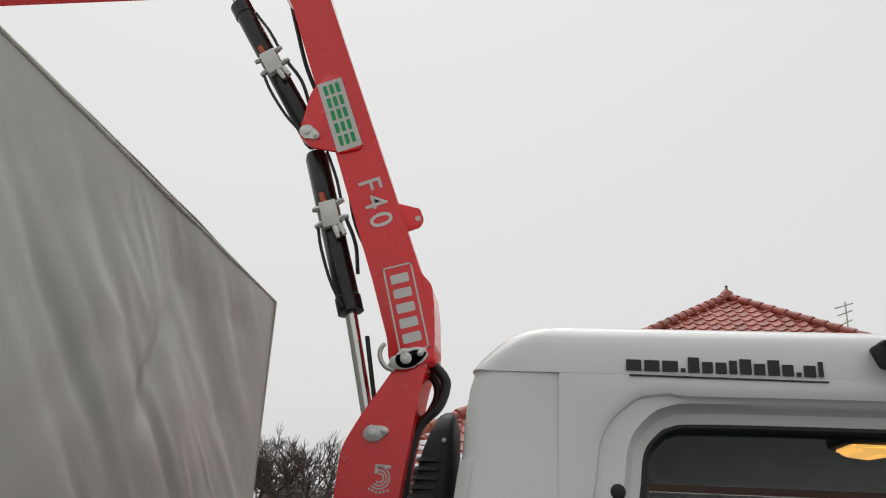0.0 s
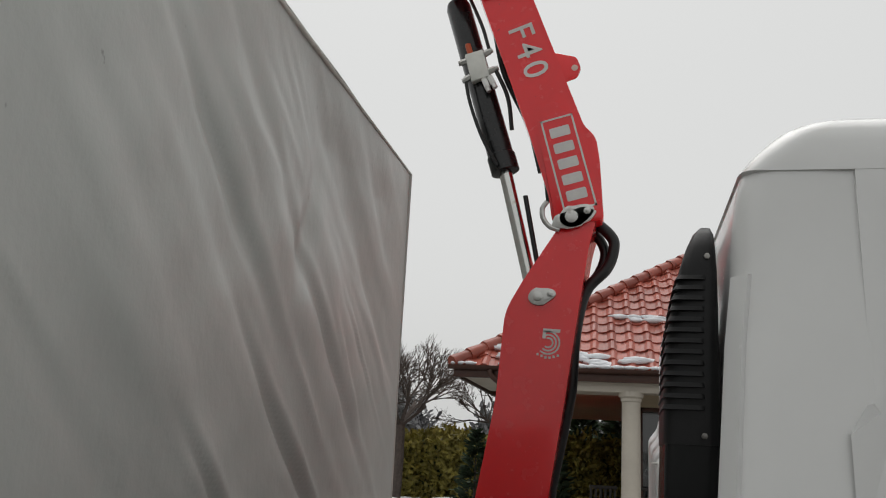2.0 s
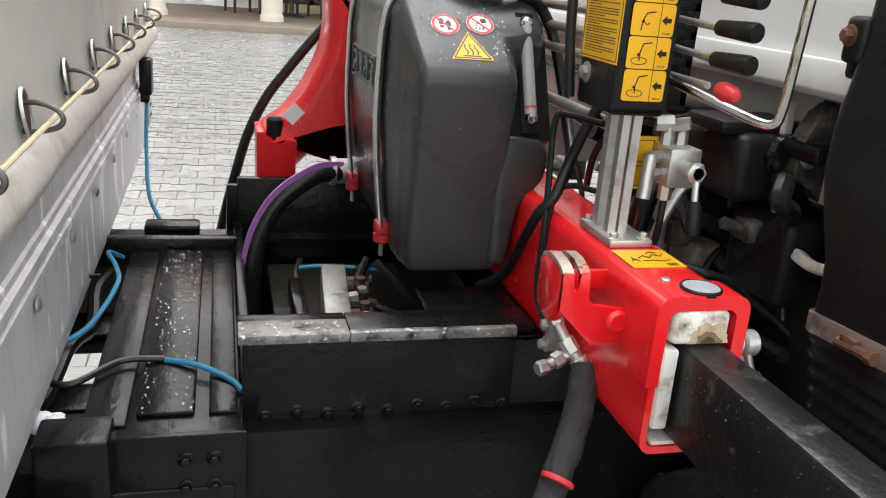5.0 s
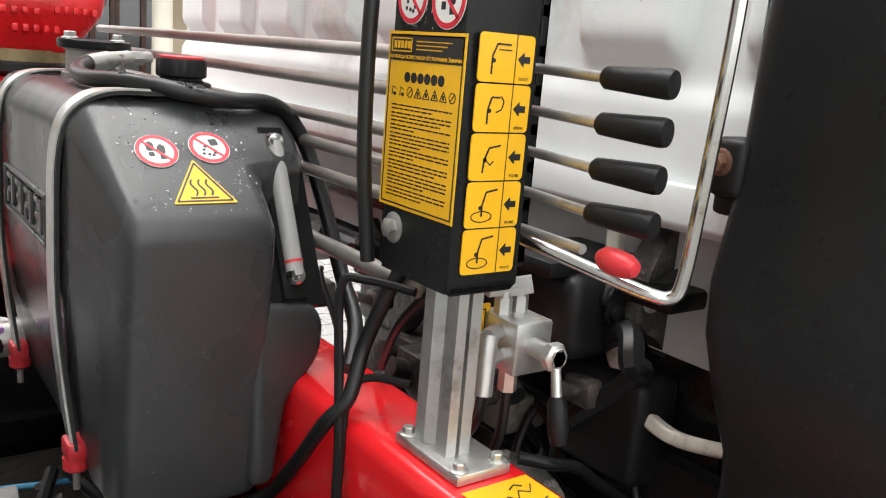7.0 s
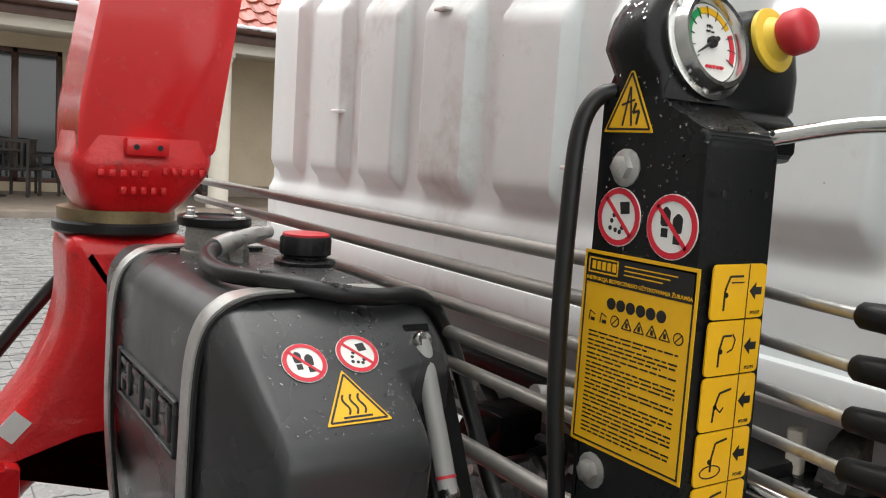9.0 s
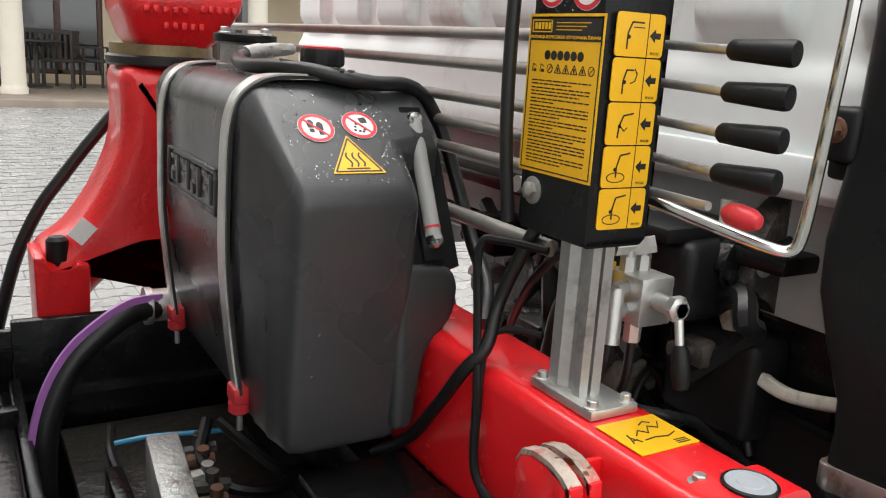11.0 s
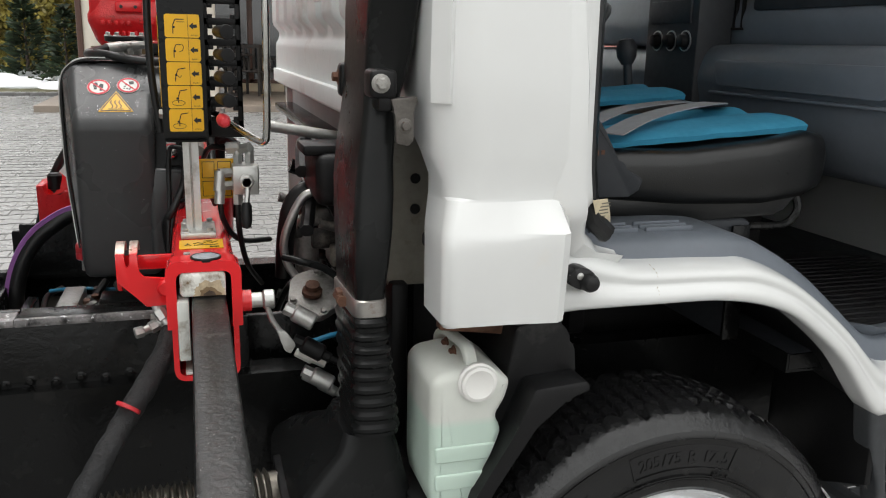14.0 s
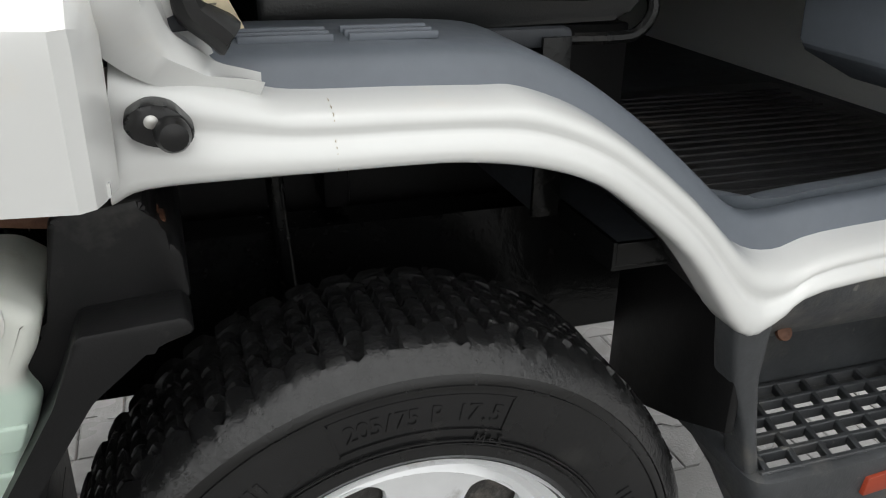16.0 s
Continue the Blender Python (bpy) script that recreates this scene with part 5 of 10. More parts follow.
# yellow lever tiles with a black crane drawing and an arrow
tile_face = Face((-0.786, CY0, 1.304), (1, 0, 0), (0, 0, 1))
CODES = ("PO177", "PO191", "PO190", "PO182", "PO192")
for k in range(5):
    cy = 0.0735 - 0.0368 * k
    bm = bm_new()
    tile_face.rect(bm, -0.0265, cy - 0.0178, 0.0265, cy + 0.0178, 0.0002, 0.0014, 0.004)
    tl = part("lever_tile", bm, YELLOW, con, "yellow lever tile with a black crane drawing")
    bm = bm_new()
    F = tile_face
    h0, h1 = 0.0013, 0.0018
    F.line(bm, [(0.0085, cy - 0.0178), (0.0085, cy + 0.0178)], 0.0006, h0, h1)
    F.slab(bm, [(0.0105, cy), (0.0165, cy + 0.0055), (0.0165, cy + 0.0025), (0.0225, cy + 0.0025), (0.0225, cy - 0.0025), (0.0165, cy - 0.0025), (0.0165, cy - 0.0055)], h0, h1)
    if k == 0:
        F.line(bm, [(-0.014, cy - 0.012), (-0.014, cy + 0.001), (-0.010, cy + 0.010), (0.003, cy + 0.010)], 0.0014, h0, h1)
        F.line(bm, [(-0.008, cy + 0.006), (0.004, cy + 0.006)], 0.0009, h0, h1)
    elif k == 1:
        F.line(bm, [(-0.014, cy - 0.012), (-0.014, cy - 0.001), (-0.011, cy + 0.008), (-0.003, cy + 0.008)], 0.0014, h0, h1)
        F.line(bm, [(-0.002, cy + 0.009), (0.001, cy + 0.005), (-0.001, cy - 0.001), (-0.006, cy - 0.003)], 0.0009, h0, h1)
    elif k == 2:
        F.line(bm, [(-0.014, cy - 0.012), (-0.013, cy - 0.002), (-0.009, cy + 0.007), (0.002, cy + 0.009)], 0.0014, h0, h1)
        F.line(bm, [(-0.013, cy - 0.001), (-0.007, cy - 0.006), (-0.004, cy - 0.003)], 0.0009, h0, h1)
    else:
        F.line(bm, [(-0.011, cy - 0.009), (-0.011, cy), (-0.008, cy + 0.010), (0.003, cy + 0.012)], 0.0014, h0, h1)
        n = 16
        F.line(bm, [(-0.011 + 0.010 * math.cos(2 * math.pi * i / n), cy - 0.009 + 0.0042 * math.sin(2 * math.pi * i / n)) for i in range(n + 1)], 0.0008, h0, h1)
    F.disc(bm, -0.0125, cy - 0.002, 0.0018, h0, h1, 10)
    lettering(bm, CODES[k], F.at(0.0175, cy - 0.0145, h1), F.a, F.u, 0.0024, 0.0003)
    part("drawing", bm, BLACKINK, tl)
# instruction sheet on the left side
sheet = Face((CX0, 0.412, 1.322), (0, -1, 0), (0, 0, 1))
bm = bm_new()
sheet.rect(bm, -0.052, -0.0705, 0.052, 0.0705, 0.0002, 0.0008)
sh = part("instruction_sheet", bm, YELLOW, con, "yellow instruction sticker with fine black print")
bm = bm_new()
for p in ((-0.0495, -0.068, 0.0495, -0.0668), (-0.0495, 0.0668, 0.0495, 0.068), (-0.0495, -0.068, -0.0483, 0.068), (0.0483, -0.068, 0.0495, 0.068)):
    sheet.rect(bm, *p, 0.0007, 0.0011)
sheet.rect(bm, -0.0495, 0.0475, 0.0495, 0.068, 0.0007, 0.0011)
rng = random.Random(5)
y = 0.012
for para, nlines in enumerate((2, 3, 2, 4, 3, 3, 4, 3)):
    for q in range(nlines):
        x = -0.042
        end = 0.041 if q < nlines - 1 else rng.uniform(-0.01, 0.03)
        while x < end:
            w = rng.uniform(0.004, 0.011)
            sheet.rect(bm, x, y, min(x + w, end), y + 0.0012, 0.0007, 0.0010)
            x += w + 0.0014
        y -= 0.0030
    y -= 0.0006
for k in range(6):
    sheet.disc(bm, -0.022 + 0.0092 * k, 0.035, 0.0042, 0.0007, 0.0011, 16)
for k in range(8):
    x = -0.040 + 0.0114 * k
    if k in (2, 7):
        sheet.disc(bm, x, 0.0235, 0.0042, 0.0007, 0.0011, 16, 0.0034)
        sheet.line(bm, [(x - 0.003, 0.0205), (x + 0.003, 0.0265)], 0.0007, 0.0007, 0.0011)
    elif k < 2:
        sheet.line(bm, [(x - 0.003, 0.020), (x - 0.002, 0.027), (x + 0.003, 0.025)], 0.0007, 0.0007, 0.0011)
        sheet.rect(bm, x - 0.001, 0.020, x + 0.003, 0.0225, 0.0007, 0.0011)
    else:
        sheet.line(bm, [(x - 0.0045, 0.020), (x + 0.0045, 0.020), (x, 0.0275), (x - 0.0045, 0.020)], 0.0008, 0.0007, 0.0011)
        sheet.rect(bm, x - 0.001, 0.021, x + 0.001, 0.0245, 0.0007, 0.0011)
part("print", bm, BLACKINK, sh)
bm = bm_new()
lettering(bm, "INSTRUKCJA BEZPIECZNEGO UŻYTKOWANIA ŻURAWIA", sheet.at(0.0, 0.0505, 0.0012), sheet.a, sheet.u, 0.0027, 0.0003, bold=0.012)
sheet.rect(bm, -0.047, 0.0545, -0.018, 0.0555, 0.0011, 0.0014)
sheet.rect(bm, -0.047, 0.0645, -0.018, 0.0655, 0.0011, 0.0014)
sheet.rect(bm, -0.047, 0.0545, -0.046, 0.0655, 0.0011, 0.0014)
sheet.rect(bm, -0.019, 0.0545, -0.018, 0.0655, 0.0011, 0.0014)
for k in range(5):
    sheet.rect(bm, -0.0435 + 0.005 * k, 0.0572, -0.0400 + 0.005 * k, 0.0630, 0.0011, 0.0014)
for k in range(3):
    sheet.rect(bm, -0.012, 0.0625 - 0.003 * k, 0.035 - 0.006 * k, 0.0633 - 0.003 * k, 0.0011, 0.0013)
part("heading", bm, YELLOW, sh)


def prohibition(parent, face, x, y, r, boots):
    """A round white sign with a red ring and bar over a plain black shape."""
    bm = bm_new()
    face.disc(bm, x, y, r, 0.0002, 0.0008)
    s = part("prohibition_sticker", bm, WHITEINK, parent, "round red and white prohibition sticker")
    bm = bm_new()
    face.disc(bm, x, y, r * 0.97, 0.0007, 0.0013, 28, r * 0.78)
    c = 0.62 * r
    face.line(bm, [(x - c, y + c), (x + c, y - c)], r * 0.13, 0.0007, 0.0013)
    part("red_ring", bm, REDINK, s)
    bm = bm_new()
    if boots:
        for dx, dy in ((-0.27, 0.12), (0.22, -0.05)):
            face.slab(bm, rounded([(x + r * (dx - 0.17), y + r * (dy - 0.12)), (x + r * (dx + 0.17), y + r * (dy - 0.12)), (x + r * (dx + 0.2), y + r * (dy + 0.35)), (x + r * dx, y + r * (dy + 0.5)), (x + r * (dx - 0.2), y + r * (dy + 0.3))], r * 0.08, 2), 0.0007, 0.0010)
            face.rect(bm, x + r * (dx - 0.13), y + r * (dy - 0.45), x + r * (dx + 0.13), y + r * (dy - 0.18), 0.0007, 0.0010)
    else:
        face.slab(bm, [(x + r * 0.02, y + r * 0.5), (x + r * 0.45, y + r * 0.55), (x + r * 0.5, y + r * 0.15), (x + r * 0.1, y + r * 0.1)], 0.0007, 0.0010)
        for dx, dy in ((-0.3, -0.15), (-0.1, -0.45), (-0.35, -0.4), (0.1, -0.5), (-0.2, 0.05), (0.2, -0.35)):
            face.disc(bm, x + r * dx, y + r * dy, r * 0.085, 0.0007, 0.0010, 8)
    part("pictogram", bm, BLACKINK, s)


def triangle_sign(parent, face, x, y, w, h, heat=True):
    """A yellow warning triangle with a black edge line."""
    bm = bm_new()
    face.slab(bm, rounded([(x - w / 2, y), (x + w / 2, y), (x, y + h)], w * 0.03, 3), 0.0002, 0.0008)
    s = part("warning_triangle", bm, YELLOW, parent, "yellow triangular warning sticker")
    bm = bm_new()
    k = 0.86
    cx, cy = x, y + h * 0.36
    tri3 = [((px - cx) * k + cx, (py - cy) * k + cy) for px, py in ((x - w / 2, y), (x + w / 2, y), (x, y + h))]
    face.line(bm, tri3 + tri3[:1], w * 0.03, 0.0007, 0.0012)
    if heat:
        for dx in (-0.12, 0.0, 0.12):
            face.line(bm, [(x + w * (dx + 0.035 * math.sin(t * 6.2)), y + h * (0.17 + 0.36 * t)) for t in (i / 8 for i in range(9))], w * 0.03, 0.0007, 0.0012)
        face.line(bm, [(x - w * 0.22, y + h * 0.12), (x + w * 0.22, y + h * 0.12)], w * 0.03, 0.0007, 0.0012)
    else:
        face.line(bm, [(x - w * 0.12, y + h * 0.1), (x, y + h * 0.7), (x + w * 0.06, y + h * 0.1)], w * 0.03, 0.0007, 0.0012)
        face.line(bm, [(x - w * 0.16, y + h * 0.42), (x + w * 0.1, y + h * 0.5)], w * 0.03, 0.0007, 0.0012)
        face.line(bm, [(x + w * 0.13, y + h * 0.45), (x + w * 0.08, y + h * 0.3), (x + w * 0.2, y + h * 0.33), (x + w * 0.16, y + h * 0.12)], w * 0.04, 0.0007, 0.0012)
    part("pictogram", bm, BLACKINK, s)


upper = Face((CX0, 0.412, 1.322), (0, -1, 0), (0, 0, 1))
prohibition(con, upper, -0.0225, 0.096, 0.0205, False)
prohibition(con, upper, 0.0255, 0.094, 0.0215, True)
triangle_sign(con, upper, -0.021, 0.154, 0.046, 0.044, False)
# stickers on the slanting front of the oil tank
tf = Face((-0.9155, 0.680, 1.2687), (1, 0, 0), (0, 0.767, 0.642))
prohibition(tank, tf, -0.0265, 0.000, 0.0208, True)
prohibition(tank, tf, 0.0265, 0.005, 0.0208, False)
triangle_sign(tank, tf, 0.005, -0.066, 0.062, 0.055, True)

con.location += V(0.003, 0.005, 0.004)

# ================= diverter valve beside the console =================
val = thing("diverter_valve", (-0.69, 0.41, 1.08), "galvanised hydraulic diverter valve with a hand lever and elbow fittings", "valve")
bm = bm_new()
box(bm, (-0.713, 0.385, 1.098), (-0.669, 0.44, 1.148), 0.003)
part("valve_body", bm, ZINC, val)
bm = bm_new()
cyl(bm, (-0.692, 0.385, 1.125), (-0.692, 0.350, 1.125), 0.009)
lathe(bm, (-0.692, 0.362, 1.125), (0, -1, 0), [(0.0135, 0), (0.0135, 0.008), (0.008, 0.012)], 6)
cyl(bm, (-0.690, 0.356, 1.12), (-0.694, 0.345, 1.085), 0.0045)
part("spindle", bm, ZINC, val)
bm = bm_new()
lathe(bm, (-0.694, 0.346, 1.092), (-0.002, -0.012, -0.05), [(0.006, 0), (0.009, 0.006), (0.0095, 0.03), (0.007, 0.042), (0.001, 0.044)], 14)
part("lever_grip", bm, PLASTIC_DULL, val, "black lever grip")
def fitting(*rods):
    bm = bm_new()
    for a, b, r, sg in rods:
        cyl(bm, a, b, r, seg=sg)
    part("fitting", bm, ZINC, val, "elbow fitting")


for x in (-0.702, -0.682):
    fitting(((x, 0.42, 1.146), (x, 0.42, 1.163), 0.0085, 6), ((x, 0.42, 1.16), (x, 0.42, 1.176), 0.0075, 12))
fitting(((-0.70, 0.42, 1.172), (-0.682, 0.405, 1.178), 0.009, 6), ((-0.72, 0.425, 1.174), (-0.698, 0.42, 1.176), 0.011, 6))
for z in (1.112, 1.134):
    fitting(((-0.711, 0.41, z), (-0.735, 0.40, z), 0.0085, 6), ((-0.733, 0.40, z + 0.004), (-0.737, 0.396, z - 0.03), 0.009, 12))
fitting(((-0.705, 0.40, 1.10), (-0.705, 0.40, 1.08), 0.009, 6))
bm = bm_new()
box(bm, (-0.768, 0.43, 1.085), (-0.708, 0.433, 1.155), 0.001)
yp = part("yellow_plate", bm, YELLOW, val, "yellow instruction plate behind the post")
bm = bm_new()
F = Face((-0.738, 0.43, 1.12), (1, 0, 0), (0, 0, 1))
for p in ((-0.024, -0.03, -0.004, -0.004), (0.002, -0.03, 0.024, -0.004), (-0.024, 0.002, -0.004, 0.03), (0.002, 0.002, 0.024, 0.03)):
    F.line(bm, [(p[0], p[1]), (p[2], p[1]), (p[2], p[3]), (p[0], p[3]), (p[0], p[1])], 0.001, 0.0002, 0.0007)
part("drawing", bm, BLACKINK, yp)
bm = bm_new()
tube(bm, [(-0.705, 0.40, 1.085), (-0.704, 0.405, 1.03), (-0.69, 0.45, 0.96), (-0.66, 0.52, 0.9)], 0.005, 8)
part("valve_hose", bm, RUBBER, val)
bm = bm_new()
tube(bm, [(-0.736, 0.396, 1.10), (-0.73, 0.41, 1.05), (-0.70, 0.47, 1.0), (-0.64, 0.55, 0.98)], 0.005, 8)
tube(bm, [(-0.72, 0.425, 1.174), (-0.75, 0.45, 1.17), (-0.76, 0.5, 1.12), (-0.74, 0.56, 1.05)], 0.005, 8)
part("valve_hose", bm, RUBBER, val)

val.location += V(0, 0.012, 0.006)

# ================= control rods across to the far side =================
rods = (1.380, 1.346, 1.307, 1.277, 1.246, 1.170)
for i, z in enumerate(rods):
    bm = bm_new()
    cyl(bm, (-0.765, 0.478, z), (-0.765, 1.60, z), 0.0068 if i < 5 else 0.009, seg=12)
    solo("control_rod", bm, PIPE, "worn dull steel control rod running across behind the console", "rod", "control rods behind the console")
for pts, r in (([(-0.775, 0.47, 1.17), (-0.80, 0.515, 1.172), (-0.817, 0.531, 1.163), (-0.821, 0.519, 1.082), (-0.826, 0.503, 1.01), (-0.830, 0.495, 0.94), (-0.831, 0.475, 0.918), (-0.832, 0.43, 0.912), (-0.831, 0.37, 0.909)], 0.0045),
               ([(-0.772, 0.47, 1.08), (-0.795, 0.505, 1.078), (-0.812, 0.514, 1.06), (-0.826, 0.500, 0.99), (-0.831, 0.487, 0.93), (-0.834, 0.44, 0.900), (-0.836, 0.395, 0.896)], 0.0042)):
    bm = bm_new()
    tube(bm, pts, r, 8)
    solo("brake_line", bm, PLASTIC_DULL, "thin black hydraulic line bent down beside the red beam", "hydraulic line")
bm = bm_new()
tube(bm, [(-0.770, 0.49, 1.20), (-0.782, 0.503, 1.162), (-0.795, 0.52, 1.104), (-0.815, 0.508, 1.061), (-0.830, 0.523, 1.032), (-0.829, 0.577, 0.968), (-0.828, 0.64, 0.90), (-0.85, 0.69, 0.86)], 0.0075, 10)
solo("hydraulic_hose", bm, RUBBER, "black hose hanging between tank and red beam", "hose")
bm = bm_new()
box(bm, (-0.850, 0.388, 0.886), (-0.829, 0.402, 0.930), 0.003)
bolt(bm, (-0.850, 0.395, 0.922), (-1, 0, 0), 0.007, 0.008)
bolt(bm, (-0.850, 0.395, 0.895), (-1, 0, 0), 0.007, 0.008)
solo("hose_clip", bm, CASTALU, "dirty steel clip bolted to the red beam", "clip")

# ================= loader crane =================
crane = thing("loader_crane", (-0.98, 1.47, 0.85), "red knuckle boom loader crane folded over the truck body", "crane")
YF, YB = 1.358, 1.54
bm = bm_new()
prism(bm, rounded([(-1.016, 1.41), (-1.016, 1.49), (-0.955, 1.84), (-0.936, 2.10), (-0.925, 2.135), (-0.885, 2.21), (-0.778, 2.38), (-0.738, 2.435), (-0.69, 2.445), (-0.665, 2.40), (-0.683, 2.33), (-0.717, 2.10), (-0.750, 1.85), (-0.785, 1.62), (-0.812, 1.43)], [0.01, 0.05, 0.05, 0.05, 0.04, 0.04, 0.03, 0.03, 0.03, 0.03, 0.03, 0.03, 0.03, 0.03, 0.01], 4), "y", YF, YB + 0.02, 0.004)
part("king_post", bm, RED, crane, "tapered red king post")
bm = bm_new()
rings = []
for z, x0, x1, y0, y1 in ((1.335, -0.995, -0.865, 1.385, 1.545), (1.353, -1.008, -0.848, 1.370, 1.550), (1.383, -1.018, -0.827, 1.358, 1.556), (1.400, -1.024, -0.817, 1.351, 1.560), (1.418, -1.024, -0.813, 1.350, 1.560), (1.430, -1.019, -0.811, 1.356, 1.558), (1.50, -1.011, -0.80, 1.362, 1.552)):
    rings.append([(a, b, z) for a, b in rounded([(x0, y0), (x1, y0), (x1, y1), (x0, y1)], 0.03, 4)])
loft(bm, rings)
cs = part("casting", bm, CAST, crane, "rough red casting with raised foundry marks")
bm = bm_new()
for k in range(5):
    box(bm, (-0.99 + 0.016 * k, 1.3475, 1.392), (-0.99 + 0.016 * k + 0.010, 1.354, 1.403), 0.002)
    box(bm, (-0.895 + 0.014 * k, 1.3475, 1.396), (-0.895 + 0.014 * k + 0.009, 1.354, 1.408), 0.002)
    box(bm, (-0.955 + 0.015 * k, 1.357, 1.365), (-0.955 + 0.015 * k + 0.009, 1.368, 1.377), 0.002)
tagged(part("foundry_mark", bm, CAST, cs), kind="stuff")
bm = bm_new()
box(bm, (-0.952, 1.338, 1.425), (-0.887, 1.364, 1.452), 0.004)
bk = part("small_bracket", bm, RED, crane)
for x in (-0.937, -0.902):
    bm = bm_new()
    lathe(bm, (x, 1.3375, 1.4385), (0, -1, 0), [(0.0045, 0), (0.0045, 0.001)], 10)
    part("hole", bm, BLACKINK, bk)
bm = bm_new()
lathe(bm, (-0.938, 1.462, 1.298), (0, 0, 1), [(0.094, 0), (0.098, 0.004), (0.098, 0.016), (0.094, 0.020)], 40)
part("bearing_seal", bm, RUBBER, crane)
bm = bm_new()
lathe(bm, (-0.938, 1.462, 1.317), (0, 0, 1), [(0.091, 0), (0.091, 0.020)], 40)
part("bearing_ring", bm, mat("greasy_bearing_ring", (0.25, 0.19, 0.1), 0.4, metal=0.4, var=0.3, scale=20), crane, "greasy brown bearing ring")
# pedestal with sloping foot
bm = bm_new()
pillow(bm, rounded([(-1.027, 1.300), (-1.022, 1.20), (-1.034, 1.14), (-1.073, 1.06), (-1.118, 1.0), (-1.160, 0.972), (-1.172, 0.95), (-1.165, 0.79), (-1.12, 0.79), (-1.10, 0.875), (-1.05, 0.925), (-1.0, 0.955), (-0.95, 0.955), (-0.84, 0.955), (-0.79, 0.925), (-0.74, 0.875), (-0.72, 0.79), (-0.675, 0.79), (-0.668, 0.95), (-0.680, 0.990), (-0.722, 1.04), (-0.767, 1.09), (-0.806, 1.16), (-0.818, 1.22), (-0.835, 1.300)], 0.03, 3), "y", 1.37, 1.56, 0.035)
part("pedestal", bm, CAST, crane, "red cast pedestal widening to its foot", 60)
bm = bm_new()
prism(bm, rounded([(-1.178, 0.79), (-1.095, 0.79), (-1.090, 0.955), (-1.112, 0.962), (-1.118, 0.945), (-1.156, 0.945), (-1.162, 0.975), (-1.180, 0.975)], 0.005, 3), "y", 1.345, 1.47, 0.004)
fo = part("foot", bm, CAST, crane, "red slotted foot")
bm = bm_new()
lathe(bm, (-1.138, 1.385, 0.944), (0, 0, 1), [(0.014, 0), (0.014, 0.014), (0.019, 0.016), (0.019, 0.052), (0.013, 0.058)], 16)
part("black_plug", bm, PLASTIC_DULL, fo)
bm = bm_new()
lathe(bm, (-0.702, 1.43, 1.02), (0, 0, 1), [(0.014, -0.02), (0.014, 0.05), (0.019, 0.052), (0.019, 0.092), (0.013, 0.098)], 16)
tube(bm, [(-0.70, 1.42, 1.08), (-0.675, 1.41, 1.085), (-0.655, 1.40, 1.06), (-0.648, 1.40, 1.0), (-0.655, 1.40, 0.93), (-0.67, 1.41, 0.86)], 0.011, 10)
part("black_plug", bm, PLASTIC_DULL, crane)
bm = bm_new()
F = Face((-1.098, 1.369, 1.012), (0.68, 0, 0.73), (-0.73, 0, 0.68))
F.rect(bm, -0.020, -0.016, 0.020, 0.016, 0.0, 0.0012)
part("type_plate", bm, WHITEINK, crane, "small white type plate")
# main boom
bm = bm_new()
boom = [(-0.80, 2.40), (-0.645, 2.40), (-0.646, 2.47), (-0.655, 2.60), (-0.668, 2.68), (-0.705, 2.715), (-1.140, 3.865), (-1.215, 4.08), (-1.29, 4.225), (-1.345, 4.295), (-1.40, 4.318), (-1.45, 4.295), (-1.48, 4.25), (-1.35, 3.925), (-1.305, 3.865), (-1.06, 3.195), (-0.878, 2.69), (-0.81, 2.48)]
prism(bm, rounded(boom, 0.02, 3), "y", YF + 0.004, YB + 0.016, 0.004)
mb = part("main_boom", bm, RED, crane, "long red box section main boom")
bm = bm_new()
prism(bm, rounded([(-1.205, 3.255), (-1.175, 3.44), (-1.125, 3.525), (-1.070, 3.515), (-0.955, 3.20), (-1.03, 3.185), (-1.15, 3.205)], 0.02, 3), "y", YF - 0.006, YF + 0.006, 0.003)
part("cheek_plate", bm, RED, crane)
bm = bm_new()
prism(bm, rounded([(-0.845, 2.68), (-0.832, 2.79), (-0.79, 2.80), (-0.715, 2.715), (-0.655, 2.56), (-0.64, 2.40), (-0.79, 2.40)], 0.02, 3), "y", YF - 0.006, YF + 0.006, 0.003)
part("cheek_plate", bm, RED, crane)
bm = bm_new()
prism(bm, rounded([(-0.83, 3.02), (-0.738, 2.995), (-0.722, 2.955), (-0.735, 2.925), (-0.80, 2.90)], 0.008, 3), "y", 1.44, 1.455, 0.002)
lg = part("lifting_lug", bm, RED, crane, "red lifting lug with a pale disc for its round hole")
# a pale disc paints in the daylight that an open hole would show
bm = bm_new()
lathe(bm, (-0.743, 1.4395, 2.956), (0, -1, 0), [(0.011, 0), (0.011, 0.0008)], 18)
part("hole", bm, SOFFIT, lg)


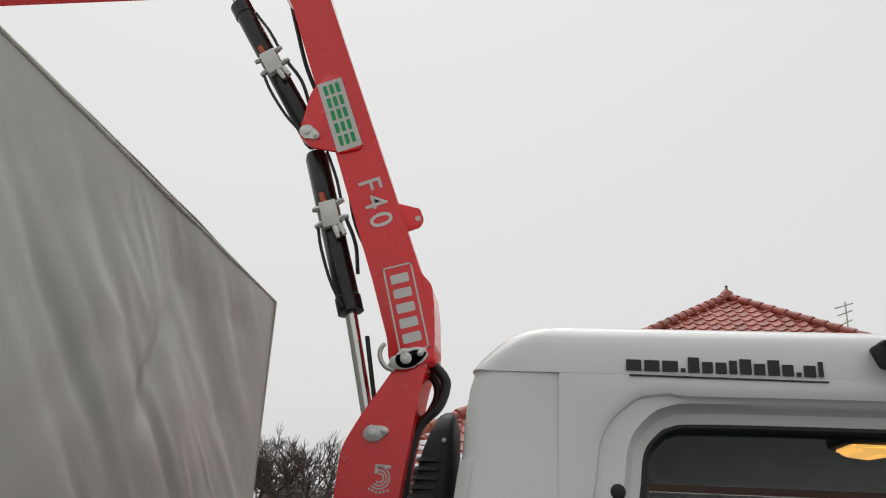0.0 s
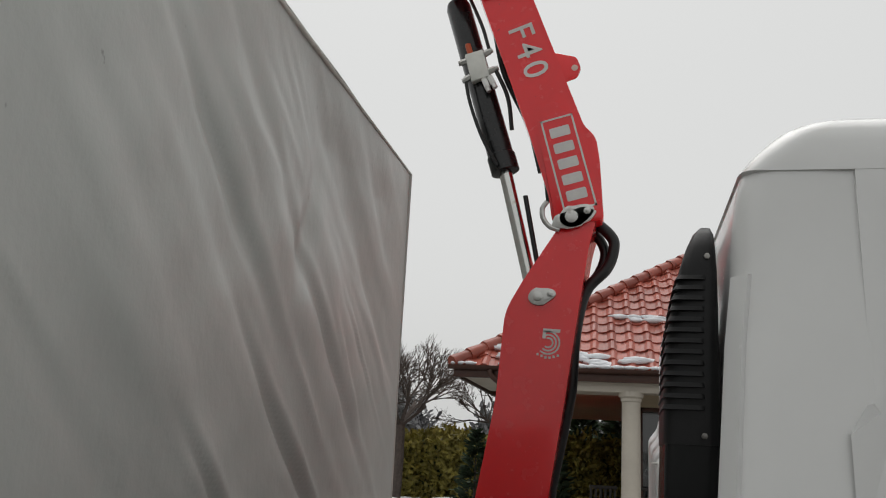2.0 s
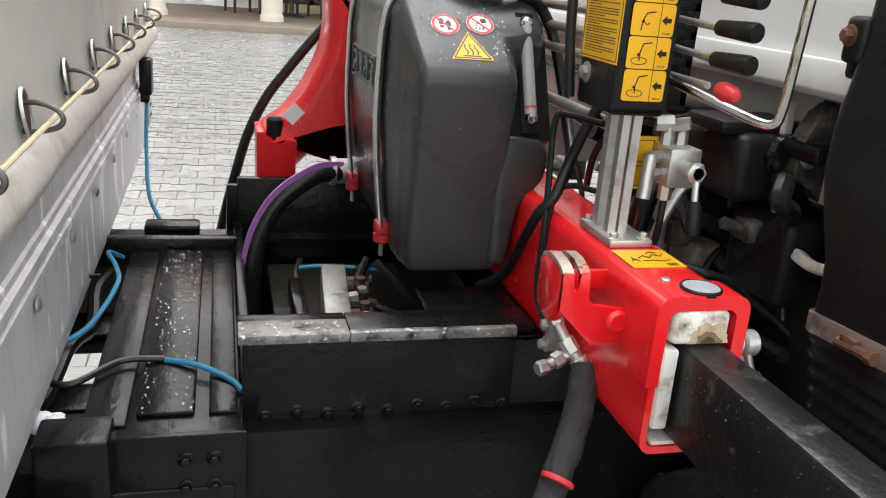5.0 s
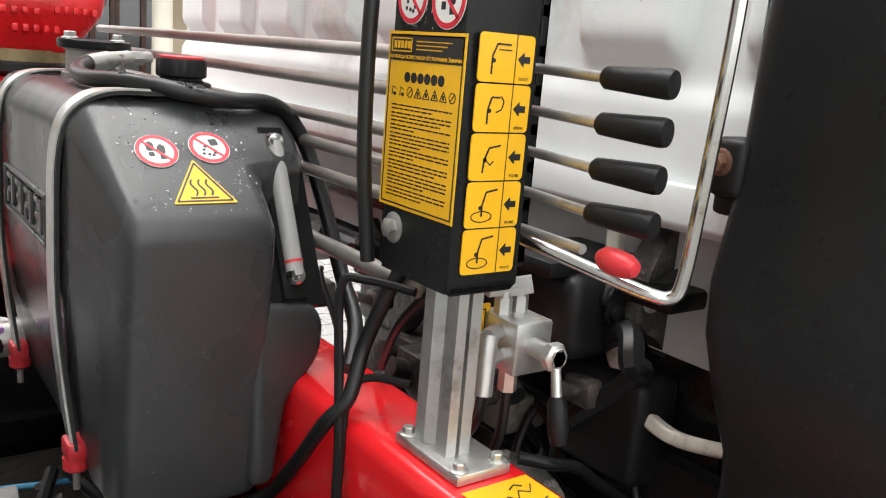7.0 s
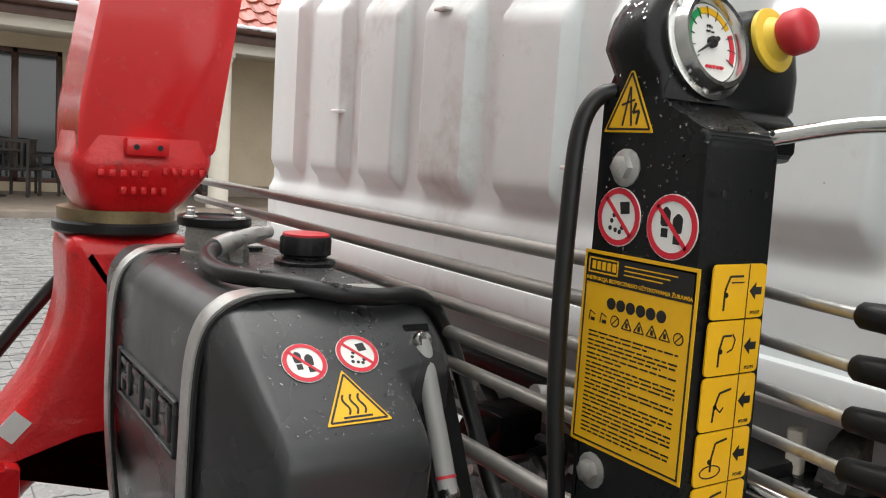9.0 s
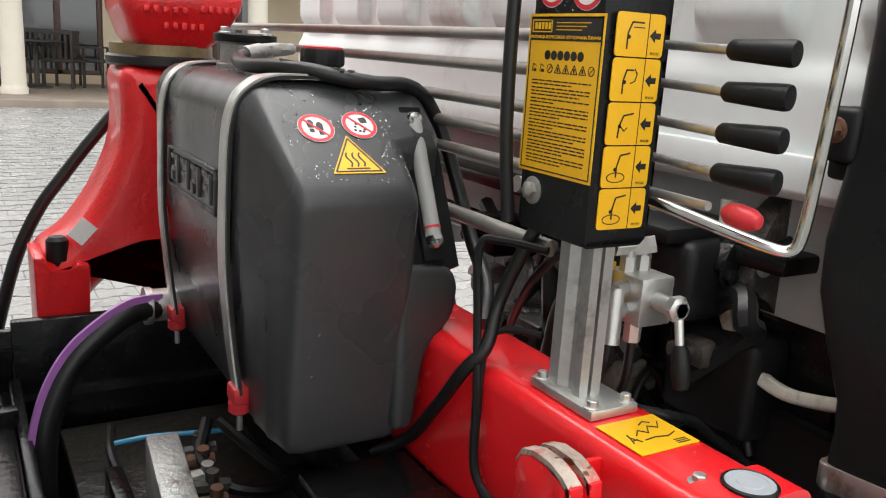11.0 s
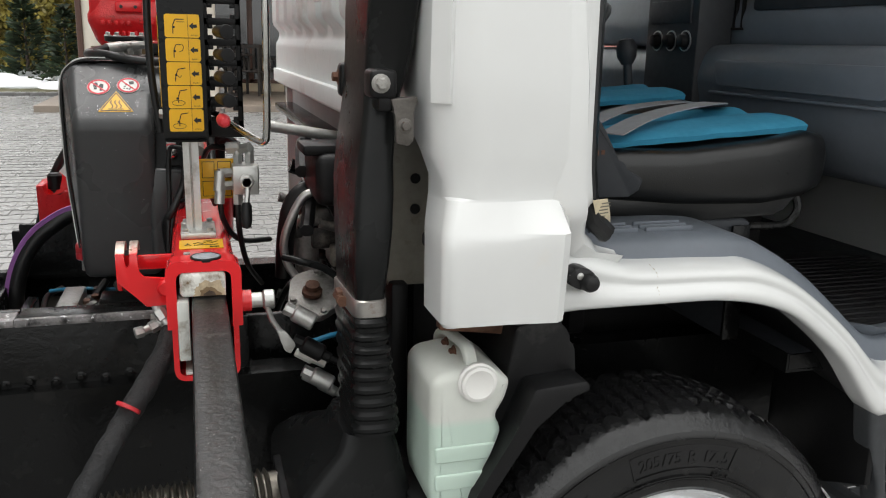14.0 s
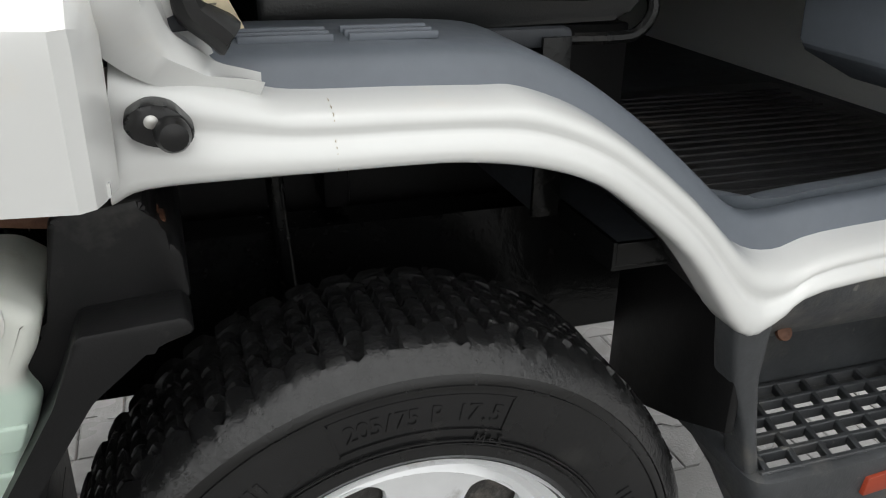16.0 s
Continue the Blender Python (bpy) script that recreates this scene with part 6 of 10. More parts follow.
def pin_plate(p, s=1.0, ang=20):
    """An oval galvanised pin cover with a bolt."""
    bm = bm_new()
    n = 24
    c, q = Vector((p[0], p[2])), Vector((math.cos(radians(ang)), math.sin(radians(ang))))
    w = Vector((-q.y, q.x))
    pts = [c + q * (0.045 * s * math.cos(t)) + w * (0.027 * s * math.sin(t) * (1.15 if math.cos(t) < 0 else 0.85)) for t in (2 * math.pi * i / n for i in range(n))]
    prism(bm, [tuple(a) for a in pts], "y", p[1] - 0.008, p[1], 0.0015)
    o = part("pin_cover", bm, ZINC, crane, "galvanised oval pin cover")
    bm = bm_new()
    a = c - q * 0.014 * s
    lathe(bm, (a.x, p[1] - 0.008, a.y), (0, -1, 0), [(0.016 * s, 0), (0.016 * s, 0.004), (0.01 * s, 0.006)], 16)
    b = c + q * 0.027 * s
    bolt(bm, (b.x, p[1] - 0.008, b.y), (0, -1, 0), 0.007, 0.006)
    part("pin_bolt", bm, ZINC, o)


pin_plate((-1.160, YF - 0.006, 3.264), 0.95, -28)
pin_plate((-0.823, YF, 2.165), 0.95, 12)
pin_plate((-0.722, YF - 0.006, 2.418), 1.25, 22)
pin_plate((-1.415, YF - 0.002, 4.262), 1.0, 10)
pin_plate((-1.70, YF - 0.006, 4.215), 1.0, 5)
bm = bm_new()
tube(bm, [(-0.775, 1.352, 2.370), (-0.806, 1.350, 2.382), (-0.826, 1.350, 2.410), (-0.828, 1.350, 2.440), (-0.815, 1.350, 2.462)], 0.008, 8)
prism(bm, rounded([(-0.80, 2.378), (-0.74, 2.372), (-0.68, 2.40), (-0.66, 2.43), (-0.70, 2.445), (-0.79, 2.415)], 0.008, 3), "y", 1.344, 1.352, 0.0015)
part("hook_plate", bm, ZINC, crane)
# silver print: model number, framed maker's name as plain bars, and white sticker with green shapes
AX = Vector((-0.372, 0, 1.0)).normalized()
down = -AX
fb = Face((0, YF + 0.0035, 0), down, (0.937, 0, 0.349))


def on_boom(x, z):
    v = Vector((x, 0, z))
    return v.dot(fb.a), v.dot(fb.u)


bm = bm_new()
lettering(bm, "F40", fb.at(*on_boom(-0.893, 2.985), 0.001), fb.a, fb.u, 0.085, 0.0008, bold=0.004, space=1.25)
part("model_number", bm, SILVERINK, crane, "silver model number F40")
fc2 = Face((0, YF - 0.006, 0), Vector((0.26, 0, -0.966)), (0.966, 0, 0.26))
cx, cy = Vector((-0.752, 0, 2.59)).dot(fc2.a), Vector((-0.752, 0, 2.59)).dot(fc2.u)
bm = bm_new()
for sgn in (1,):
    hw, hh = 0.158, 0.052
    for x0, y0, x1, y1 in ((-hw, -hh, hw, -hh + 0.006), (-hw, hh - 0.006, hw, hh), (-hw, -hh, -hw + 0.006, hh), (hw - 0.006, -hh, hw, hh)):
        fc2.rect(bm, cx + x0, cy + y0, cx + x1, cy + y1, 0.0003, 0.0012)
    for k in range(5):
        x = cx - 0.125 + 0.054 * k
        fc2.rect(bm, x, cy - 0.032, x + 0.034, cy + 0.032, 0.0003, 0.0012, 0.006)
part("framed_mark", bm, SILVERINK, crane, "silver framed maker's mark in plain bars")
fh = Face((0, YF - 0.006, 0), down, (0.937, 0, 0.349))
a0 = Vector((-1.075, 0, 3.49)).dot(fh.a)
c0 = Vector((-1.052, 0, 3.345))
hx, hy = c0.dot(fh.a), c0.dot(fh.u)
bm = bm_new()
fh.rect(bm, hx - 0.155, hy - 0.052, hx + 0.155, hy + 0.046, 0.0003, 0.0012, 0.004)
hwk = part("dealer_sticker", bm, SILVERINK, crane, "pale sticker with green shapes")
bm = bm_new()
for k in range(5):
    x = hx - 0.138 + 0.057 * k
    for q in range(3):
        fh.rect(bm, x, hy - 0.034 + 0.024 * q, x + 0.044, hy - 0.019 + 0.024 * q, 0.0011, 0.0018, 0.003)
part("green_mark", bm, GREENINK, hwk)
bm = bm_new()
f5 = Face((-0.797, YF, 2.035), (1, 0, -0.05), (0.05, 0, 1))
f5.rect(bm, -0.022, 0.02, 0.03, 0.03, 0.0003, 0.001)
f5.rect(bm, -0.022, 0.0, -0.012, 0.022, 0.0003, 0.001)
for r in (0.034, 0.024, 0.014):
    f5.line(bm, [(-0.004 + r * math.sin(radians(a)), -0.012 + r * math.cos(radians(a))) for a in range(-20, 221, 20)], 0.005, 0.0003, 0.001)
for k in range(6):
    f5.rect(bm, -0.036 + 0.012 * k, -0.062 + 0.004 * abs(k - 2.5), -0.029 + 0.012 * k, -0.055 + 0.004 * abs(k - 2.5), 0.0003, 0.001)
part("anniversary_mark", bm, SILVERINK, crane, "silver curved mark")
# luffing and folding cylinders
CYL = mat("black_cylinder_paint", (0.013, 0.0135, 0.014), 0.3, var=0.2, scale=8, wet=0.5)


def cylinder(rod_end, rod_in, barrel_end, r, y):
    a, b, c = (V(p[0], y, p[1]) for p in (rod_end, rod_in, barrel_end))
    bm = bm_new()
    cyl(bm, a, b, 0.022, seg=18)
    part("piston_rod", bm, CHROME, crane, "bright piston rod")
    bm = bm_new()
    d = c - b
    L = d.length
    lathe(bm, b, d, [(r * 0.9, -0.012), (r * 1.1, -0.008), (r * 1.1, 0.05), (r, 0.055), (r, L - 0.02), (r * 0.85, L)], 24)
    return part("cylinder_barrel", bm, CYL, crane, "black hydraulic cylinder")


cylinder((-0.838, 2.10), (-0.964, 2.60), (-1.155, 3.22), 0.043, 1.44)
cylinder((-1.714, 4.199), (-1.545, 3.905), (-1.16, 3.265), 0.04, 1.44)
for (x, z), tilt in (((-1.362, 3.603), 30), ((-1.062, 2.950), 16)):
    m = turned((x, 1.38, z), 0, -tilt if False else tilt * -1, 0)
    bm = bm_new()
    box(bm, (x - 0.032, 1.375, z - 0.052), (x + 0.032, 1.405, z + 0.052), 0.004, 2, m)
    vb = part("check_valve", bm, mat("pale_valve_block", (0.6, 0.6, 0.56), 0.45, metal=0.3, var=0.1), crane, "pale metal check valve block")
    for dx, dz, ex2, ez2 in ((-0.032, 0.03, -0.05, 0.03), (-0.032, -0.03, -0.052, -0.035), (0.032, 0.035, 0.052, 0.04), (0.032, -0.03, 0.055, -0.028), (0.01, -0.052, 0.014, -0.085), (0.03, -0.05, 0.036, -0.08)):
        bm = bm_new()
        p0, p1 = m @ V(x + dx, 1.385, z + dz), m @ V(x + ex2, 1.385, z + ez2)
        cyl(bm, p0, p1, 0.011, seg=6)
        cyl(bm, p1, p1 + (p1 - p0) * 0.5, 0.009, seg=10)
        part("fitting", bm, ZINC, vb)
    bm = bm_new()
    p0, p1 = m @ V(x - 0.012, 1.385, z + 0.05), m @ V(x - 0.014, 1.385, z + 0.09)
    cyl(bm, p0, p1, 0.01, seg=12, ch=0.002)
    part("orange_cap", bm, mat("orange_plastic_cap", (0.5, 0.09, 0.03), 0.5), vb, "orange plastic cap")
    bm = bm_new()
    tube(bm, [m @ V(x - 0.05, 1.385, z - 0.035), m @ V(x - 0.055, 1.39, z - 0.12), m @ V(x - 0.045, 1.39, z - 0.25), m @ V(x - 0.02, 1.39, z - 0.36)], 0.006, 8)
    tube(bm, [m @ V(x + 0.055, 1.385, z - 0.028), m @ V(x + 0.07, 1.39, z - 0.14), m @ V(x + 0.055, 1.40, z - 0.25)], 0.007, 8)
    tube(bm, [m @ V(x + 0.052, 1.385, z + 0.04), m @ V(x + 0.05, 1.39, z + 0.14), m @ V(x + 0.035, 1.40, z + 0.26)], 0.006, 8)
    part("steel_line", bm, RUBBER, vb)
# link plates, outer boom, extension and its cylinder
for y in (YF - 0.004, YB + 0.004):
    bm = bm_new()
    prism(bm, rounded([(-1.89, 4.285), (-1.86, 4.305), (-1.49, 4.285), (-1.42, 4.31), (-1.39, 4.23), (-1.50, 4.17), (-1.72, 4.16), (-1.83, 4.185)], 0.012, 3), "y", y, y + 0.012, 0.002)
    part("link_plate", bm, RED, crane)
bm = bm_new()
prism(bm, rounded([(-1.37, 4.07), (-1.33, 4.14), (-1.43, 4.24), (-1.80, 4.215), (-2.00, 4.206), (-3.04, 4.200), (-3.07, 4.052), (-2.98, 4.045)], 0.012, 3), "y", 1.475, 1.575, 0.004)
ob2 = part("outer_boom", bm, RED, crane, "red outer boom lying over the truck body")
bm = bm_new()
prism(bm, rounded([(-3.03, 4.192), (-3.03, 4.066), (-4.2, 4.045), (-4.2, 4.170)], 0.006, 2), "y", 1.485, 1.565, 0.003)
part("extension_boom", bm, CYL, crane, "black extension boom")
bm = bm_new()
cyl(bm, (-1.84, 1.52, 4.322), (-2.97, 1.52, 4.300), 0.027, seg=18)
box(bm, (-3.06, 1.485, 4.19), (-2.995, 1.555, 4.327), 0.008)
part("extension_cylinder", bm, CYL, crane)
bm = bm_new()
box(bm, (-3.055, 1.478, 4.19), (-3.0, 1.484, 4.322), 0.002)
part("cylinder_mount", bm, RED, crane)
bm = bm_new()
tube(bm, [(-1.86, 1.49, 4.342), (-2.2, 1.49, 4.334), (-2.6, 1.49, 4.328), (-2.90, 1.49, 4.334), (-2.96, 1.50, 4.326)], 0.005, 8)
part("steel_line", bm, RUBBER, crane)
bm = bm_new()
cyl(bm, (-2.97, 1.52, 4.297), (-4.1, 1.52, 4.285), 0.015, seg=14)
part("piston_rod", bm, CHROME, crane)
bm = bm_new()
prism(bm, rounded([(-2.08, 4.20), (-1.95, 4.29), (-1.88, 4.28), (-1.83, 4.20)], 0.012, 3), "y", 1.468, 1.58, 0.003)
part("gusset", bm, RED, crane)
bm = bm_new()
F = Face((-2.672, 1.474, 4.140), (1, 0, 0.02), (-0.02, 0, 1))
F.rect(bm, -0.062, -0.055, 0.062, 0.055, 0.0003, 0.001)
ps = part("white_sticker", bm, WHITEINK, crane, "square white prohibition sticker")
bm = bm_new()
F.disc(bm, 0, 0, 0.048, 0.0009, 0.0015, 28, 0.038)
F.line(bm, [(-0.03, 0.03), (0.03, -0.03)], 0.008, 0.0009, 0.0015)
part("red_ring", bm, REDINK, ps)
triangle_sign(crane, F, -0.16, -0.05, 0.075, 0.062, True)
bm = bm_new()
lathe(bm, (-2.765, 1.476, 4.083), (0, -1, 0), [(0.022, 0), (0.022, 0.015), (0.012, 0.02)], 16)
part("stop_bolt", bm, ZINC, crane)
for x in (-2.05, -2.2):
    bm = bm_new()
    cyl(bm, (x, 1.53, 4.06), (x, 1.53, 4.037), 0.008, seg=8)
    part("stop_bolt", bm, ZINC, crane)
# hoses: over the knuckle, round the elbow, along the king post
for nm, pts, r in (
        ("knuckle_hose", [(-1.56, 1.44, 4.30), (-1.46, 1.44, 4.36), (-1.36, 1.43, 4.43), (-1.27, 1.43, 4.46), (-1.22, 1.43, 4.41), (-1.25, 1.44, 4.33), (-1.30, 1.46, 4.28)], 0.012),
        ("knuckle_hose", [(-1.52, 1.47, 4.30), (-1.42, 1.47, 4.36), (-1.32, 1.46, 4.41), (-1.25, 1.46, 4.41), (-1.24, 1.46, 4.34)], 0.011),
        ("knuckle_hose", [(-1.56, 1.42, 4.29), (-1.50, 1.42, 4.33), (-1.42, 1.42, 4.35), (-1.38, 1.43, 4.37)], 0.009),
        ("elbow_hose", [(-0.69, 1.44, 2.425), (-0.661, 1.44, 2.412), (-0.622, 1.44, 2.375), (-0.611, 1.44, 2.339), (-0.632, 1.44, 2.271), (-0.696, 1.44, 2.196), (-0.726, 1.44, 2.061), (-0.736, 1.44, 1.894), (-0.762, 1.44, 1.746), (-0.79, 1.44, 1.6), (-0.81, 1.45, 1.42)], 0.018),
        ("elbow_hose", [(-0.69, 1.48, 2.40), (-0.655, 1.48, 2.37), (-0.640, 1.48, 2.32), (-0.660, 1.48, 2.26), (-0.715, 1.48, 2.18), (-0.745, 1.47, 2.05), (-0.755, 1.47, 1.89), (-0.775, 1.47, 1.74)], 0.016),
        ("boom_hose", [(-1.18, 1.47, 3.75), (-1.10, 1.48, 3.45), (-0.97, 1.48, 3.05), (-0.90, 1.47, 2.80), (-0.85, 1.47, 2.60)], 0.009),
        ("boom_hose", [(-1.02, 1.45, 3.12), (-0.98, 1.455, 2.95), (-0.90, 1.46, 2.78), (-0.84, 1.47, 2.62), (-0.82, 1.48, 2.50)], 0.010),
        ("boom_hose", [(-1.36, 1.46, 4.0), (-1.30, 1.47, 3.80), (-1.24, 1.47, 3.62), (-1.16, 1.47, 3.45)], 0.009),
        ("cylinder_hose", [(-0.89, 1.41, 2.50), (-0.87, 1.405, 2.40), (-0.85, 1.405, 2.30), (-0.83, 1.41, 2.20)], 0.008)):
    bm = bm_new()
    tube(bm, pts, r, 10)
    part(nm, bm, RUBBER, crane)
# hoses down to the tank and subframe
bm = bm_new()
tube(bm, [(-0.94, 1.56, 1.26), (-0.99, 1.60, 1.21), (-1.05, 1.60, 1.14), (-1.10, 1.60, 1.075), (-1.147, 1.60, 1.01), (-1.19, 1.60, 0.92), (-1.22, 1.60, 0.82), (-1.25, 1.60, 0.70), (-1.28, 1.58, 0.56)], 0.0125, 12)
solo("pressure_hose", bm, RUBBER, "thick black hydraulic hose sloping down from the crane", "hose")
bm = bm_new()
tube(bm, [(-1.018, 1.125, 0.940), (-1.065, 1.112, 0.940), (-1.105, 1.10, 0.920), (-1.148, 1.09, 0.885), (-1.180, 1.08, 0.832), (-1.198, 1.07, 0.765), (-1.203, 1.06, 0.68), (-1.195, 1.05, 0.58)], 0.020, 14)
suc = solo("suction_hose", bm, RUBBER, "thick black suction hose with a purple stripe", "hose")
bm = bm_new()
pp = curve_pts([(-1.018, 1.113, 0.9585), (-1.067, 1.100, 0.9585), (-1.114, 1.088, 0.937), (-1.161, 1.078, 0.899), (-1.196, 1.068, 0.841), (-1.2155, 1.058, 0.768), (-1.221, 1.048, 0.68), (-1.213, 1.038, 0.58)], 6)
sweep(bm, pp, [(0.003, 0.0055), (-0.003, 0.0055), (-0.003, -0.0055), (0.003, -0.0055)])
part("purple_stripe", bm, PURPLE, suc, "purple stripe")
bm = bm_new()
lathe(bm, (-0.99, 1.13, 0.941), (-1, 0, 0), [(0.03, 0), (0.03, 0.012), (0.026, 0.014), (0.026, 0.04), (0.03, 0.042), (0.03, 0.052)], 18)
part("hose_clamp", bm, ZINC, suc)

# ================= cab =================
cab = thing("truck_cab", (0.35, 0.98, 0.75), "white forward control truck cab with its passenger door open", "truck cab")
LEV = ((0.983, -0.441, 0.004), (0.986, -0.443, 0.004), (1.085, -0.443, 0.006), (1.1, -0.443, 0.008), (1.108, -0.442, 0.011), (1.146, -0.434, 0.025), (1.15, -0.433, 0.026), (1.156, -0.433, 0.027), (1.18, -0.433, 0.027), (1.208, -0.444, 0.0245), (1.216, -0.446, 0.024), (1.32, -0.448, 0.026), (1.5, -0.445, 0.03), (1.6, -0.441, 0.034), (1.74, -0.431, 0.041), (1.84, -0.424, 0.048), (1.85, -0.423, 0.049), (1.97, -0.414, 0.0625), (2.02, -0.411, 0.066), (2.07, -0.405, 0.068), (2.099, -0.3975, 0.0694), (2.1, -0.397, 0.0695))
JAMB = -0.262


def side_y(z):
    return 0.02 + max(0.0, z - 1.2) * 0.045


def quarter(z, xl, y0):
    r = 0.011 if z < 1.15 else 0.03 if z < 1.2 else 0.05 if z < 2.0 else 0.035
    yb = 1.88 if z > 1.845 else 0.36 if z > 1.3 else 0.11 + y0
    pts = [(xl + 0.02, yb), (xl, yb - 0.02), (xl, y0 + r)]
    for k in range(1, 6):
        a = radians(90 * k / 6)
        pts.append((xl + r - r * math.cos(a), y0 + r - r * math.sin(a)))
    jx = max(JAMB if z > 1.16 else -0.288, xl + r + 0.01)
    st = 1.0 if z < 1.5 else 0.1
    if z > 1.13:
        ye = max(side_y(z) + 0.0062, y0 + 0.003)
        wz = min(1.0, max(0.0, (z - 1.15) / 0.45))
        pts += [(xl + r, y0), ((xl + r + jx) / 2, y0 + 0.25 * (ye - y0)), (jx - 0.02, y0 + 0.8 * (ye - y0)), (jx, ye + 0.002 * (1 - wz)), (jx + 0.01, ye + 0.001 + 0.016 * (1 - wz)), (jx + 0.02, ye + 0.004 + 0.020 * (1 - wz))]
    else:
        ye = -0.008 - 0.012 * min(1.0, (z - 0.983) / 0.12)
        pts += [(xl + r, y0 - 0.001), ((xl + r + jx) / 2, (y0 + ye) / 2), (jx - 0.006, ye), (jx - 0.001, ye + 0.003), (jx + 0.003, ye + 0.012), (jx + 0.012, 0.034)]
    return [(a, b, z) for a, b in pts]


bm = bm_new()
loft(bm, [quarter(*a) for a in LEV], False, False)
thicken(bm, -0.012)
part("rear_quarter_panel", bm, WHITE, cab, "white rear corner panel with a flared lower box", 26)
# pressed gutter strip up the rear corner
bm = bm_new()
loft(bm, [[(xl + a, y0 + b, z) for a, b in ((0.020, 0.004), (0.006, 0.022), (0.000, 0.030), (0.004, 0.036), (0.016, 0.020), (0.026, 0.008))] for z, xl, y0 in ((1.285, -0.463, 0.0225), (1.32, -0.4645, 0.022), (1.5, -0.4615, 0.026), (1.6, -0.4575, 0.030), (1.74, -0.4475, 0.037), (1.85, -0.4395, 0.045), (1.95, -0.428, 0.0535))])
part("gutter_strip", bm, WHITE, cab, "raised white gutter strip")
bm = bm_new()
prism(bm, [(-0.44, 0.004), (-0.27, 0.004), (-0.27, 0.12), (-0.44, 0.12)], "z", 0.984, 0.995)
part("corner_floor", bm, WHITE, cab)
# upright jamb between the corner panel and the door opening
JL = ((1.04, -0.1456), (1.052, -0.1836), (1.066, -0.2006), (1.085, -0.222), (1.11, -0.233), (1.15, -0.241), (1.25, -0.246), (1.6, -0.236), (1.75, -0.1992), (1.9, -0.1662), (1.985, -0.1542), (2.03, -0.125), (2.055, -0.085), (2.063, 0.0), (2.063, 0.4), (2.05, 0.7), (2.015, 0.82), (1.95, 0.86), (1.5, 0.8), (1.2, 0.775), (0.95, 0.765), (0.8, 0.765))


bm = bm_new()
pth = curve_pts([(x, side_y(z), z) for z, x in JL], 4)
cen = V(0.3, 0, 1.45)
rings = []
for i, p in enumerate(pth):
    t = (pth[min(i + 1, len(pth) - 1)] - pth[max(i - 1, 0)]).normalized()
    o = V(-t.z, 0, t.x)
    if o.dot(cen - p) > 0:
        o = -o
    yb = V(0, 1, 0)
    k = min(1.0, 0.12 + max(0.0, p.z - 1.045) / 0.10) if p.x < 0.3 and p.z < 1.3 else 1.0
    b = p + yb * 0.078 * (1 - k)
    q = p - V(0.3, 0, 1.5)
    f = min((0.562 / -q.x) if q.x < -1e-6 else 99, (0.60 / q.x) if q.x > 1e-6 else 99, (0.60 / q.z) if q.z > 1e-6 else 99)
    w = (0.006 + 0.04 * abs(o.x)) * min(1, max(0, (p.z - 1.3) / 0.4))
    out = V(0.3 + q.x * f, side_y(1.5 + q.z * f) + 0.003, 1.5 + q.z * f) if p.z > 1.5 else b + o * 0.06 * k + yb * (0.004 + 0.008 * max(0.0, k - 0.3))
    rings.append([out, b + o * (w + 0.012 * k), b + o * (w + 0.002) + yb * 0.003, b + o * (w - 0.002) + yb * 0.012, b + yb * 0.014, b - o * 0.006 * k + yb * 0.03, b - o * 0.012 * k + yb * 0.045, b - o * 0.028 * k + yb * 0.05, b - o * 0.034 * k + yb * 0.085])
loft(bm, rings, False, False)
thicken(bm, -0.008)
part("door_frame", bm, WHITE, cab, "stepped white door aperture", 45)
bm = bm_new()
rr = []
for i, p in enumerate(pth):
    t = (pth[min(i + 1, len(pth) - 1)] - pth[max(i - 1, 0)]).normalized()
    o = V(-t.z, 0, t.x)
    if o.dot(cen - p) > 0:
        o = -o
    if p.z < 1.05 and p.x < 0.3:
        continue
    c = p - o * 0.036 + V(0, 0.066, 0)
    rr.append([c + o * (0.016 * math.cos(a)) + V(0, 0.022 * math.sin(a), 0) for a in (2 * math.pi * k / 10 for k in range(10))])
loft(bm, rr)
part("door_seal", bm, RUBBER, cab, "black rubber door seal")
bm = bm_new()
prism(bm, rounded([(0.245, 2.155), (0.258, 2.118), (0.36, 2.122), (0.36, 2.165)], 0.008, 3), "y", 0.0, 0.075, 0.005)
part("mirror_bracket", bm, PLASTIC_DULL, cab, "black mirror bracket at the roof edge")
bm = bm_new()
lathe(bm, (-0.168, 0.066, 1.908), (0, -1, 0), [(0.013, 0), (0.013, 0.008), (0.009, 0.012), (0.001, 0.013)], 16)
part("frame_buffer", bm, RUBBER, cab)
# roof
bm = bm_new()
rings = []
for z, xl, yf, r, xr in ((2.100, -0.4040, 0.065, 0.035, 1.06), (2.101, -0.4033, 0.065, 0.035, 1.06), (2.121, -0.3880, 0.066, 0.038, 1.045), (2.143, -0.3670, 0.0685, 0.045, 1.02), (2.158, -0.3515, 0.0715, 0.05, 1.0), (2.170, -0.3334, 0.0785, 0.055, 0.98), (2.177, -0.3164, 0.0875, 0.06, 0.96), (2.181, -0.2905, 0.1015, 0.06, 0.93), (2.185, -0.2453, 0.1315, 0.06, 0.88), (2.191, -0.1436, 0.2215, 0.06, 0.78), (2.201, 0.0, 0.40, 0.06, 0.65), (2.203, 0.3, 0.9, 0.01, 0.4)):
    rings.append([(a, c, z) for a, c in rounded([(xl, yf), (xr, yf), (xr, 1.96 - yf), (xl, 1.96 - yf)], r, 6)])
loft(bm, rings, True, False)
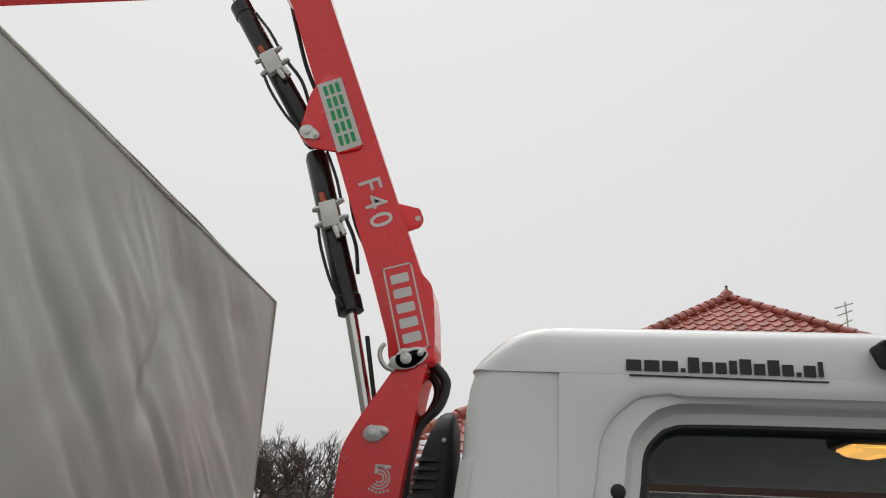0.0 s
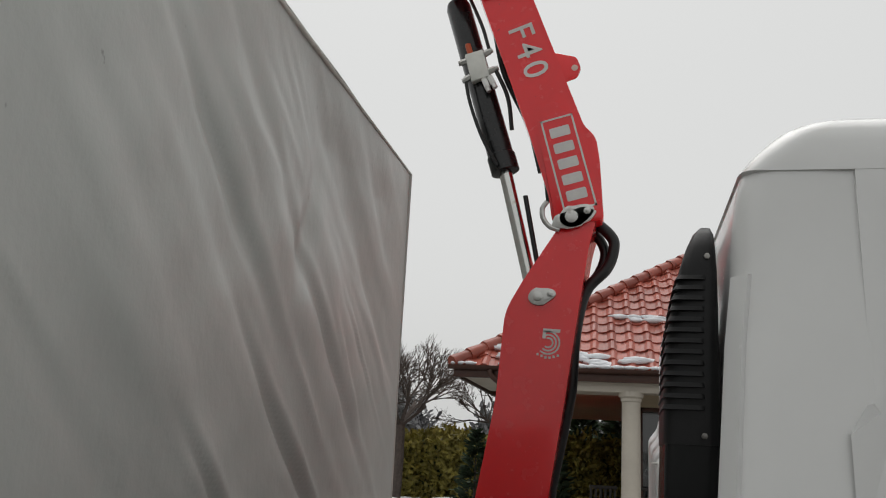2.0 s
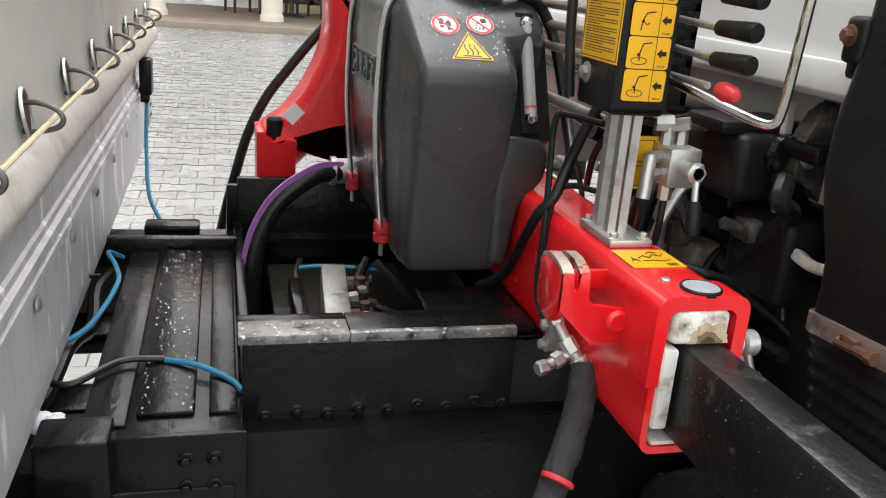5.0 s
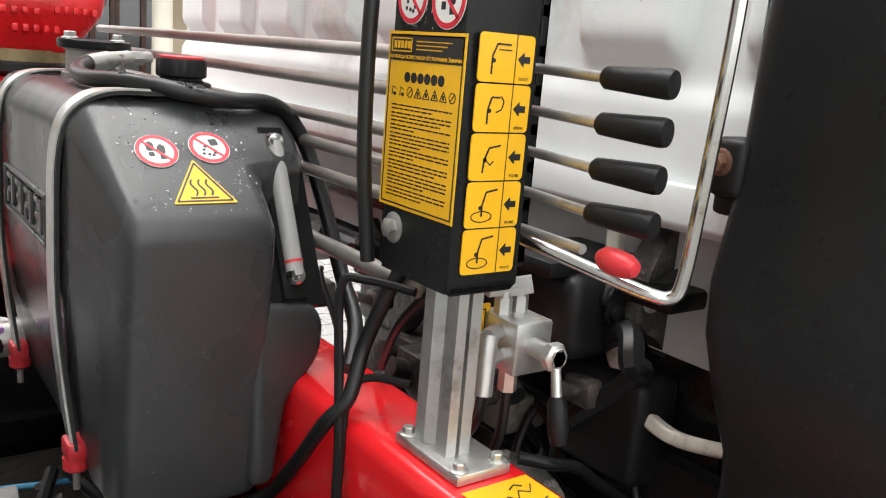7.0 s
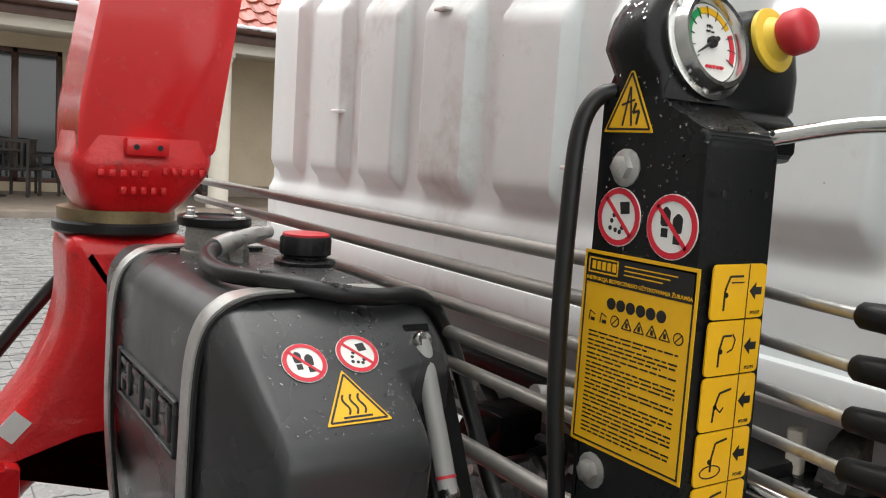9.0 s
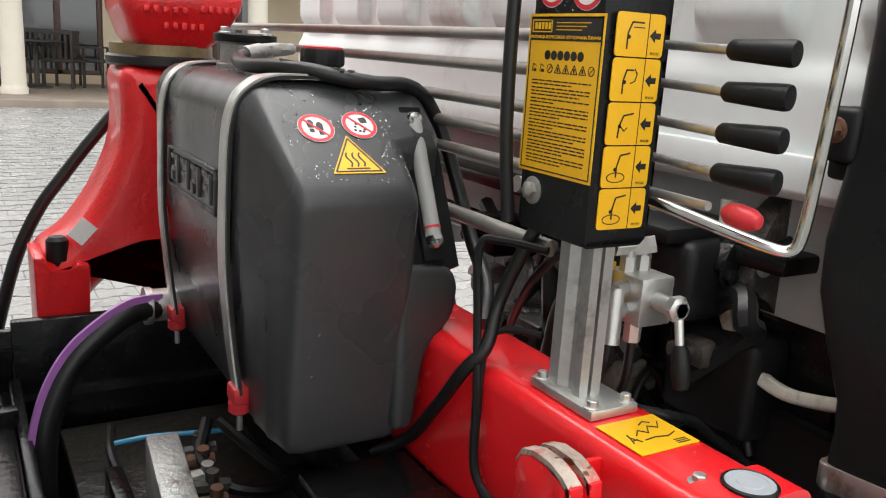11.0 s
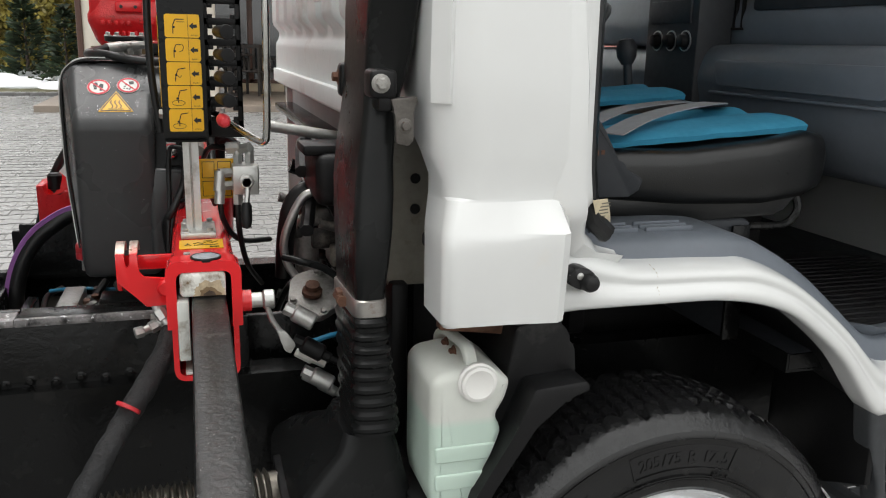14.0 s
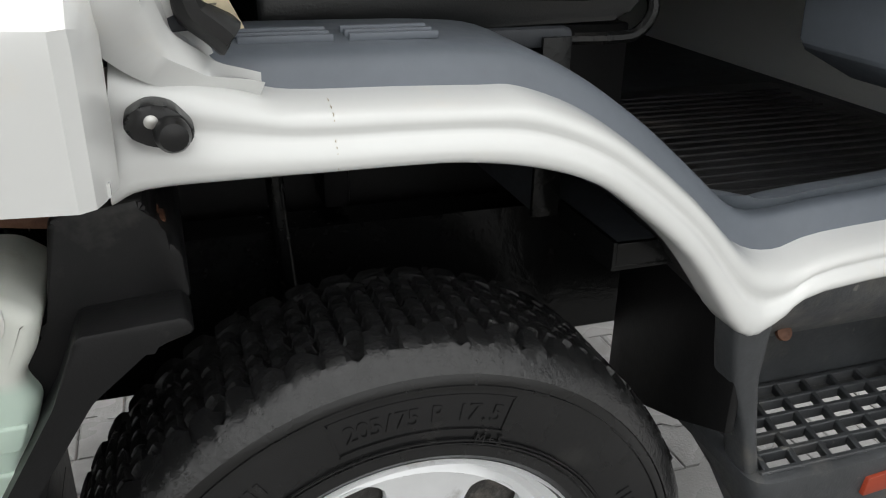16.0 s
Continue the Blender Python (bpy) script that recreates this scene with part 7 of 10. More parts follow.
thicken(bm, -0.010)
part("roof", bm, WHITE, cab, "rounded white roof", 60)
# two dark bars in place of the web address, underlined
bm = bm_new()
F = Face((0.0, 0.0535, 2.117), (1, 0, -0.012), (0.02, 0.045, 1))
x = -0.15
for w, hgt in ((0.030, 0.018), (0.030, 0.018), (0.030, 0.018), (0.012, 0.006), (0.023, 0.025), (0.022, 0.018), (0.022, 0.018), (0.017, 0.022), (0.023, 0.025), (0.022, 0.018), (0.023, 0.025), (0.022, 0.018), (0.012, 0.006), (0.023, 0.018), (0.012, 0.025)):
    F.rect(bm, x, -0.012, x + w - 0.005, -0.012 + hgt, -0.002, 0.0022)
    x += w
F.rect(bm, -0.145, -0.0215, 0.175, -0.0195, -0.002, 0.0022)
part("door_header_print", bm, BLACKINK, cab, "black printed bars above the door")
# rear wall with pressed ribs
RX = -0.478


def rear(u, v):
    y, z = 0.345 + 1.615 * u, 1.228 + 0.687 * v
    top = 1.665 + 0.12 * (y - 0.75)
    rib = 0.5 + 0.5 * math.cos((y - 0.075) / 0.222 * 2 * math.pi)
    rib = min(1, max(0, (rib - 0.20) / 0.16))
    vert = min(1, max(0, (top - z) / 0.035)) * min(1, max(0, (z - 1.385 + 0.0) / 0.03))
    band = 0.012 * min(1, max(0, (1.372 - z) / 0.02))
    return V(RX + 0.006 - 0.026 * rib * vert - band + 0.30 * max(0, z - 1.8), y, z)


bm = bm_new()
grid(bm, rear, 260, 60)
thicken(bm, 0.006)
part("rear_wall", bm, WHITE_REAR, cab, "white rear cab wall with pressed upright ribs", 50)
for y, z in ((1.19, 1.69), (1.56, 1.53), (0.62, 1.56), (0.85, 1.45)):
    bm = bm_new()
    box(bm, (RX - 0.030, y - 0.018, z - 0.003), (RX - 0.014, y + 0.018, z + 0.003), 0.002)
    part("wall_clip", bm, WHITEINK, cab)
bm = bm_new()
prism(bm, [(RX + 0.022, 1.895), (RX + 0.045, 1.895), (RX + 0.075, 2.07), (RX + 0.060, 2.07), (RX + 0.030, 1.96)], 'y', 0.36, 1.80, 0.003)
part("rear_upper_wall", bm, WHITE_REAR, cab)
bm = bm_new()
wf = rounded([(0.78, 1.845), (1.62, 1.845), (1.62, 2.05), (0.78, 2.05)], 0.05, 4)
prism(bm, wf, "x", RX + 0.010, RX + 0.022, 0.003)
rw = part("rear_window", bm, RUBBER, cab, "rear window in a black rubber frame")
bm = bm_new()
prism(bm, rounded([(0.81, 1.87), (1.59, 1.87), (1.59, 2.03), (0.81, 2.03)], 0.04, 4), "x", RX + 0.0075, RX + 0.011)
part("pane", bm, GLASSDARK, rw)
bm = bm_new()
prism(bm, [(RX - 0.022, 1.272), (RX + 0.03, 1.272), (RX + 0.03, 1.226), (RX - 0.005, 1.221), (RX - 0.022, 1.232)], "y", 0.345, 1.9, 0.003)
part("rear_sill", bm, WHITE_REAR, cab, "dusty white lower edge of the rear wall")
# white wheel arch lip and sill with two pressed ridges
U = [(-0.262, 1.085), (-0.225, 1.066), (-0.158, 1.043), (-0.119, 1.033), (-0.02, 1.030), (0.06, 1.027), (0.102, 1.024), (0.165, 1.0), (0.229, 0.96), (0.305, 0.899), (0.384, 0.827), (0.446, 0.808), (0.516, 0.822), (0.72, 0.832), (0.79, 0.84)]
L = [(-0.275, 0.960), (-0.245, 0.972), (-0.16, 0.974), (-0.10, 0.974), (-0.02, 0.974), (0.03, 0.972), (0.092, 0.963), (0.15, 0.946), (0.20, 0.918), (0.29, 0.842), (0.372, 0.738), (0.412, 0.742), (0.475, 0.777), (0.74, 0.792), (0.80, 0.793)]
T = [(-0.25, 1.09), (-0.205, 1.072), (-0.158, 1.062), (-0.119, 1.061), (-0.02, 1.060), (0.059, 1.058), (0.124, 1.05), (0.19, 1.019), (0.259, 0.973), (0.329, 0.915), (0.399, 0.857), (0.45, 0.846), (0.516, 0.852), (0.72, 0.866), (0.79, 0.90)]


def smooth2(pts, n=4):
    return [(p.x, p.z) for p in curve_pts([(a, 0, b) for a, b in pts], n)]


Us, Ls, Ts = smooth2(U), smooth2(L), smooth2(T)
bm = bm_new()
rows = []
for (ux, uz), (lx, lz) in zip(Us, Ls):
    row = []
    for s, y in ((0, 0.118), (0.03, 0.096), (0.07, 0.080), (0.13, 0.068), (0.21, 0.0585), (0.29, 0.0555), (0.37, 0.0555), (0.44, 0.057), (0.51, 0.0565), (0.58, 0.0535), (0.65, 0.049), (0.72, 0.046), (0.80, 0.045), (0.88, 0.045), (0.94, 0.0465), (0.98, 0.051), (1.0, 0.058), (0.995, 0.10)):
        row.append((ux + (lx - ux) * s, y, uz + (lz - uz) * s))
    rows.append(row)
loft(bm, rows, False, False)
thicken(bm, -0.002)
part("wheel_arch_lip", bm, WHITE, cab, "white pressed wheel arch lip and door sill", 75)
bm = bm_new()
for s0, s1, ya in ((0.05, 0.10, 0.078), (0.10, 0.17, 0.066), (0.17, 0.25, 0.0575), (0.25, 0.40, 0.055), (0.40, 0.54, 0.056), (0.54, 0.62, 0.052), (0.62, 0.70, 0.0475), (0.70, 0.95, 0.0448)):
    box(bm, (-0.0894, ya - 0.0008, 1.033 - 0.059 * s1), (-0.0888, ya + 0.008, 1.033 - 0.059 * s0), 0.0)
part("panel_seam", bm, mat("brown_sealed_seam", (0.42, 0.36, 0.26), 0.5), cab)
bm = bm_new()
rows = []
for (ux, uz), (tx, tz) in zip(Us, Ts):
    yb = 0.30 if tx < 0.2 else max(0.162, 0.30 - 0.8 * (tx - 0.2))
    rows.append([(ux, 0.106, uz - 0.004), (ux + (tx - ux) * 0.4, 0.112, uz + (tz - uz) * 0.45), (ux + (tx - ux) * 0.8, 0.121, uz + (tz - uz) * 0.85), (tx, 0.132, tz), (tx, 0.155, tz + 0.003), (tx, yb - 0.01, tz + 0.004), (tx, yb, tz - 0.006)])
loft(bm, rows, False, False)
thicken(bm, -0.008)
tg = part("sill_trim", bm, TRIM, cab, "blue grey plastic trim over the wheel arch", 50)
bm = bm_new()
for g in range(2):
    for k in range(3):
        for q in range(1):
            box(bm, (-0.155 + 0.105 * g, 0.165 + 0.022 * k, 1.0625), (-0.065 + 0.105 * g, 0.172 + 0.022 * k, 1.0705), 0.0015)
part("moulded_rib", bm, TRIM, tg)
# rubber buffer
bm = bm_new()
prism(bm, rounded([(-0.262, 1.026), (-0.245, 1.036), (-0.225, 1.032), (-0.208, 1.012), (-0.218, 0.998), (-0.245, 1.002), (-0.262, 1.012)], 0.008, 3), "y", 0.014, 0.05, 0.004)
lathe(bm, (-0.228, 0.016, 1.012), (0.1, -1, 0), [(0.014, 0), (0.014, 0.01), (0.011, 0.016), (0.004, 0.018)], 18)
bmesh.ops.translate(bm, verts=bm.verts, vec=(0.006, 0.013, 0.012))
bf = part("door_buffer", bm, RUBBER, cab, "black rubber door buffer with a screw")
bm = bm_new()
lathe(bm, (-0.236, 0.026, 1.034), (0, -1, 0), [(0.0055, 0), (0.0055, 0.001), (0.003, 0.0025)], 12)
part("screw", bm, ZINC, bf)
# inner jamb trim, belt tag
bm = bm_new()
loft(bm, [[(a, b, z) for a, b in ((-0.216, 0.085), (-0.185, 0.10), (-0.170, 0.16), (-0.17, 0.25))] for z in (1.09, 1.3, 1.6, 1.95)], False, False)
thicken(bm, -0.01)
part("pillar_trim", bm, TRIM_DARK, cab)
bm = bm_new()
grid(bm, lambda u, v: V(-0.210 + 0.030 * u + 0.026 * (1 - v), 0.055 + 0.012 * u + 0.032 * (1 - v) - 0.004 * math.sin(3 * v), 1.090 + 0.052 * v), 4, 6)
thicken(bm, 0.001)
tgl = part("paper_tag", bm, PAPER, cab, "cream paper label with small print")
bm = bm_new()
F = Face((-0.184, 0.0715, 1.116), (0.93, 0.37, 0), (-0.45, -0.55, 0.9))
for k in range(7):
    F.rect(bm, -0.011, 0.02 - 0.006 * k, 0.008 + 0.004 * (k % 2), 0.022 - 0.006 * k, 0.0, 0.0006)
part("small_print", bm, mat("grey_print", (0.2, 0.18, 0.14), 0.6), tgl)
# floor, mat, inner shells
bm = bm_new()
box(bm, (0.262, 0.155, 0.795), (1.05, 1.88, 0.822), 0.006)
part("cab_floor", bm, TRIM_DARK, cab)
bm = bm_new()
box(bm, (-0.40, 0.30, 1.02), (0.25, 1.88, 1.045), 0.006)
part("seat_platform", bm, TRIM_DARK, cab)
bm = bm_new()
box(bm, (0.22, 0.30, 0.80), (0.262, 1.88, 1.045), 0.012)
part("platform_riser", bm, TRIM_DARK, cab)
# added black covers under the floor and over the riser's end, darkening the arch
bm = bm_new()
box(bm, (0.254, 0.147, 0.786), (0.50, 0.90, 0.7925), 0.001)
box(bm, (0.254, 0.147, 0.792), (0.2600, 0.297, 0.823), 0.001)
box(bm, (0.2595, 0.147, 0.792), (0.40, 0.1530, 0.821), 0.001)
part("floor_pan", bm, CHASSIS, cab)
bm = bm_new()
box(bm, (0.214, 0.290, 0.803), (0.252, 0.2975, 1.035), 0.001)
part("riser_cover", bm, CHASSIS, cab)
MATM = mat("black_rubber_mat", (0.016, 0.016, 0.017), 0.45, var=0.2, scale=12, bump=0.3, bscale=200, dirt=((0.05, 0.046, 0.042), 8, 0.2))
bm = bm_new()
prism(bm, rounded([(0.37, 0.30), (0.41, 0.165), (0.71, 0.158), (0.98, 0.38), (0.98, 0.78), (0.37, 0.78)], 0.03, 3), "z", 0.8225, 0.834, 0.003)
mt2 = solo("floor_mat", bm, MATM, "ribbed black rubber mat on the cab floor", "floor mat")
for k in range(18):
    bm = bm_new()
    y = 0.20 + 0.03 * k
    box(bm, (0.42, y, 0.833), (0.70 + min(0.24, y - 0.19), y + 0.010, 0.8375), 0.002)
    part("rib", bm, MATM, mt2)
bm = bm_new()
grid(bm, lambda u, v: V(-0.33 + 1.34 * u, 0.10 + 1.78 * v, 2.125 - 0.03 * (2 * v - 1) ** 4), 8, 8)
thicken(bm, 0.008)
part("roof_lining", bm, LINING, cab, "pale grey woven roof lining")
bm = bm_new()
box(bm, (-0.44, 0.37, 1.07), (-0.42, 1.88, 2.05), 0.004)
part("rear_lining", bm, LINING, cab)
for lo, hi in (((-0.46, 1.89, 0.80), (1.05, 1.915, 1.36)), ((-0.46, 1.89, 1.36), (-0.02, 1.915, 2.06)), ((0.88, 1.89, 1.36), (1.05, 1.915, 2.06)), ((-0.02, 1.89, 1.98), (0.88, 1.915, 2.06))):
    bm = bm_new()
    box(bm, lo, hi, 0.004)
    part("far_side_panel", bm, WHITE, cab)
bm = bm_new()
box(bm, (-0.02, 1.897, 1.36), (0.88, 1.903, 1.98), 0.001)
fw = part("far_window", bm, GLASS, cab, "far side window glass")
fw.visible_shadow = False
bm = bm_new()
grid(bm, lambda u, v: V(1.13 - 0.10 * v, 0.10 + 1.78 * u, 1.36 + 0.70 * v), 4, 4)
thicken(bm, 0.005)
ws = part("windscreen", bm, GLASS, cab, "windscreen glass")
ws.visible_shadow = False
bm = bm_new()
box(bm, (1.05, 0.06, 0.55), (1.18, 1.90, 1.36), 0.03, 3)
part("front_panel", bm, WHITE, cab)
# hinge pillar
bm = bm_new()
loft(bm, [[(a, b, z) for a, b in rounded([(x, y), (x + 0.11, y), (x + 0.13, y + 0.03), (x + 0.13, y + 0.16), (x, y + 0.14)], 0.014, 3)] for z, x, y in ((0.772, 0.775, 0.035), (0.80, 0.77, 0.03), (1.0, 0.772, 0.028), (1.3, 0.785, 0.03), (1.6, 0.82, 0.04), (1.95, 0.875, 0.055), (2.02, 0.885, 0.06))])
hp = part("hinge_pillar", bm, WHITE, cab, "white hinge pillar with bolts and a check strap")
bm = bm_new()
for x, z in ((0.80, 1.19), (0.845, 1.21), (0.84, 0.985), (0.86, 0.90), (0.825, 0.95)):
    lathe(bm, (x, 0.028, z), (0, -1, 0), [(0.014, 0), (0.014, 0.003), (0.008, 0.006)], 14)
for z in (0.93, 1.0):
    box(bm, (0.845, 0.012, z - 0.018), (0.885, 0.032, z + 0.018), 0.004)
part("hinge", bm, WHITE, hp)
bm = bm_new()
cyl(bm, (0.80, 0.03, 1.115), (0.90, -0.02, 1.11), 0.004, seg=8)
box(bm, (0.788, 0.02, 1.10), (0.812, 0.034, 1.135), 0.003)
part("check_strap", bm, ZINC, hp)
# open door
door = thing("cab_door", (0.90, 0.0, 0.8), "open white cab door with a blue grey inner panel", "door")
H = Matrix.Translation((0.895, -0.01, 0)) @ pose(0, 0, 0, 0, 0, -62)
dp = rounded([(0.0, 0.80), (0.95, 0.80), (0.98, 0.95), (0.98, 1.42), (0.93, 1.95), (0.30, 2.0), (0.05, 1.5), (0.0, 1.3)], 0.05, 4)
bm = bm_new()
prism(bm, dp, "y", -0.03, -0.005, 0.008)
bmesh.ops.transform(bm, matrix=H, verts=bm.verts)
part("door_skin", bm, WHITE, door)
bm = bm_new()
prism(bm, rounded([(0.05, 0.88), (0.90, 0.88), (0.93, 1.0), (0.93, 1.38), (0.08, 1.38), (0.04, 1.2)], 0.05, 4), "y", -0.065, -0.028, 0.012, 3)
bmesh.ops.transform(bm, matrix=H, verts=bm.verts)
part("inner_panel", bm, TRIM, door, "blue grey inner door panel")
bm = bm_new()
prism(bm, rounded([(0.01, 0.86), (0.06, 0.86), (0.10, 0.70), (0.06, 0.62), (0.0, 0.56), (-0.02, 0.66)], 0.015, 3), "y", -0.05, -0.03, 0.006)
bmesh.ops.transform(bm, matrix=H, verts=bm.verts)
part("splash_flap", bm, PLASTIC_DULL, door, "black flap under the door")
# step
step = thing("cab_step", (0.62, 0.14, 0.40), "dark grey plastic cab step with a grating and an orange reflector", "step")
SIN = rounded([(0.452, 0.050), (0.866, 0.050), (0.866, 0.218), (0.452, 0.218)], 0.012, 4)
rings = [[(a, b, z) for a, b in rounded([(x0, y0), (x1, y0), (x1, 0.30), (x0, 0.30)], 0.03, 4)] for z, x0, x1, y0 in ((0.395, 0.475, 0.865, 0.060), (0.405, 0.462, 0.878, 0.040), (0.420, 0.455, 0.885, 0.034), (0.494, 0.432, 0.90, 0.030), (0.512, 0.430, 0.90, 0.034), (0.517, 0.438, 0.892, 0.044))]
rings += [[(a, b, z) for a, b in SIN] for z in (0.516, 0.395)]
bm = bm_new()
loft(bm, rings + [rings[0]], True, False)
for v in bm.verts:
    # the box is open towards the back
    if v.co.y > 0.20 and v.co.z < 0.492:
        v.co.z = 0.492
part("tread_tray", bm, STEPGREY, step)
bm = bm_new()
loft(bm, [[(x, y, z) for y, z in ((0.062, 0.790), (0.066, 0.745), (0.082, 0.715), (0.100, 0.690), (0.175, 0.655), (0.222, 0.60), (0.228, 0.515))] for x in (0.415, 0.55, 0.72, 0.93)], False, False)
thicken(bm, -0.008)
part("riser", bm, STEPGREY, step, "scuffed grey plastic riser")
for x0, x1 in ((0.368, 0.44), (0.880, 0.93)):
    bm = bm_new()
    loft(bm, [[(a, b, z) for a, b in rounded([(x0 + s, 0.055), (x1 + s2, 0.055), (x1 + s2, 0.125 if x0 < 0.5 else 0.26), (x0 + s, 0.105 if x0 < 0.5 else 0.26)], 0.012, 3)] for z, s, s2 in ((0.505, 0.066 if x0 < 0.5 else -0.03, 0.014 if x0 < 0.5 else -0.03), (0.58, 0.048 if x0 < 0.5 else 0, -0.004 if x0 < 0.5 else 0), (0.66, 0.018 if x0 < 0.5 else 0, -0.016 if x0 < 0.5 else 0), (0.735, 0.006, -0.012), (0.785, 0.010, 0.0))])
    part("side_cheek", bm, STEPGREY, step)
# open grating of raised cross bars
bm = bm_new()
for k in range(8):
    x = 0.480 + 0.0505 * k
    box(bm, (x - 0.0045, 0.042, 0.506), (x + 0.0045, 0.228, 0.520), 0.0015, 1, turned((x, 0.135, 0.51), 0, 0, -14))
for k in range(6):
    y = 0.050 + 0.0335 * k
    box(bm, (0.447, y - 0.0042, 0.503), (0.871, y + 0.0042, 0.5205), 0.0015, 1)
part("grating", bm, STEPGREY, step, "grey cross bar tread grating")
bm = bm_new()
prism(bm, [(0.603, 0.462), (0.745, 0.474), (0.748, 0.504), (0.606, 0.490)], "y", 0.024, 0.036, 0.002)
part("reflector", bm, ORANGE, step, "orange side reflector")
for x, y, z in ((0.474, 0.089, 0.700), (0.754, 0.090, 0.703), (0.862, 0.150, 0.660)):
    bm = bm_new()
    lathe(bm, (x, y, z), (0, -1, 0.6), [(0.011, -0.003), (0.011, 0.002), (0.005, 0.004)], 12)
    part("screw", bm, RUST, step)

# seats
def seat(y0, y1, name_group):
    s = thing("passenger_bench_seat", ((0.15), (y0 + y1) / 2, 1.0), "black vinyl truck seat with a bright blue fabric top", "seat", name_group)
    bm = bm_new()
    w = y1 - y0
    rings = []
    for x, zt, zb, ins in ((-0.14, 1.175, 1.10, 0.03), (-0.10, 1.195, 1.09, 0.005), (0.10, 1.192, 1.075, 0.0), (0.28, 1.208, 1.07, 0.0), (0.375, 1.224, 1.08, 0.004), (0.415, 1.217, 1.095, 0.010), (0.435, 1.19, 1.13, 0.026)):
        rings.append([(x, a, b) for a, b in rounded([(y0 + ins, zb), (y1 - ins, zb), (y1 - ins, zt - 0.01), (y0 + ins, zt - 0.01)], 0.032, 4)])
    loft(bm, rings)
    cu = part("cushion", bm, LEATHER, s, "black vinyl cushion side", 60)
    bm = bm_new()
    grid(bm, lambda u, v: V(-0.10 + 0.49 * u, y0 + 0.035 + (w - 0.07) * v, 1.189 + 0.034 * u + 0.018 * math.sin(math.pi * v) ** 0.5 - 0.012 * math.exp(-((v - 0.5) / 0.1) ** 2) + 0.002 * noise.noise(Vector((u * 9, v * 9, y0)))), 24, 24)
    thicken(bm, 0.012)
    part("fabric_top", bm, BLUEFAB, cu, "bright blue woven fabric", 60)
    bm = bm_new()
    prism(bm, rounded([(-0.12, 1.035), (0.33, 1.05), (0.385, 1.11), (-0.12, 1.11)], 0.012, 3), "y", y0 + 0.015, y1 - 0.015, 0.006)
    part("seat_base", bm, LEATHER, s)
    bm = bm_new()
    rings = []
    for z, xf, t in ((1.16, -0.10, 0.10), (1.22, -0.13, 0.14), (1.5, -0.20, 0.13), (1.72, -0.25, 0.10), (1.76, -0.265, 0.06)):
        rings.append([(a, b, z) for a, b in rounded([(xf - t, y0 + 0.01), (xf, y0 + 0.01), (xf, y1 - 0.01), (xf - t, y1 - 0.01)], 0.03, 3)])
    loft(bm, rings)
    br = part("backrest", bm, LEATHER, s, "", 60)
    bm = bm_new()
    grid(bm, lambda u, v: V(-0.085 - 0.07 * u / 0.5 - 0.005, y0 + 0.05 + (w - 0.1) * v, 1.20 + 0.5 * u), 6, 6)
    thicken(bm, 0.01)
    part("fabric_front", bm, BLUEFAB, br)
    return s


seat(0.295, 0.72, "seats in the cab")
seat(0.735, 1.12, "seats in the cab").location.z += 0.03
seat(1.25, 1.75, "seats in the cab")
bm = bm_new()
tube(bm, [(0.37, 0.32, 1.09), (0.372, 0.31, 1.06), (0.355, 0.31, 1.035), (0.32, 0.31, 1.028), (0.2, 0.31, 1.03), (-0.10, 0.32, 1.033)], 0.008, 8)
solo("seat_slide_bar", bm, CHASSIS, "bent black slide bar under the passenger seat", "seat bar")
bm = bm_new()
prism(bm, rounded([(-0.14, 1.10), (-0.02, 1.105), (0.0, 1.135), (-0.05, 1.16), (-0.09, 1.23), (-0.15, 1.30)], 0.012, 3), "y", 0.265, 0.29, 0.005)
hg = solo("seat_hinge_cover", bm, TRIM_DARK, "dark plastic hinge cover at the seat side with an orange mark", "hinge cover")
bm = bm_new()
F = Face((-0.10, 0.2645, 1.185), (1, 0, 0), (0, 0, 1))
for k in range(4):
    F.rect(bm, -0.025 + 0.011 * k, -0.006 + 0.002 * (k % 2), -0.018 + 0.011 * k, 0.004, 0.0, 0.0008)
part("orange_mark", bm, RUST, hg)
# seat belts lying on the seat
bm = bm_new()
sweep(bm, curve_pts([(-0.05, 0.310, 1.212), (0.03, 0.360, 1.232), (0.12, 0.420, 1.243), (0.22, 0.480, 1.25), (0.30, 0.520, 1.253), (0.345, 0.580, 1.247), (0.35, 0.640, 1.24), (0.30, 0.670, 1.232)], 5), [(0.024, 0.0012), (-0.024, 0.0012), (-0.024, -0.0012), (0.024, -0.0012)])
solo("seat_belt", bm, BELT, "grey webbing seat belt lying across the blue seat", "seat belt")
bm = bm_new()
sweep(bm, curve_pts([(-0.06, 0.420, 1.212), (0.05, 0.500, 1.235), (0.16, 0.580, 1.243), (0.28, 0.620, 1.249), (0.34, 0.650, 1.243)], 5), [(0.022, 0.0012), (-0.022, 0.0012), (-0.022, -0.0012), (0.022, -0.0012)])
solo("seat_belt", bm, BELT, "second grey webbing belt folded on the blue seat", "seat belt")
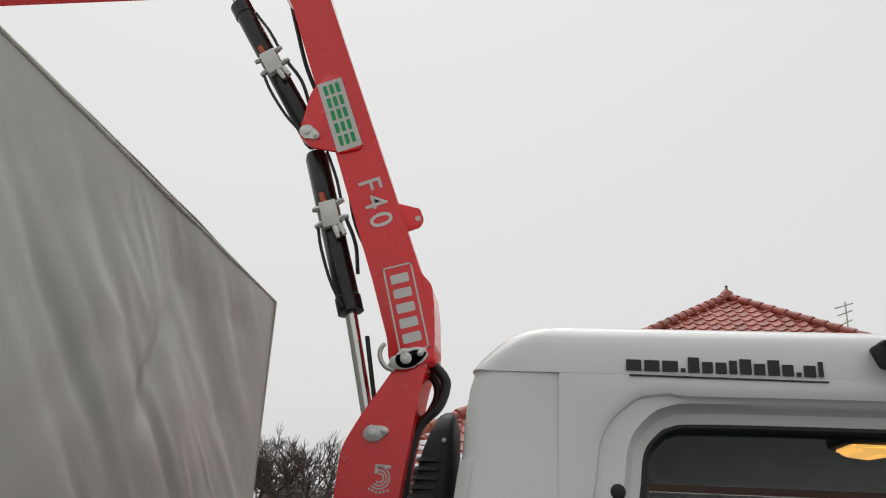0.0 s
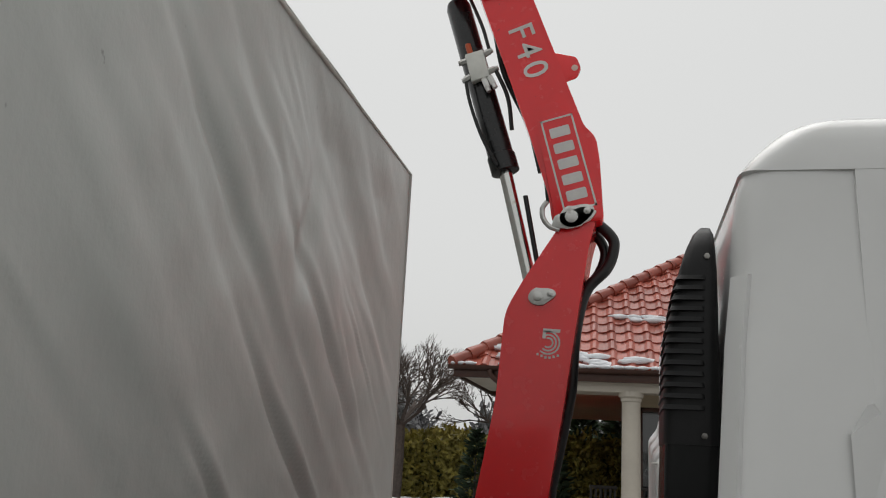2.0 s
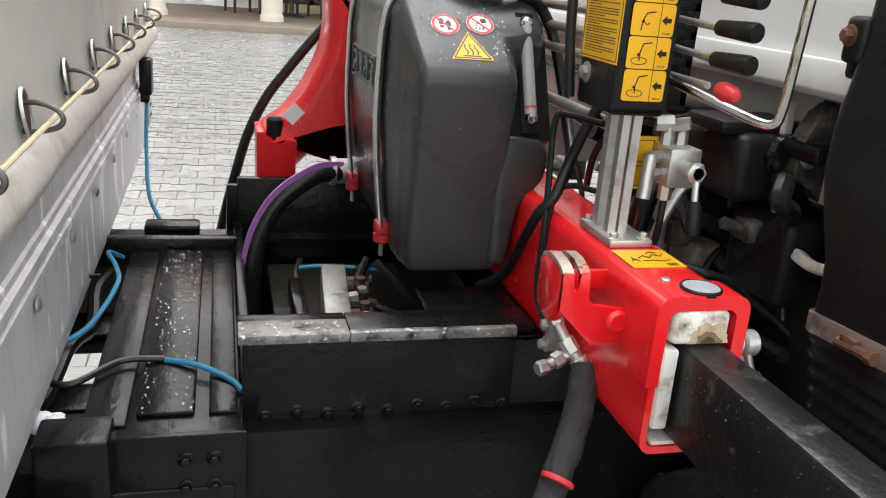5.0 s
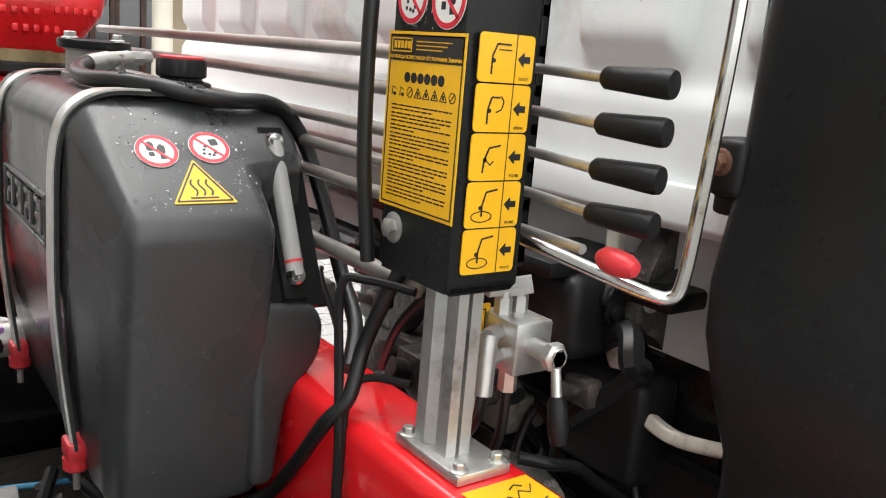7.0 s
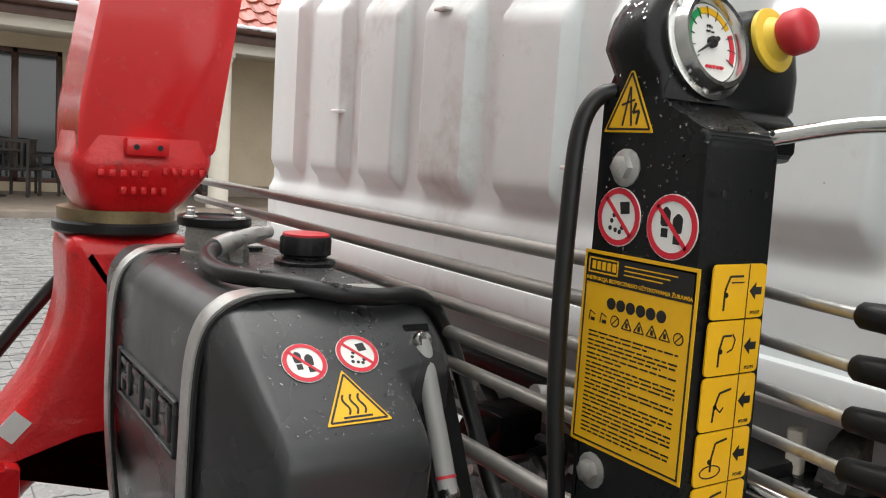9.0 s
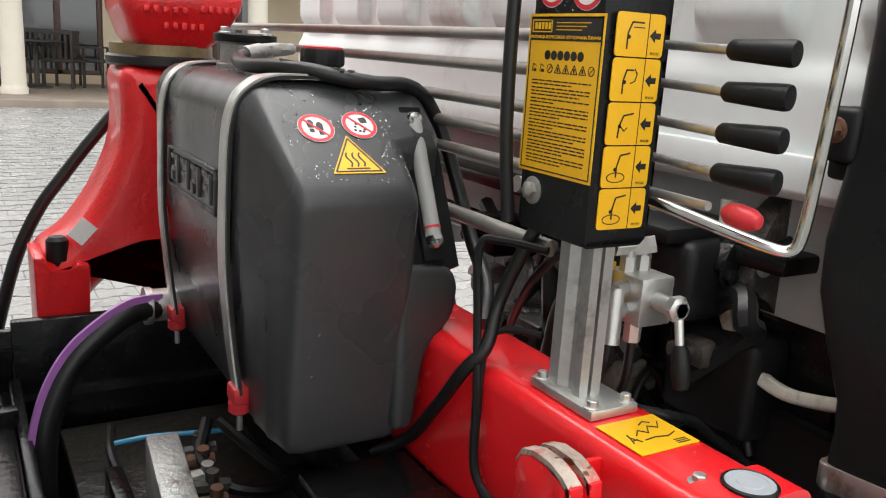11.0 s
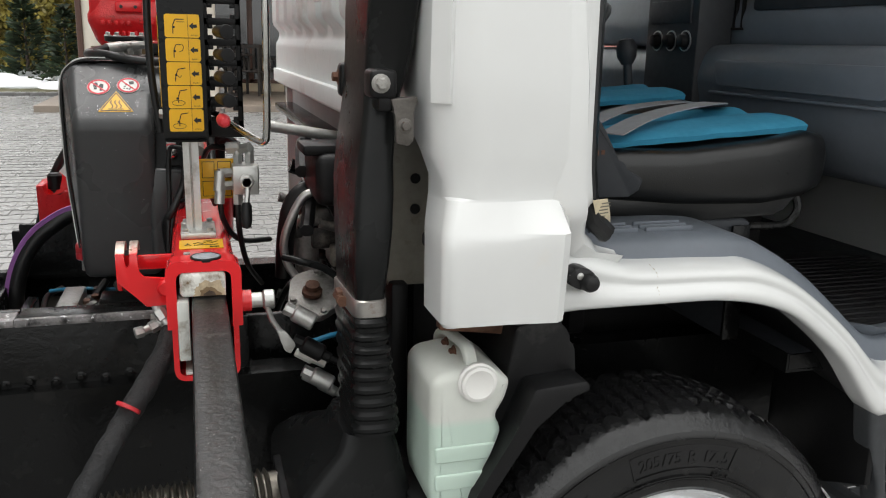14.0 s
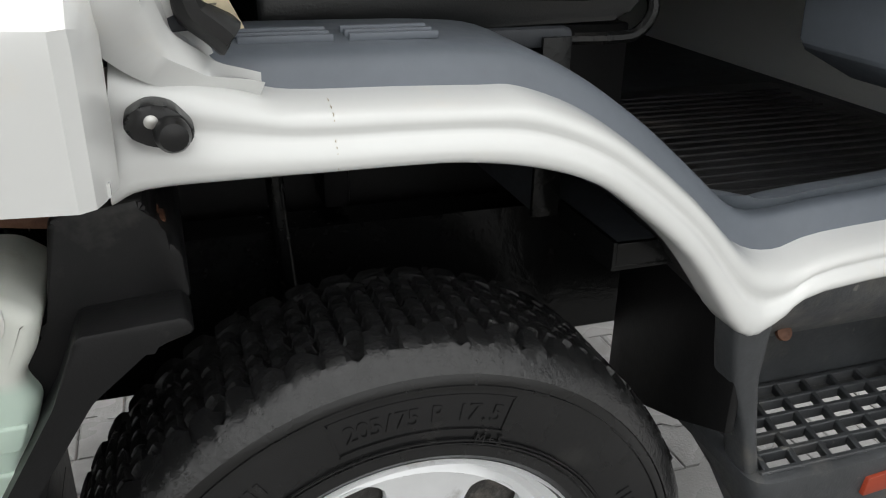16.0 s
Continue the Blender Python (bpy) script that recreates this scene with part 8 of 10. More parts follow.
# dashboard
dash = thing("dashboard", (0.8, 1.0, 0.95), "blue grey moulded truck dashboard", "dashboard")
bm = bm_new()
rings = []
for y, d in ((0.13, 0.03), (0.137, 0.012), (0.15, 0.004), (0.20, 0.0), (0.9, 0.0), (1.0, 0.02), (1.87, 0.02)):
    rings.append([(a, y, b) for a, b in rounded([(0.50 + d, 1.30), (0.53 + d, 1.375 - d), (0.72, 1.385 - d), (1.05, 1.40 - d), (1.05, 1.08), (0.70, 1.07 + d), (0.58 + d, 1.10 + d), (0.53 + d, 1.165)], [0.02, 0.03, 0.02, 0.01, 0.01, 0.03, 0.03, 0.04], 4)])
loft(bm, rings)
part("dash_moulding", bm, TRIM, dash, "", 50)
bm = bm_new()
prism(bm, rounded([(0.625, 1.11), (0.635, 1.000), (0.75, 0.945), (0.87, 0.965), (0.87, 1.11)], 0.012, 3), "y", 0.17, 0.34, 0.006)
part("kick_panel", bm, TRIM, dash)
bm = bm_new()
box(bm, (0.498, 0.22, 1.255), (0.512, 0.84, 1.263), 0.003)
prism(bm, rounded([(0.20, 1.34), (0.82, 1.34), (0.80, 1.275), (0.24, 1.275)], 0.02, 3), "x", 0.492, 0.506, 0.004)
part("glovebox_lid", bm, TRIM, dash)
bm = bm_new()
box(bm, (0.49, 0.90, 1.18), (0.60, 1.16, 1.52), 0.012)
box(bm, (0.484, 0.93, 1.43), (0.492, 1.13, 1.49), 0.003)
part("centre_panel", bm, TRIM_DARK, dash)
bm = bm_new()
rings = []
for y, d in ((0.17, 0.03), (0.18, 0.01), (0.20, 0.0), (1.86, 0.0)):
    rings.append([(a, y, b) for a, b in rounded([(0.62 + d, 1.37), (0.60 + d, 1.44), (0.64 + d, 1.535 - d), (0.74, 1.56 - d), (1.08, 1.57 - d), (1.08, 1.37)], 0.02, 4)])
loft(bm, rings)
part("dash_top", bm, TRIM, dash, "upper dashboard with a ledge", 50)
bm = bm_new()
prism(bm, rounded([(0.23, 1.462), (0.84, 1.462), (0.82, 1.545), (0.25, 1.545)], 0.02, 3), "x", 0.603, 0.625, 0.004)
part("shelf_recess", bm, TRIM_DARK, dash, "dark open shelf recess")
for y0 in (0.87,):
    bm = bm_new()
    for z in (1.415, 1.505):
        box(bm, (0.590, y0, z), (0.615, y0 + 0.16, z + 0.006), 0.002)
    for k in range(6):
        box(bm, (0.602, y0 + 0.004 + 0.029 * k, 1.418), (0.612, y0 + 0.010 + 0.029 * k, 1.508), 0.001)
    part("air_vent", bm, PLASTIC_DULL, dash)
bm = bm_new()
for k in range(3):
    lathe(bm, (0.49, 0.95 + 0.07 * k, 1.385), (-1, 0, 0), [(0.024, 0), (0.024, 0.004), (0.018, 0.006), (0.016, 0.02), (0.012, 0.022)], 18)
part("heater_knob", bm, PLASTIC_DULL, dash)
bm = bm_new()
for k in range(3):
    lathe(bm, (0.4895, 0.95 + 0.07 * k, 1.385), (-1, 0, 0), [(0.0275, 0), (0.0275, 0.003), (0.024, 0.003)], 20)
part("knob_ring", bm, ZINC, dash)
bm = bm_new()
box(bm, (0.745, 0.118, 1.255), (0.782, 0.132, 1.295), 0.005)
part("cream_clip", bm, PAPER, dash, "cream plastic clip")
sw = thing("steering_wheel", (0.36, 1.42, 1.35), "black three spoke steering wheel", "steering wheel")
bm = bm_new()
c, d = V(0.30, 1.42, 1.38), V(-0.55, 0, 0.83)
dd, uu, ww = basis(d)
tube(bm, [c + (uu * math.cos(a) + ww * math.sin(a)) * 0.2 for a in (2 * math.pi * i / 28 for i in range(29))], 0.014, 10, 1, smooth=False)
part("wheel_rim", bm, TRIM_DARK, sw)
bm = bm_new()
for a in (0.3, 2.8, 4.7):
    cyl(bm, c, c + (uu * math.cos(a) + ww * math.sin(a)) * 0.195, 0.014, seg=8)
lathe(bm, c - dd * 0.02, dd, [(0.05, 0), (0.055, 0.02), (0.045, 0.035)], 20)
part("spoke", bm, TRIM_DARK, sw)
bm = bm_new()
cyl(bm, c - dd * 0.02, c - dd * 0.30, 0.035)
part("column", bm, TRIM_DARK, sw)
bm = bm_new()
tube(bm, [(0.40, 0.98, 0.88), (0.38, 1.0, 1.08), (0.36, 1.02, 1.33)], 0.012, 10)
lathe(bm, (0.36, 1.02, 1.32), (-0.1, 0.05, 1), [(0.015, 0), (0.026, 0.02), (0.028, 0.045), (0.02, 0.065), (0.001, 0.07)], 16)
solo("gear_lever", bm, TRIM_DARK, "black gear lever beside the dashboard", "gear lever")
cl = thing("cab_lamp", (0.33, 0.55, 2.07), "lit amber interior lamp on the cab ceiling", "lamp")
bm = bm_new()
box(bm, (0.34, 0.47, 2.06), (0.50, 0.62, 2.09), 0.01)
part("lamp_base", bm, TRIM_DARK, cl)
bm = bm_new()
prism(bm, rounded([(0.352, 2.062), (0.37, 2.046), (0.42, 2.040), (0.49, 2.052), (0.49, 2.062)], 0.006, 3), 'y', 0.50, 0.60, 0.008)
part("lens", bm, LAMP, cl, "glowing amber lens")

# ================= front wheel =================
wheel = thing("front_wheel", (0.0, 0.16, 0.0), "front truck wheel with a wet worn tyre and silver rim", "wheel")
WC = V(-0.012, 0.0, 0.388)


def swell(bm):
    # a rounded crown: the middle of the tread stands one centimetre further out
    for v in bm.verts:
        d = v.co - WC
        r = math.hypot(d.x, d.z)
        k = 1 + 0.010 * min(1.0, max(0.0, (r - 0.28) / 0.08)) * min(1.0, max(0.0, (v.co.y - 0.062) / 0.05)) / r
        v.co = (WC.x + d.x * k, v.co.y, WC.z + d.z * k)


bm = bm_new()
lathe(bm, WC, (0, 1, 0), [(0.228, 0.082), (0.236, 0.072), (0.246, 0.066), (0.258, 0.068), (0.262, 0.064), (0.29, 0.0605), (0.330, 0.060), (0.345, 0.063), (0.354, 0.068), (0.360, 0.084), (0.364, 0.11), (0.3665, 0.16), (0.366, 0.215), (0.362, 0.235), (0.345, 0.258), (0.30, 0.264), (0.24, 0.258), (0.228, 0.245), (0.228, 0.082)], 96, cap=False)
swell(bm)
part("tyre", bm, TYRE, wheel, "black tyre with raised size lettering", 30)
bm = bm_new()
rng = random.Random(77)
for row, (y0, y1, nt, zig) in enumerate(((0.068, 0.112, 64, 0.005), (0.121, 0.141, 92, 0.0045), (0.149, 0.169, 92, 0.0045), (0.177, 0.197, 92, 0.0045), (0.205, 0.225, 92, 0.0045), (0.233, 0.256, 54, 0.003))):
    rings = []
    nn = nt * 6
    for k in range(nn + 1):
        a = 2 * math.pi * (k % nn) / nn
        q = k % 6
        wave = zig * (1, 0.6, -0.6, -1, -0.6, 0.6)[q]
        wear = 0.0012 * noise.noise(Vector((math.sin(a) * 24, math.cos(a) * 24, row * 3.0)))
        cut = 0.010 if q == 3 and row else 0.004 if q == 3 else 0.0
        if row == 0:
            deep = 0.015 if noise.noise(Vector((math.sin(a) * 9, math.cos(a) * 9, 5))) > -0.05 and q in (2, 3, 4) else 0.0
            pr = ((0.350, y0 - 0.004), (0.3635, y0 + 0.004), (0.3725 + wear, y0 + 0.016), (0.3755 - cut + wear, y1 + wave - 0.012 - deep), (0.3752 - cut - deep * 0.5 + wear, y1 + wave), (0.358, y1 + wave * 0.8 + 0.002))
        else:
            pr = ((0.358, y0 + wave - 0.002), (0.3755 - cut + wear, y0 + wave), (0.3766 - cut + wear, (y0 + y1) / 2 + wave), (0.3762 - cut + wear, (y0 + y1) / 2 + 0.003 + wave), (0.3755 - cut + wear, y1 + wave), (0.358, y1 + wave + 0.002))
        rings.append([(WC.x + r * math.sin(a), y, WC.z + r * math.cos(a)) for r, y in pr])
    loft(bm, rings, False, False)
swell(bm)
tagged(part("tread_rib", bm, TREAD, wheel, "worn toothed tread ribs with wet edges", 30), kind="stuff")
bm = bm_new()


def on_tyre(bm, body, r, mid, size, step2, y=0.0598):
    for k, ch in enumerate(body):
        a = radians(mid + (k - (len(body) - 1) / 2) * step2)
        if ch == " ":
            continue
        p = WC + V(r * math.sin(a), y, r * math.cos(a))
        lettering(bm, ch, p, (math.cos(a), 0, -math.sin(a)), (math.sin(a), 0, math.cos(a)), size, 0.0022)


on_tyre(bm, "205/75 R 17.5", 0.305, 2, 0.022, 2.55)
on_tyre(bm, "M+S", 0.272, 18, 0.012, 2.6)
for r0, r1, a0, a1 in ((0.326, 0.329, -17, 20), (0.283, 0.2855, -17, 20), (0.283, 0.329, -17.2, -16.7), (0.283, 0.329, 19.8, 20.3)):
    n = max(1, int((a1 - a0) / 3))
    rows = []
    for k in range(n + 1):
        a = radians(a0 + (a1 - a0) * k / n)
        rows.append([WC + V(r * math.sin(a), y, r * math.cos(a)) for r, y in ((r0, 0.0604), (r1, 0.0604), (r1, 0.0586), (r0, 0.0586))])
    loft(bm, rows)
for rr2 in (0.266, 0.27, 0.338):
    lathe(bm, WC, (0, 1, 0), [(rr2 - 0.0012, 0.0615), (rr2 - 0.0008, 0.0590), (rr2 + 0.0008, 0.0590), (rr2 + 0.0012, 0.0615)], 96, cap=False)
for mid in (-50, 62, 110, 180, 240):
    for k in range(9):
        a = radians(mid + 2.1 * k)
        p = WC + V(0.30 * math.sin(a), 0.0596, 0.30 * math.cos(a))
        box(bm, (p.x - 0.004, p.y - 0.0006, p.z - 0.009), (p.x + 0.002, p.y + 0.0006, p.z + 0.009), 0, 1, turned(p, 0, math.degrees(a), 0))
part("sidewall_lettering", bm, TYRE, wheel, "raised size lettering on the sidewall", 30)
# rim disc with hand holes
bm = bm_new()
prof = [(0.236, 0.064), (0.2385, 0.070), (0.236, 0.076), (0.228, 0.080), (0.222, 0.092), (0.216, 0.104), (0.206, 0.108), (0.1962, 0.1018)]
lathe(bm, WC, (0, 1, 0), prof, 72, cap=False)
def rim_pt(a, r, back=0.0):
    y = 0.101 + 0.06 * max(0, r - 0.185) + 0.010 * max(0.0, (0.150 - r) / 0.05) + back
    return WC + V(r * math.sin(a), y, r * math.cos(a))


R_OUT, R_IN, R_MID, HA = 0.1965, 0.112, 0.171, math.pi / 6
dirs = sorted({math.atan2(sz * (R_OUT - R_MID if sz > 0 else R_MID - R_IN), sx * HA * R_MID) for sx in (-1, 1) for sz in (-1, 1)} | {2 * math.pi * k / 36 - math.pi for k in range(36)})
for h in range(6):
    ac = (h + 0.658) * math.pi / 3
    rows = []
    for th in dirs:
        c, s_ = math.cos(th), math.sin(th)
        hole = 1.0 / (abs(c / 0.0375) ** 2.6 + abs(s_ / 0.0285) ** 2.6) ** (1 / 2.6)
        edge = min(HA * R_MID / max(abs(c), 1e-6), (R_OUT - R_MID if s_ > 0 else R_MID - R_IN) / max(abs(s_), 1e-6))
        row = [rim_pt(ac + hole * c / R_MID, R_MID + hole * s_, 0.014), rim_pt(ac + hole * c / R_MID, R_MID + hole * s_, 0.003)]
        for f in (0.04, 0.3, 0.65, 1.0):
            q = hole + (edge - hole) * f
            row.append(rim_pt(ac + q * c / R_MID, R_MID + q * s_))
        rows.append(row)
    loft(bm, rows + [rows[0]], False, False)
lathe(bm, WC, (0, 1, 0), [(R_IN + 0.001, 0.1085), (0.10, 0.1105), (0.085, 0.111)], 72, cap=False)
bmesh.ops.remove_doubles(bm, verts=bm.verts, dist=0.0004)
part("rim", bm, RIM, wheel, "silver steel rim with hand holes", 40)
bm = bm_new()
lathe(bm, WC, (0, 1, 0), [(0.085, 0.10), (0.082, 0.06), (0.07, 0.045), (0.03, 0.04), (0.001, 0.04)], 40)
part("hub_cap", bm, RIM, wheel)
for k in range(6):
    a = 2 * math.pi * k / 6
    bm = bm_new()
    bolt(bm, WC + V(0.098 * math.sin(a), 0.110, 0.098 * math.cos(a)), (0, -1, 0), 0.013, 0.022)
    part("wheel_nut", bm, ZINC, wheel)
bm = bm_new()
lathe(bm, WC, (0, 1, 0), [(0.20, 0.12), (0.21, 0.2), (0.15, 0.21), (0.05, 0.2)], 40)
part("brake_drum", bm, ENGINE, wheel)
# wheel house
bm = bm_new()
rows = []
for (ux, uz), (lx, lz) in zip(Us, Ls):
    if lx < 0.385:
        rows.append([(lx, 0.085, lz + 0.01), (lx, 0.30, lz + 0.035), (lx, 0.58, lz + 0.03)])
loft(bm, rows, False, False)
thicken(bm, 0.006)
part("wheel_house", bm, PLASTIC_DULL, cab, "black wheel arch liner")
for lo, hi, c in (((-0.42, 0.575, 0.55), (0.50, 0.60, 1.0), 0.004), ((-0.46, 0.29, 0.12), (-0.43, 0.575, 0.96), 0.006), ((-0.45, 0.06, 0.15), (-0.435, 0.29, 0.66), 0.006), ((-0.02, 0.50, 0.76), (0.02, 0.575, 0.93), 0.008)):
    bm = bm_new()
    box(bm, lo, hi, c)
    part("wheel_house_wall", bm, PLASTIC_DULL, cab)
bm = bm_new()
prism(bm, [(0.06, 0.585), (0.16, 0.54), (0.30, 0.488), (0.34, 0.50), (0.34, 0.77), (0.06, 0.77)], "x", 0.387, 0.401, 0.003)
part("mud_flap", bm, PLASTIC_DULL, cab, "black mud flap behind the step")
bm = bm_new()
tube(bm, [(-0.10, 0.45, 0.95), (-0.095, 0.44, 0.80), (-0.08, 0.42, 0.60)], 0.012, 10)
solo("damper", bm, CHASSIS, "black suspension damper inside the wheel arch", "damper")
# rear splash fender
sgd = thing("splash_guard", (-0.33, 0.17, 0.52), "black plastic splash guard behind the front wheel", "splash guard")
bm = bm_new()
prism(bm, rounded([(-0.300, 0.945), (-0.225, 0.955), (-0.222, 0.925), (-0.20, 0.905), (-0.196, 0.858), (-0.218, 0.842), (-0.27, 0.80), (-0.335, 0.70), (-0.365, 0.60), (-0.365, 0.52), (-0.43, 0.52), (-0.425, 0.63), (-0.38, 0.76), (-0.315, 0.845)], 0.008, 2), "y", 0.05, 0.30, 0.006)
bmesh.ops.translate(bm, verts=bm.verts, vec=(-0.024, 0, 0.010))
part("guard_panel", bm, PLASTIC_DULL, sgd)
bm = bm_new()
prism(bm, rounded([(-0.285, 0.862), (-0.20, 0.868), (-0.193, 0.852), (-0.23, 0.842), (-0.28, 0.80), (-0.345, 0.70), (-0.378, 0.60), (-0.40, 0.60), (-0.37, 0.70), (-0.31, 0.80)], 0.006, 2), "y", 0.030, 0.086, 0.004)
bmesh.ops.translate(bm, verts=bm.verts, vec=(-0.027, -0.034, 0.012))
part("flange", bm, PLASTIC_DULL, sgd)
# chrome-less glimpse of a label inside the arch
bm = bm_new()
box(bm, (0.415, 0.565, 0.475), (0.452, 0.574, 0.545), 0.001)
box(bm, (0.462, 0.566, 0.48), (0.496, 0.574, 0.552), 0.001)
solo("arch_label", bm, mat("silver_foil_label", (0.6, 0.6, 0.6), 0.3, metal=0.4, var=0.2, scale=40), "silver foil label on the wheel arch wall", "label")

# ================= air intake behind the cab =================
snk = thing("air_intake", (-0.53, 0.18, 0.45), "black plastic engine air intake duct rising behind the cab", "air intake")
bm = bm_new()
rings = []
for z, xc, yc, hx, hy in ((0.968, -0.537, 0.186, 0.021, 0.096), (1.02, -0.536, 0.185, 0.024, 0.095), (1.05, -0.534, 0.186, 0.027, 0.097), (1.10, -0.530, 0.200, 0.029, 0.106), (1.15, -0.527, 0.213, 0.029, 0.112), (1.20, -0.524, 0.219, 0.026, 0.112), (1.25, -0.519, 0.221, 0.024, 0.108), (1.29, -0.511, 0.226, 0.027, 0.102), (1.35, -0.501, 0.226, 0.034, 0.104), (1.41, -0.497, 0.222, 0.037, 0.108), (1.475, -0.493, 0.215, 0.038, 0.114), (1.55, -0.487, 0.205, 0.038, 0.118), (1.73, -0.482, 0.190, 0.038, 0.108)):
    c = Vector((xc, yc))
    rings.append([(c.x + a, c.y + b, z) for a, b in rounded([(-hx, -hy), (hx, -hy), (hx, hy), (-hx, hy)], min(0.024, 0.8 * hx), 5)])
loft(bm, rings)
part("duct", bm, PLASTIC, snk, "tall flat black duct with a satin sheen", 60)
bm = bm_new()
rings = []
HEAD = ((1.715, -0.482, 0.188, 0.040, 0.108), (1.735, -0.482, 0.188, 0.040, 0.108), (1.80, -0.481, 0.188, 0.039, 0.107), (1.86, -0.480, 0.188, 0.037, 0.106), (1.92, -0.475, 0.188, 0.032, 0.102), (1.965, -0.470, 0.188, 0.027, 0.095), (2.00, -0.465, 0.188, 0.021, 0.084), (2.025, -0.460, 0.188, 0.015, 0.068), (2.040, -0.456, 0.188, 0.008, 0.045))
for z, xc, yc, hx, hy in HEAD:
    rings.append([(xc + a, yc + b, z) for a, b in rounded([(-hx, -hy), (hx, -hy), (hx, hy), (-hx, hy)], min(0.03, 0.8 * hx), 5)])
loft(bm, rings)
hd = part("intake_head", bm, PLASTIC_DULL, snk, "", 60)
for k in range(13):
    bm = bm_new()
    z = 1.762 + 0.0155 * k
    rings = []
    for q in range(2):
        zz2 = z + 0.0065 * q
        xc = float(np.interp(zz2, [a[0] for a in HEAD], [a[1] for a in HEAD]))
        hx = float(np.interp(zz2, [a[0] for a in HEAD], [a[3] for a in HEAD]))
        hy = float(np.interp(zz2, [a[0] for a in HEAD], [a[4] for a in HEAD]))
        rings.append([(xc + a, 0.186 + c, zz2) for a, c in rounded([(-hx - 0.003 + 0.002 * q, -hy - 0.0035 + 0.002 * q), (hx * 0.42, -hy - 0.0035 + 0.002 * q), (hx * 0.42, 0.07), (-hx - 0.003 + 0.002 * q, 0.07)], min(0.012, 0.5 * hx), 4)])
    loft(bm, rings)
    part("louvre", bm, PLASTIC_DULL, hd)
for x, z, y in ((-0.468, 1.727, 0.080), (-0.458, 1.985, 0.100)):
    bm = bm_new()
    bolt(bm, (x, y, z), (0, -1, 0), 0.0045, 0.003, False)
    part("screw", bm, CASTALU, hd)
bm = bm_new()
rings = []
for z, s in ((0.964, 1.0), (0.966, 1.03), (0.989, 1.03), (0.991, 1.0)):
    rings.append([(-0.537 + a * s, 0.187 + b * s, z - 0.07 * b) for a, b in rounded([(-0.0245, -0.099), (0.0245, -0.099), (0.0245, 0.099), (-0.0245, 0.099)], 0.022, 5)])
loft(bm, rings)
cp2 = part("hose_clamp", bm, mat("dull_stainless_clamp", (0.42, 0.40, 0.38), 0.35, metal=0.8, var=0.15, scale=12, dirt=((0.2, 0.12, 0.08), 15, 0.35)), snk, "stainless clamp with a rusty screw")
bm = bm_new()
box(bm, (-0.572, 0.185, 0.968), (-0.561, 0.210, 0.986), 0.003)
cyl(bm, (-0.568, 0.215, 0.972), (-0.568, 0.160, 0.978), 0.006, seg=8)
cyl(bm, (-0.568, 0.165, 0.977), (-0.568, 0.155, 0.978), 0.009, seg=6)
part("clamp_screw", bm, RUST, cp2)
bm = bm_new()
rings = []
for k in range(37):
    z = 0.966 - 0.0053 * k
    ph = k % 4
    s = (1.0, 1.07, 1.07, 1.0)[ph] * (1 - 0.0028 * k)
    w = 0.0245 + 0.0005 * k
    rings.append([(-0.537 + 0.0003 * k + a * s, 0.182 - 0.0007 * k + b * s, z - 0.05 * b) for a, b in rounded([(-w, -0.096 + 0.0006 * k), (w, -0.096 + 0.0006 * k), (w, 0.096 - 0.0006 * k), (-w, 0.096 - 0.0006 * k)], 0.9 * w, 5)])
loft(bm, rings)
part("bellows", bm, PLASTIC, snk, "ribbed black rubber bellows", 25)
bm = bm_new()
rings = []
for z, x0, x1, y0, y1 in ((0.20, -0.66, -0.45, 0.10, 0.42), (0.58, -0.665, -0.455, 0.09, 0.43), (0.64, -0.662, -0.46, 0.09, 0.43), (0.665, -0.655, -0.465, 0.092, 0.42), (0.70, -0.625, -0.475, 0.10, 0.38), (0.745, -0.585, -0.485, 0.105, 0.28), (0.775, -0.575, -0.495, 0.11, 0.265)):
    rings.append([(a, b, z) for a, b in rounded([(x0, y0), (x1, y0), (x1, y1), (x0, y1)], 0.03, 4)])
loft(bm, rings)
part("air_cleaner_box", bm, PLASTIC, snk, "black air cleaner housing", 50)
bm = bm_new()
box(bm, (-0.668, 0.082, 0.652), (-0.452, 0.30, 0.662), 0.003)
for k in range(7):
    box(bm, (-0.645 + 0.026 * k, 0.084, 0.24), (-0.639 + 0.026 * k, 0.093, 0.60), 0.002)
part("housing_rim", bm, PLASTIC_DULL, snk)
for x, y, z, lo, hi, mt in ((-0.527, 0.071, 1.309, (-0.541, 0.078, 1.288), (-0.503, 0.132, 1.328), CASTALU), (-0.521, 0.338, 1.307, (-0.542, 0.315, 1.275), (-0.500, 0.350, 1.330), RUST)):
    bm = bm_new()
    box(bm, lo, hi, 0.008, 3)
    box(bm, (lo[0] + 0.012, lo[1] + 0.006, lo[2] - 0.018), (hi[0] - 0.006, hi[1], lo[2] + 0.01), 0.006)
    lb = part("mounting_lug", bm, PLASTIC_DULL, snk)
    bm = bm_new()
    if y < 0.2:
        bolt(bm, (x, 0.076, z), (0, -1, 0), 0.0085, 0.009)
    else:
        bolt(bm, (-0.541, y, z), (-1, 0, 0), 0.0085, 0.009)
    part("lug_bolt", bm, mt, lb)
bm = bm_new()
prism(bm, rounded([(-0.513, 1.288), (-0.474, 1.292), (-0.472, 1.283), (-0.480, 1.274), (-0.478, 1.232), (-0.484, 1.222), (-0.503, 1.226), (-0.505, 1.27)], 0.003, 2), "y", 0.084, 0.096, 0.002)
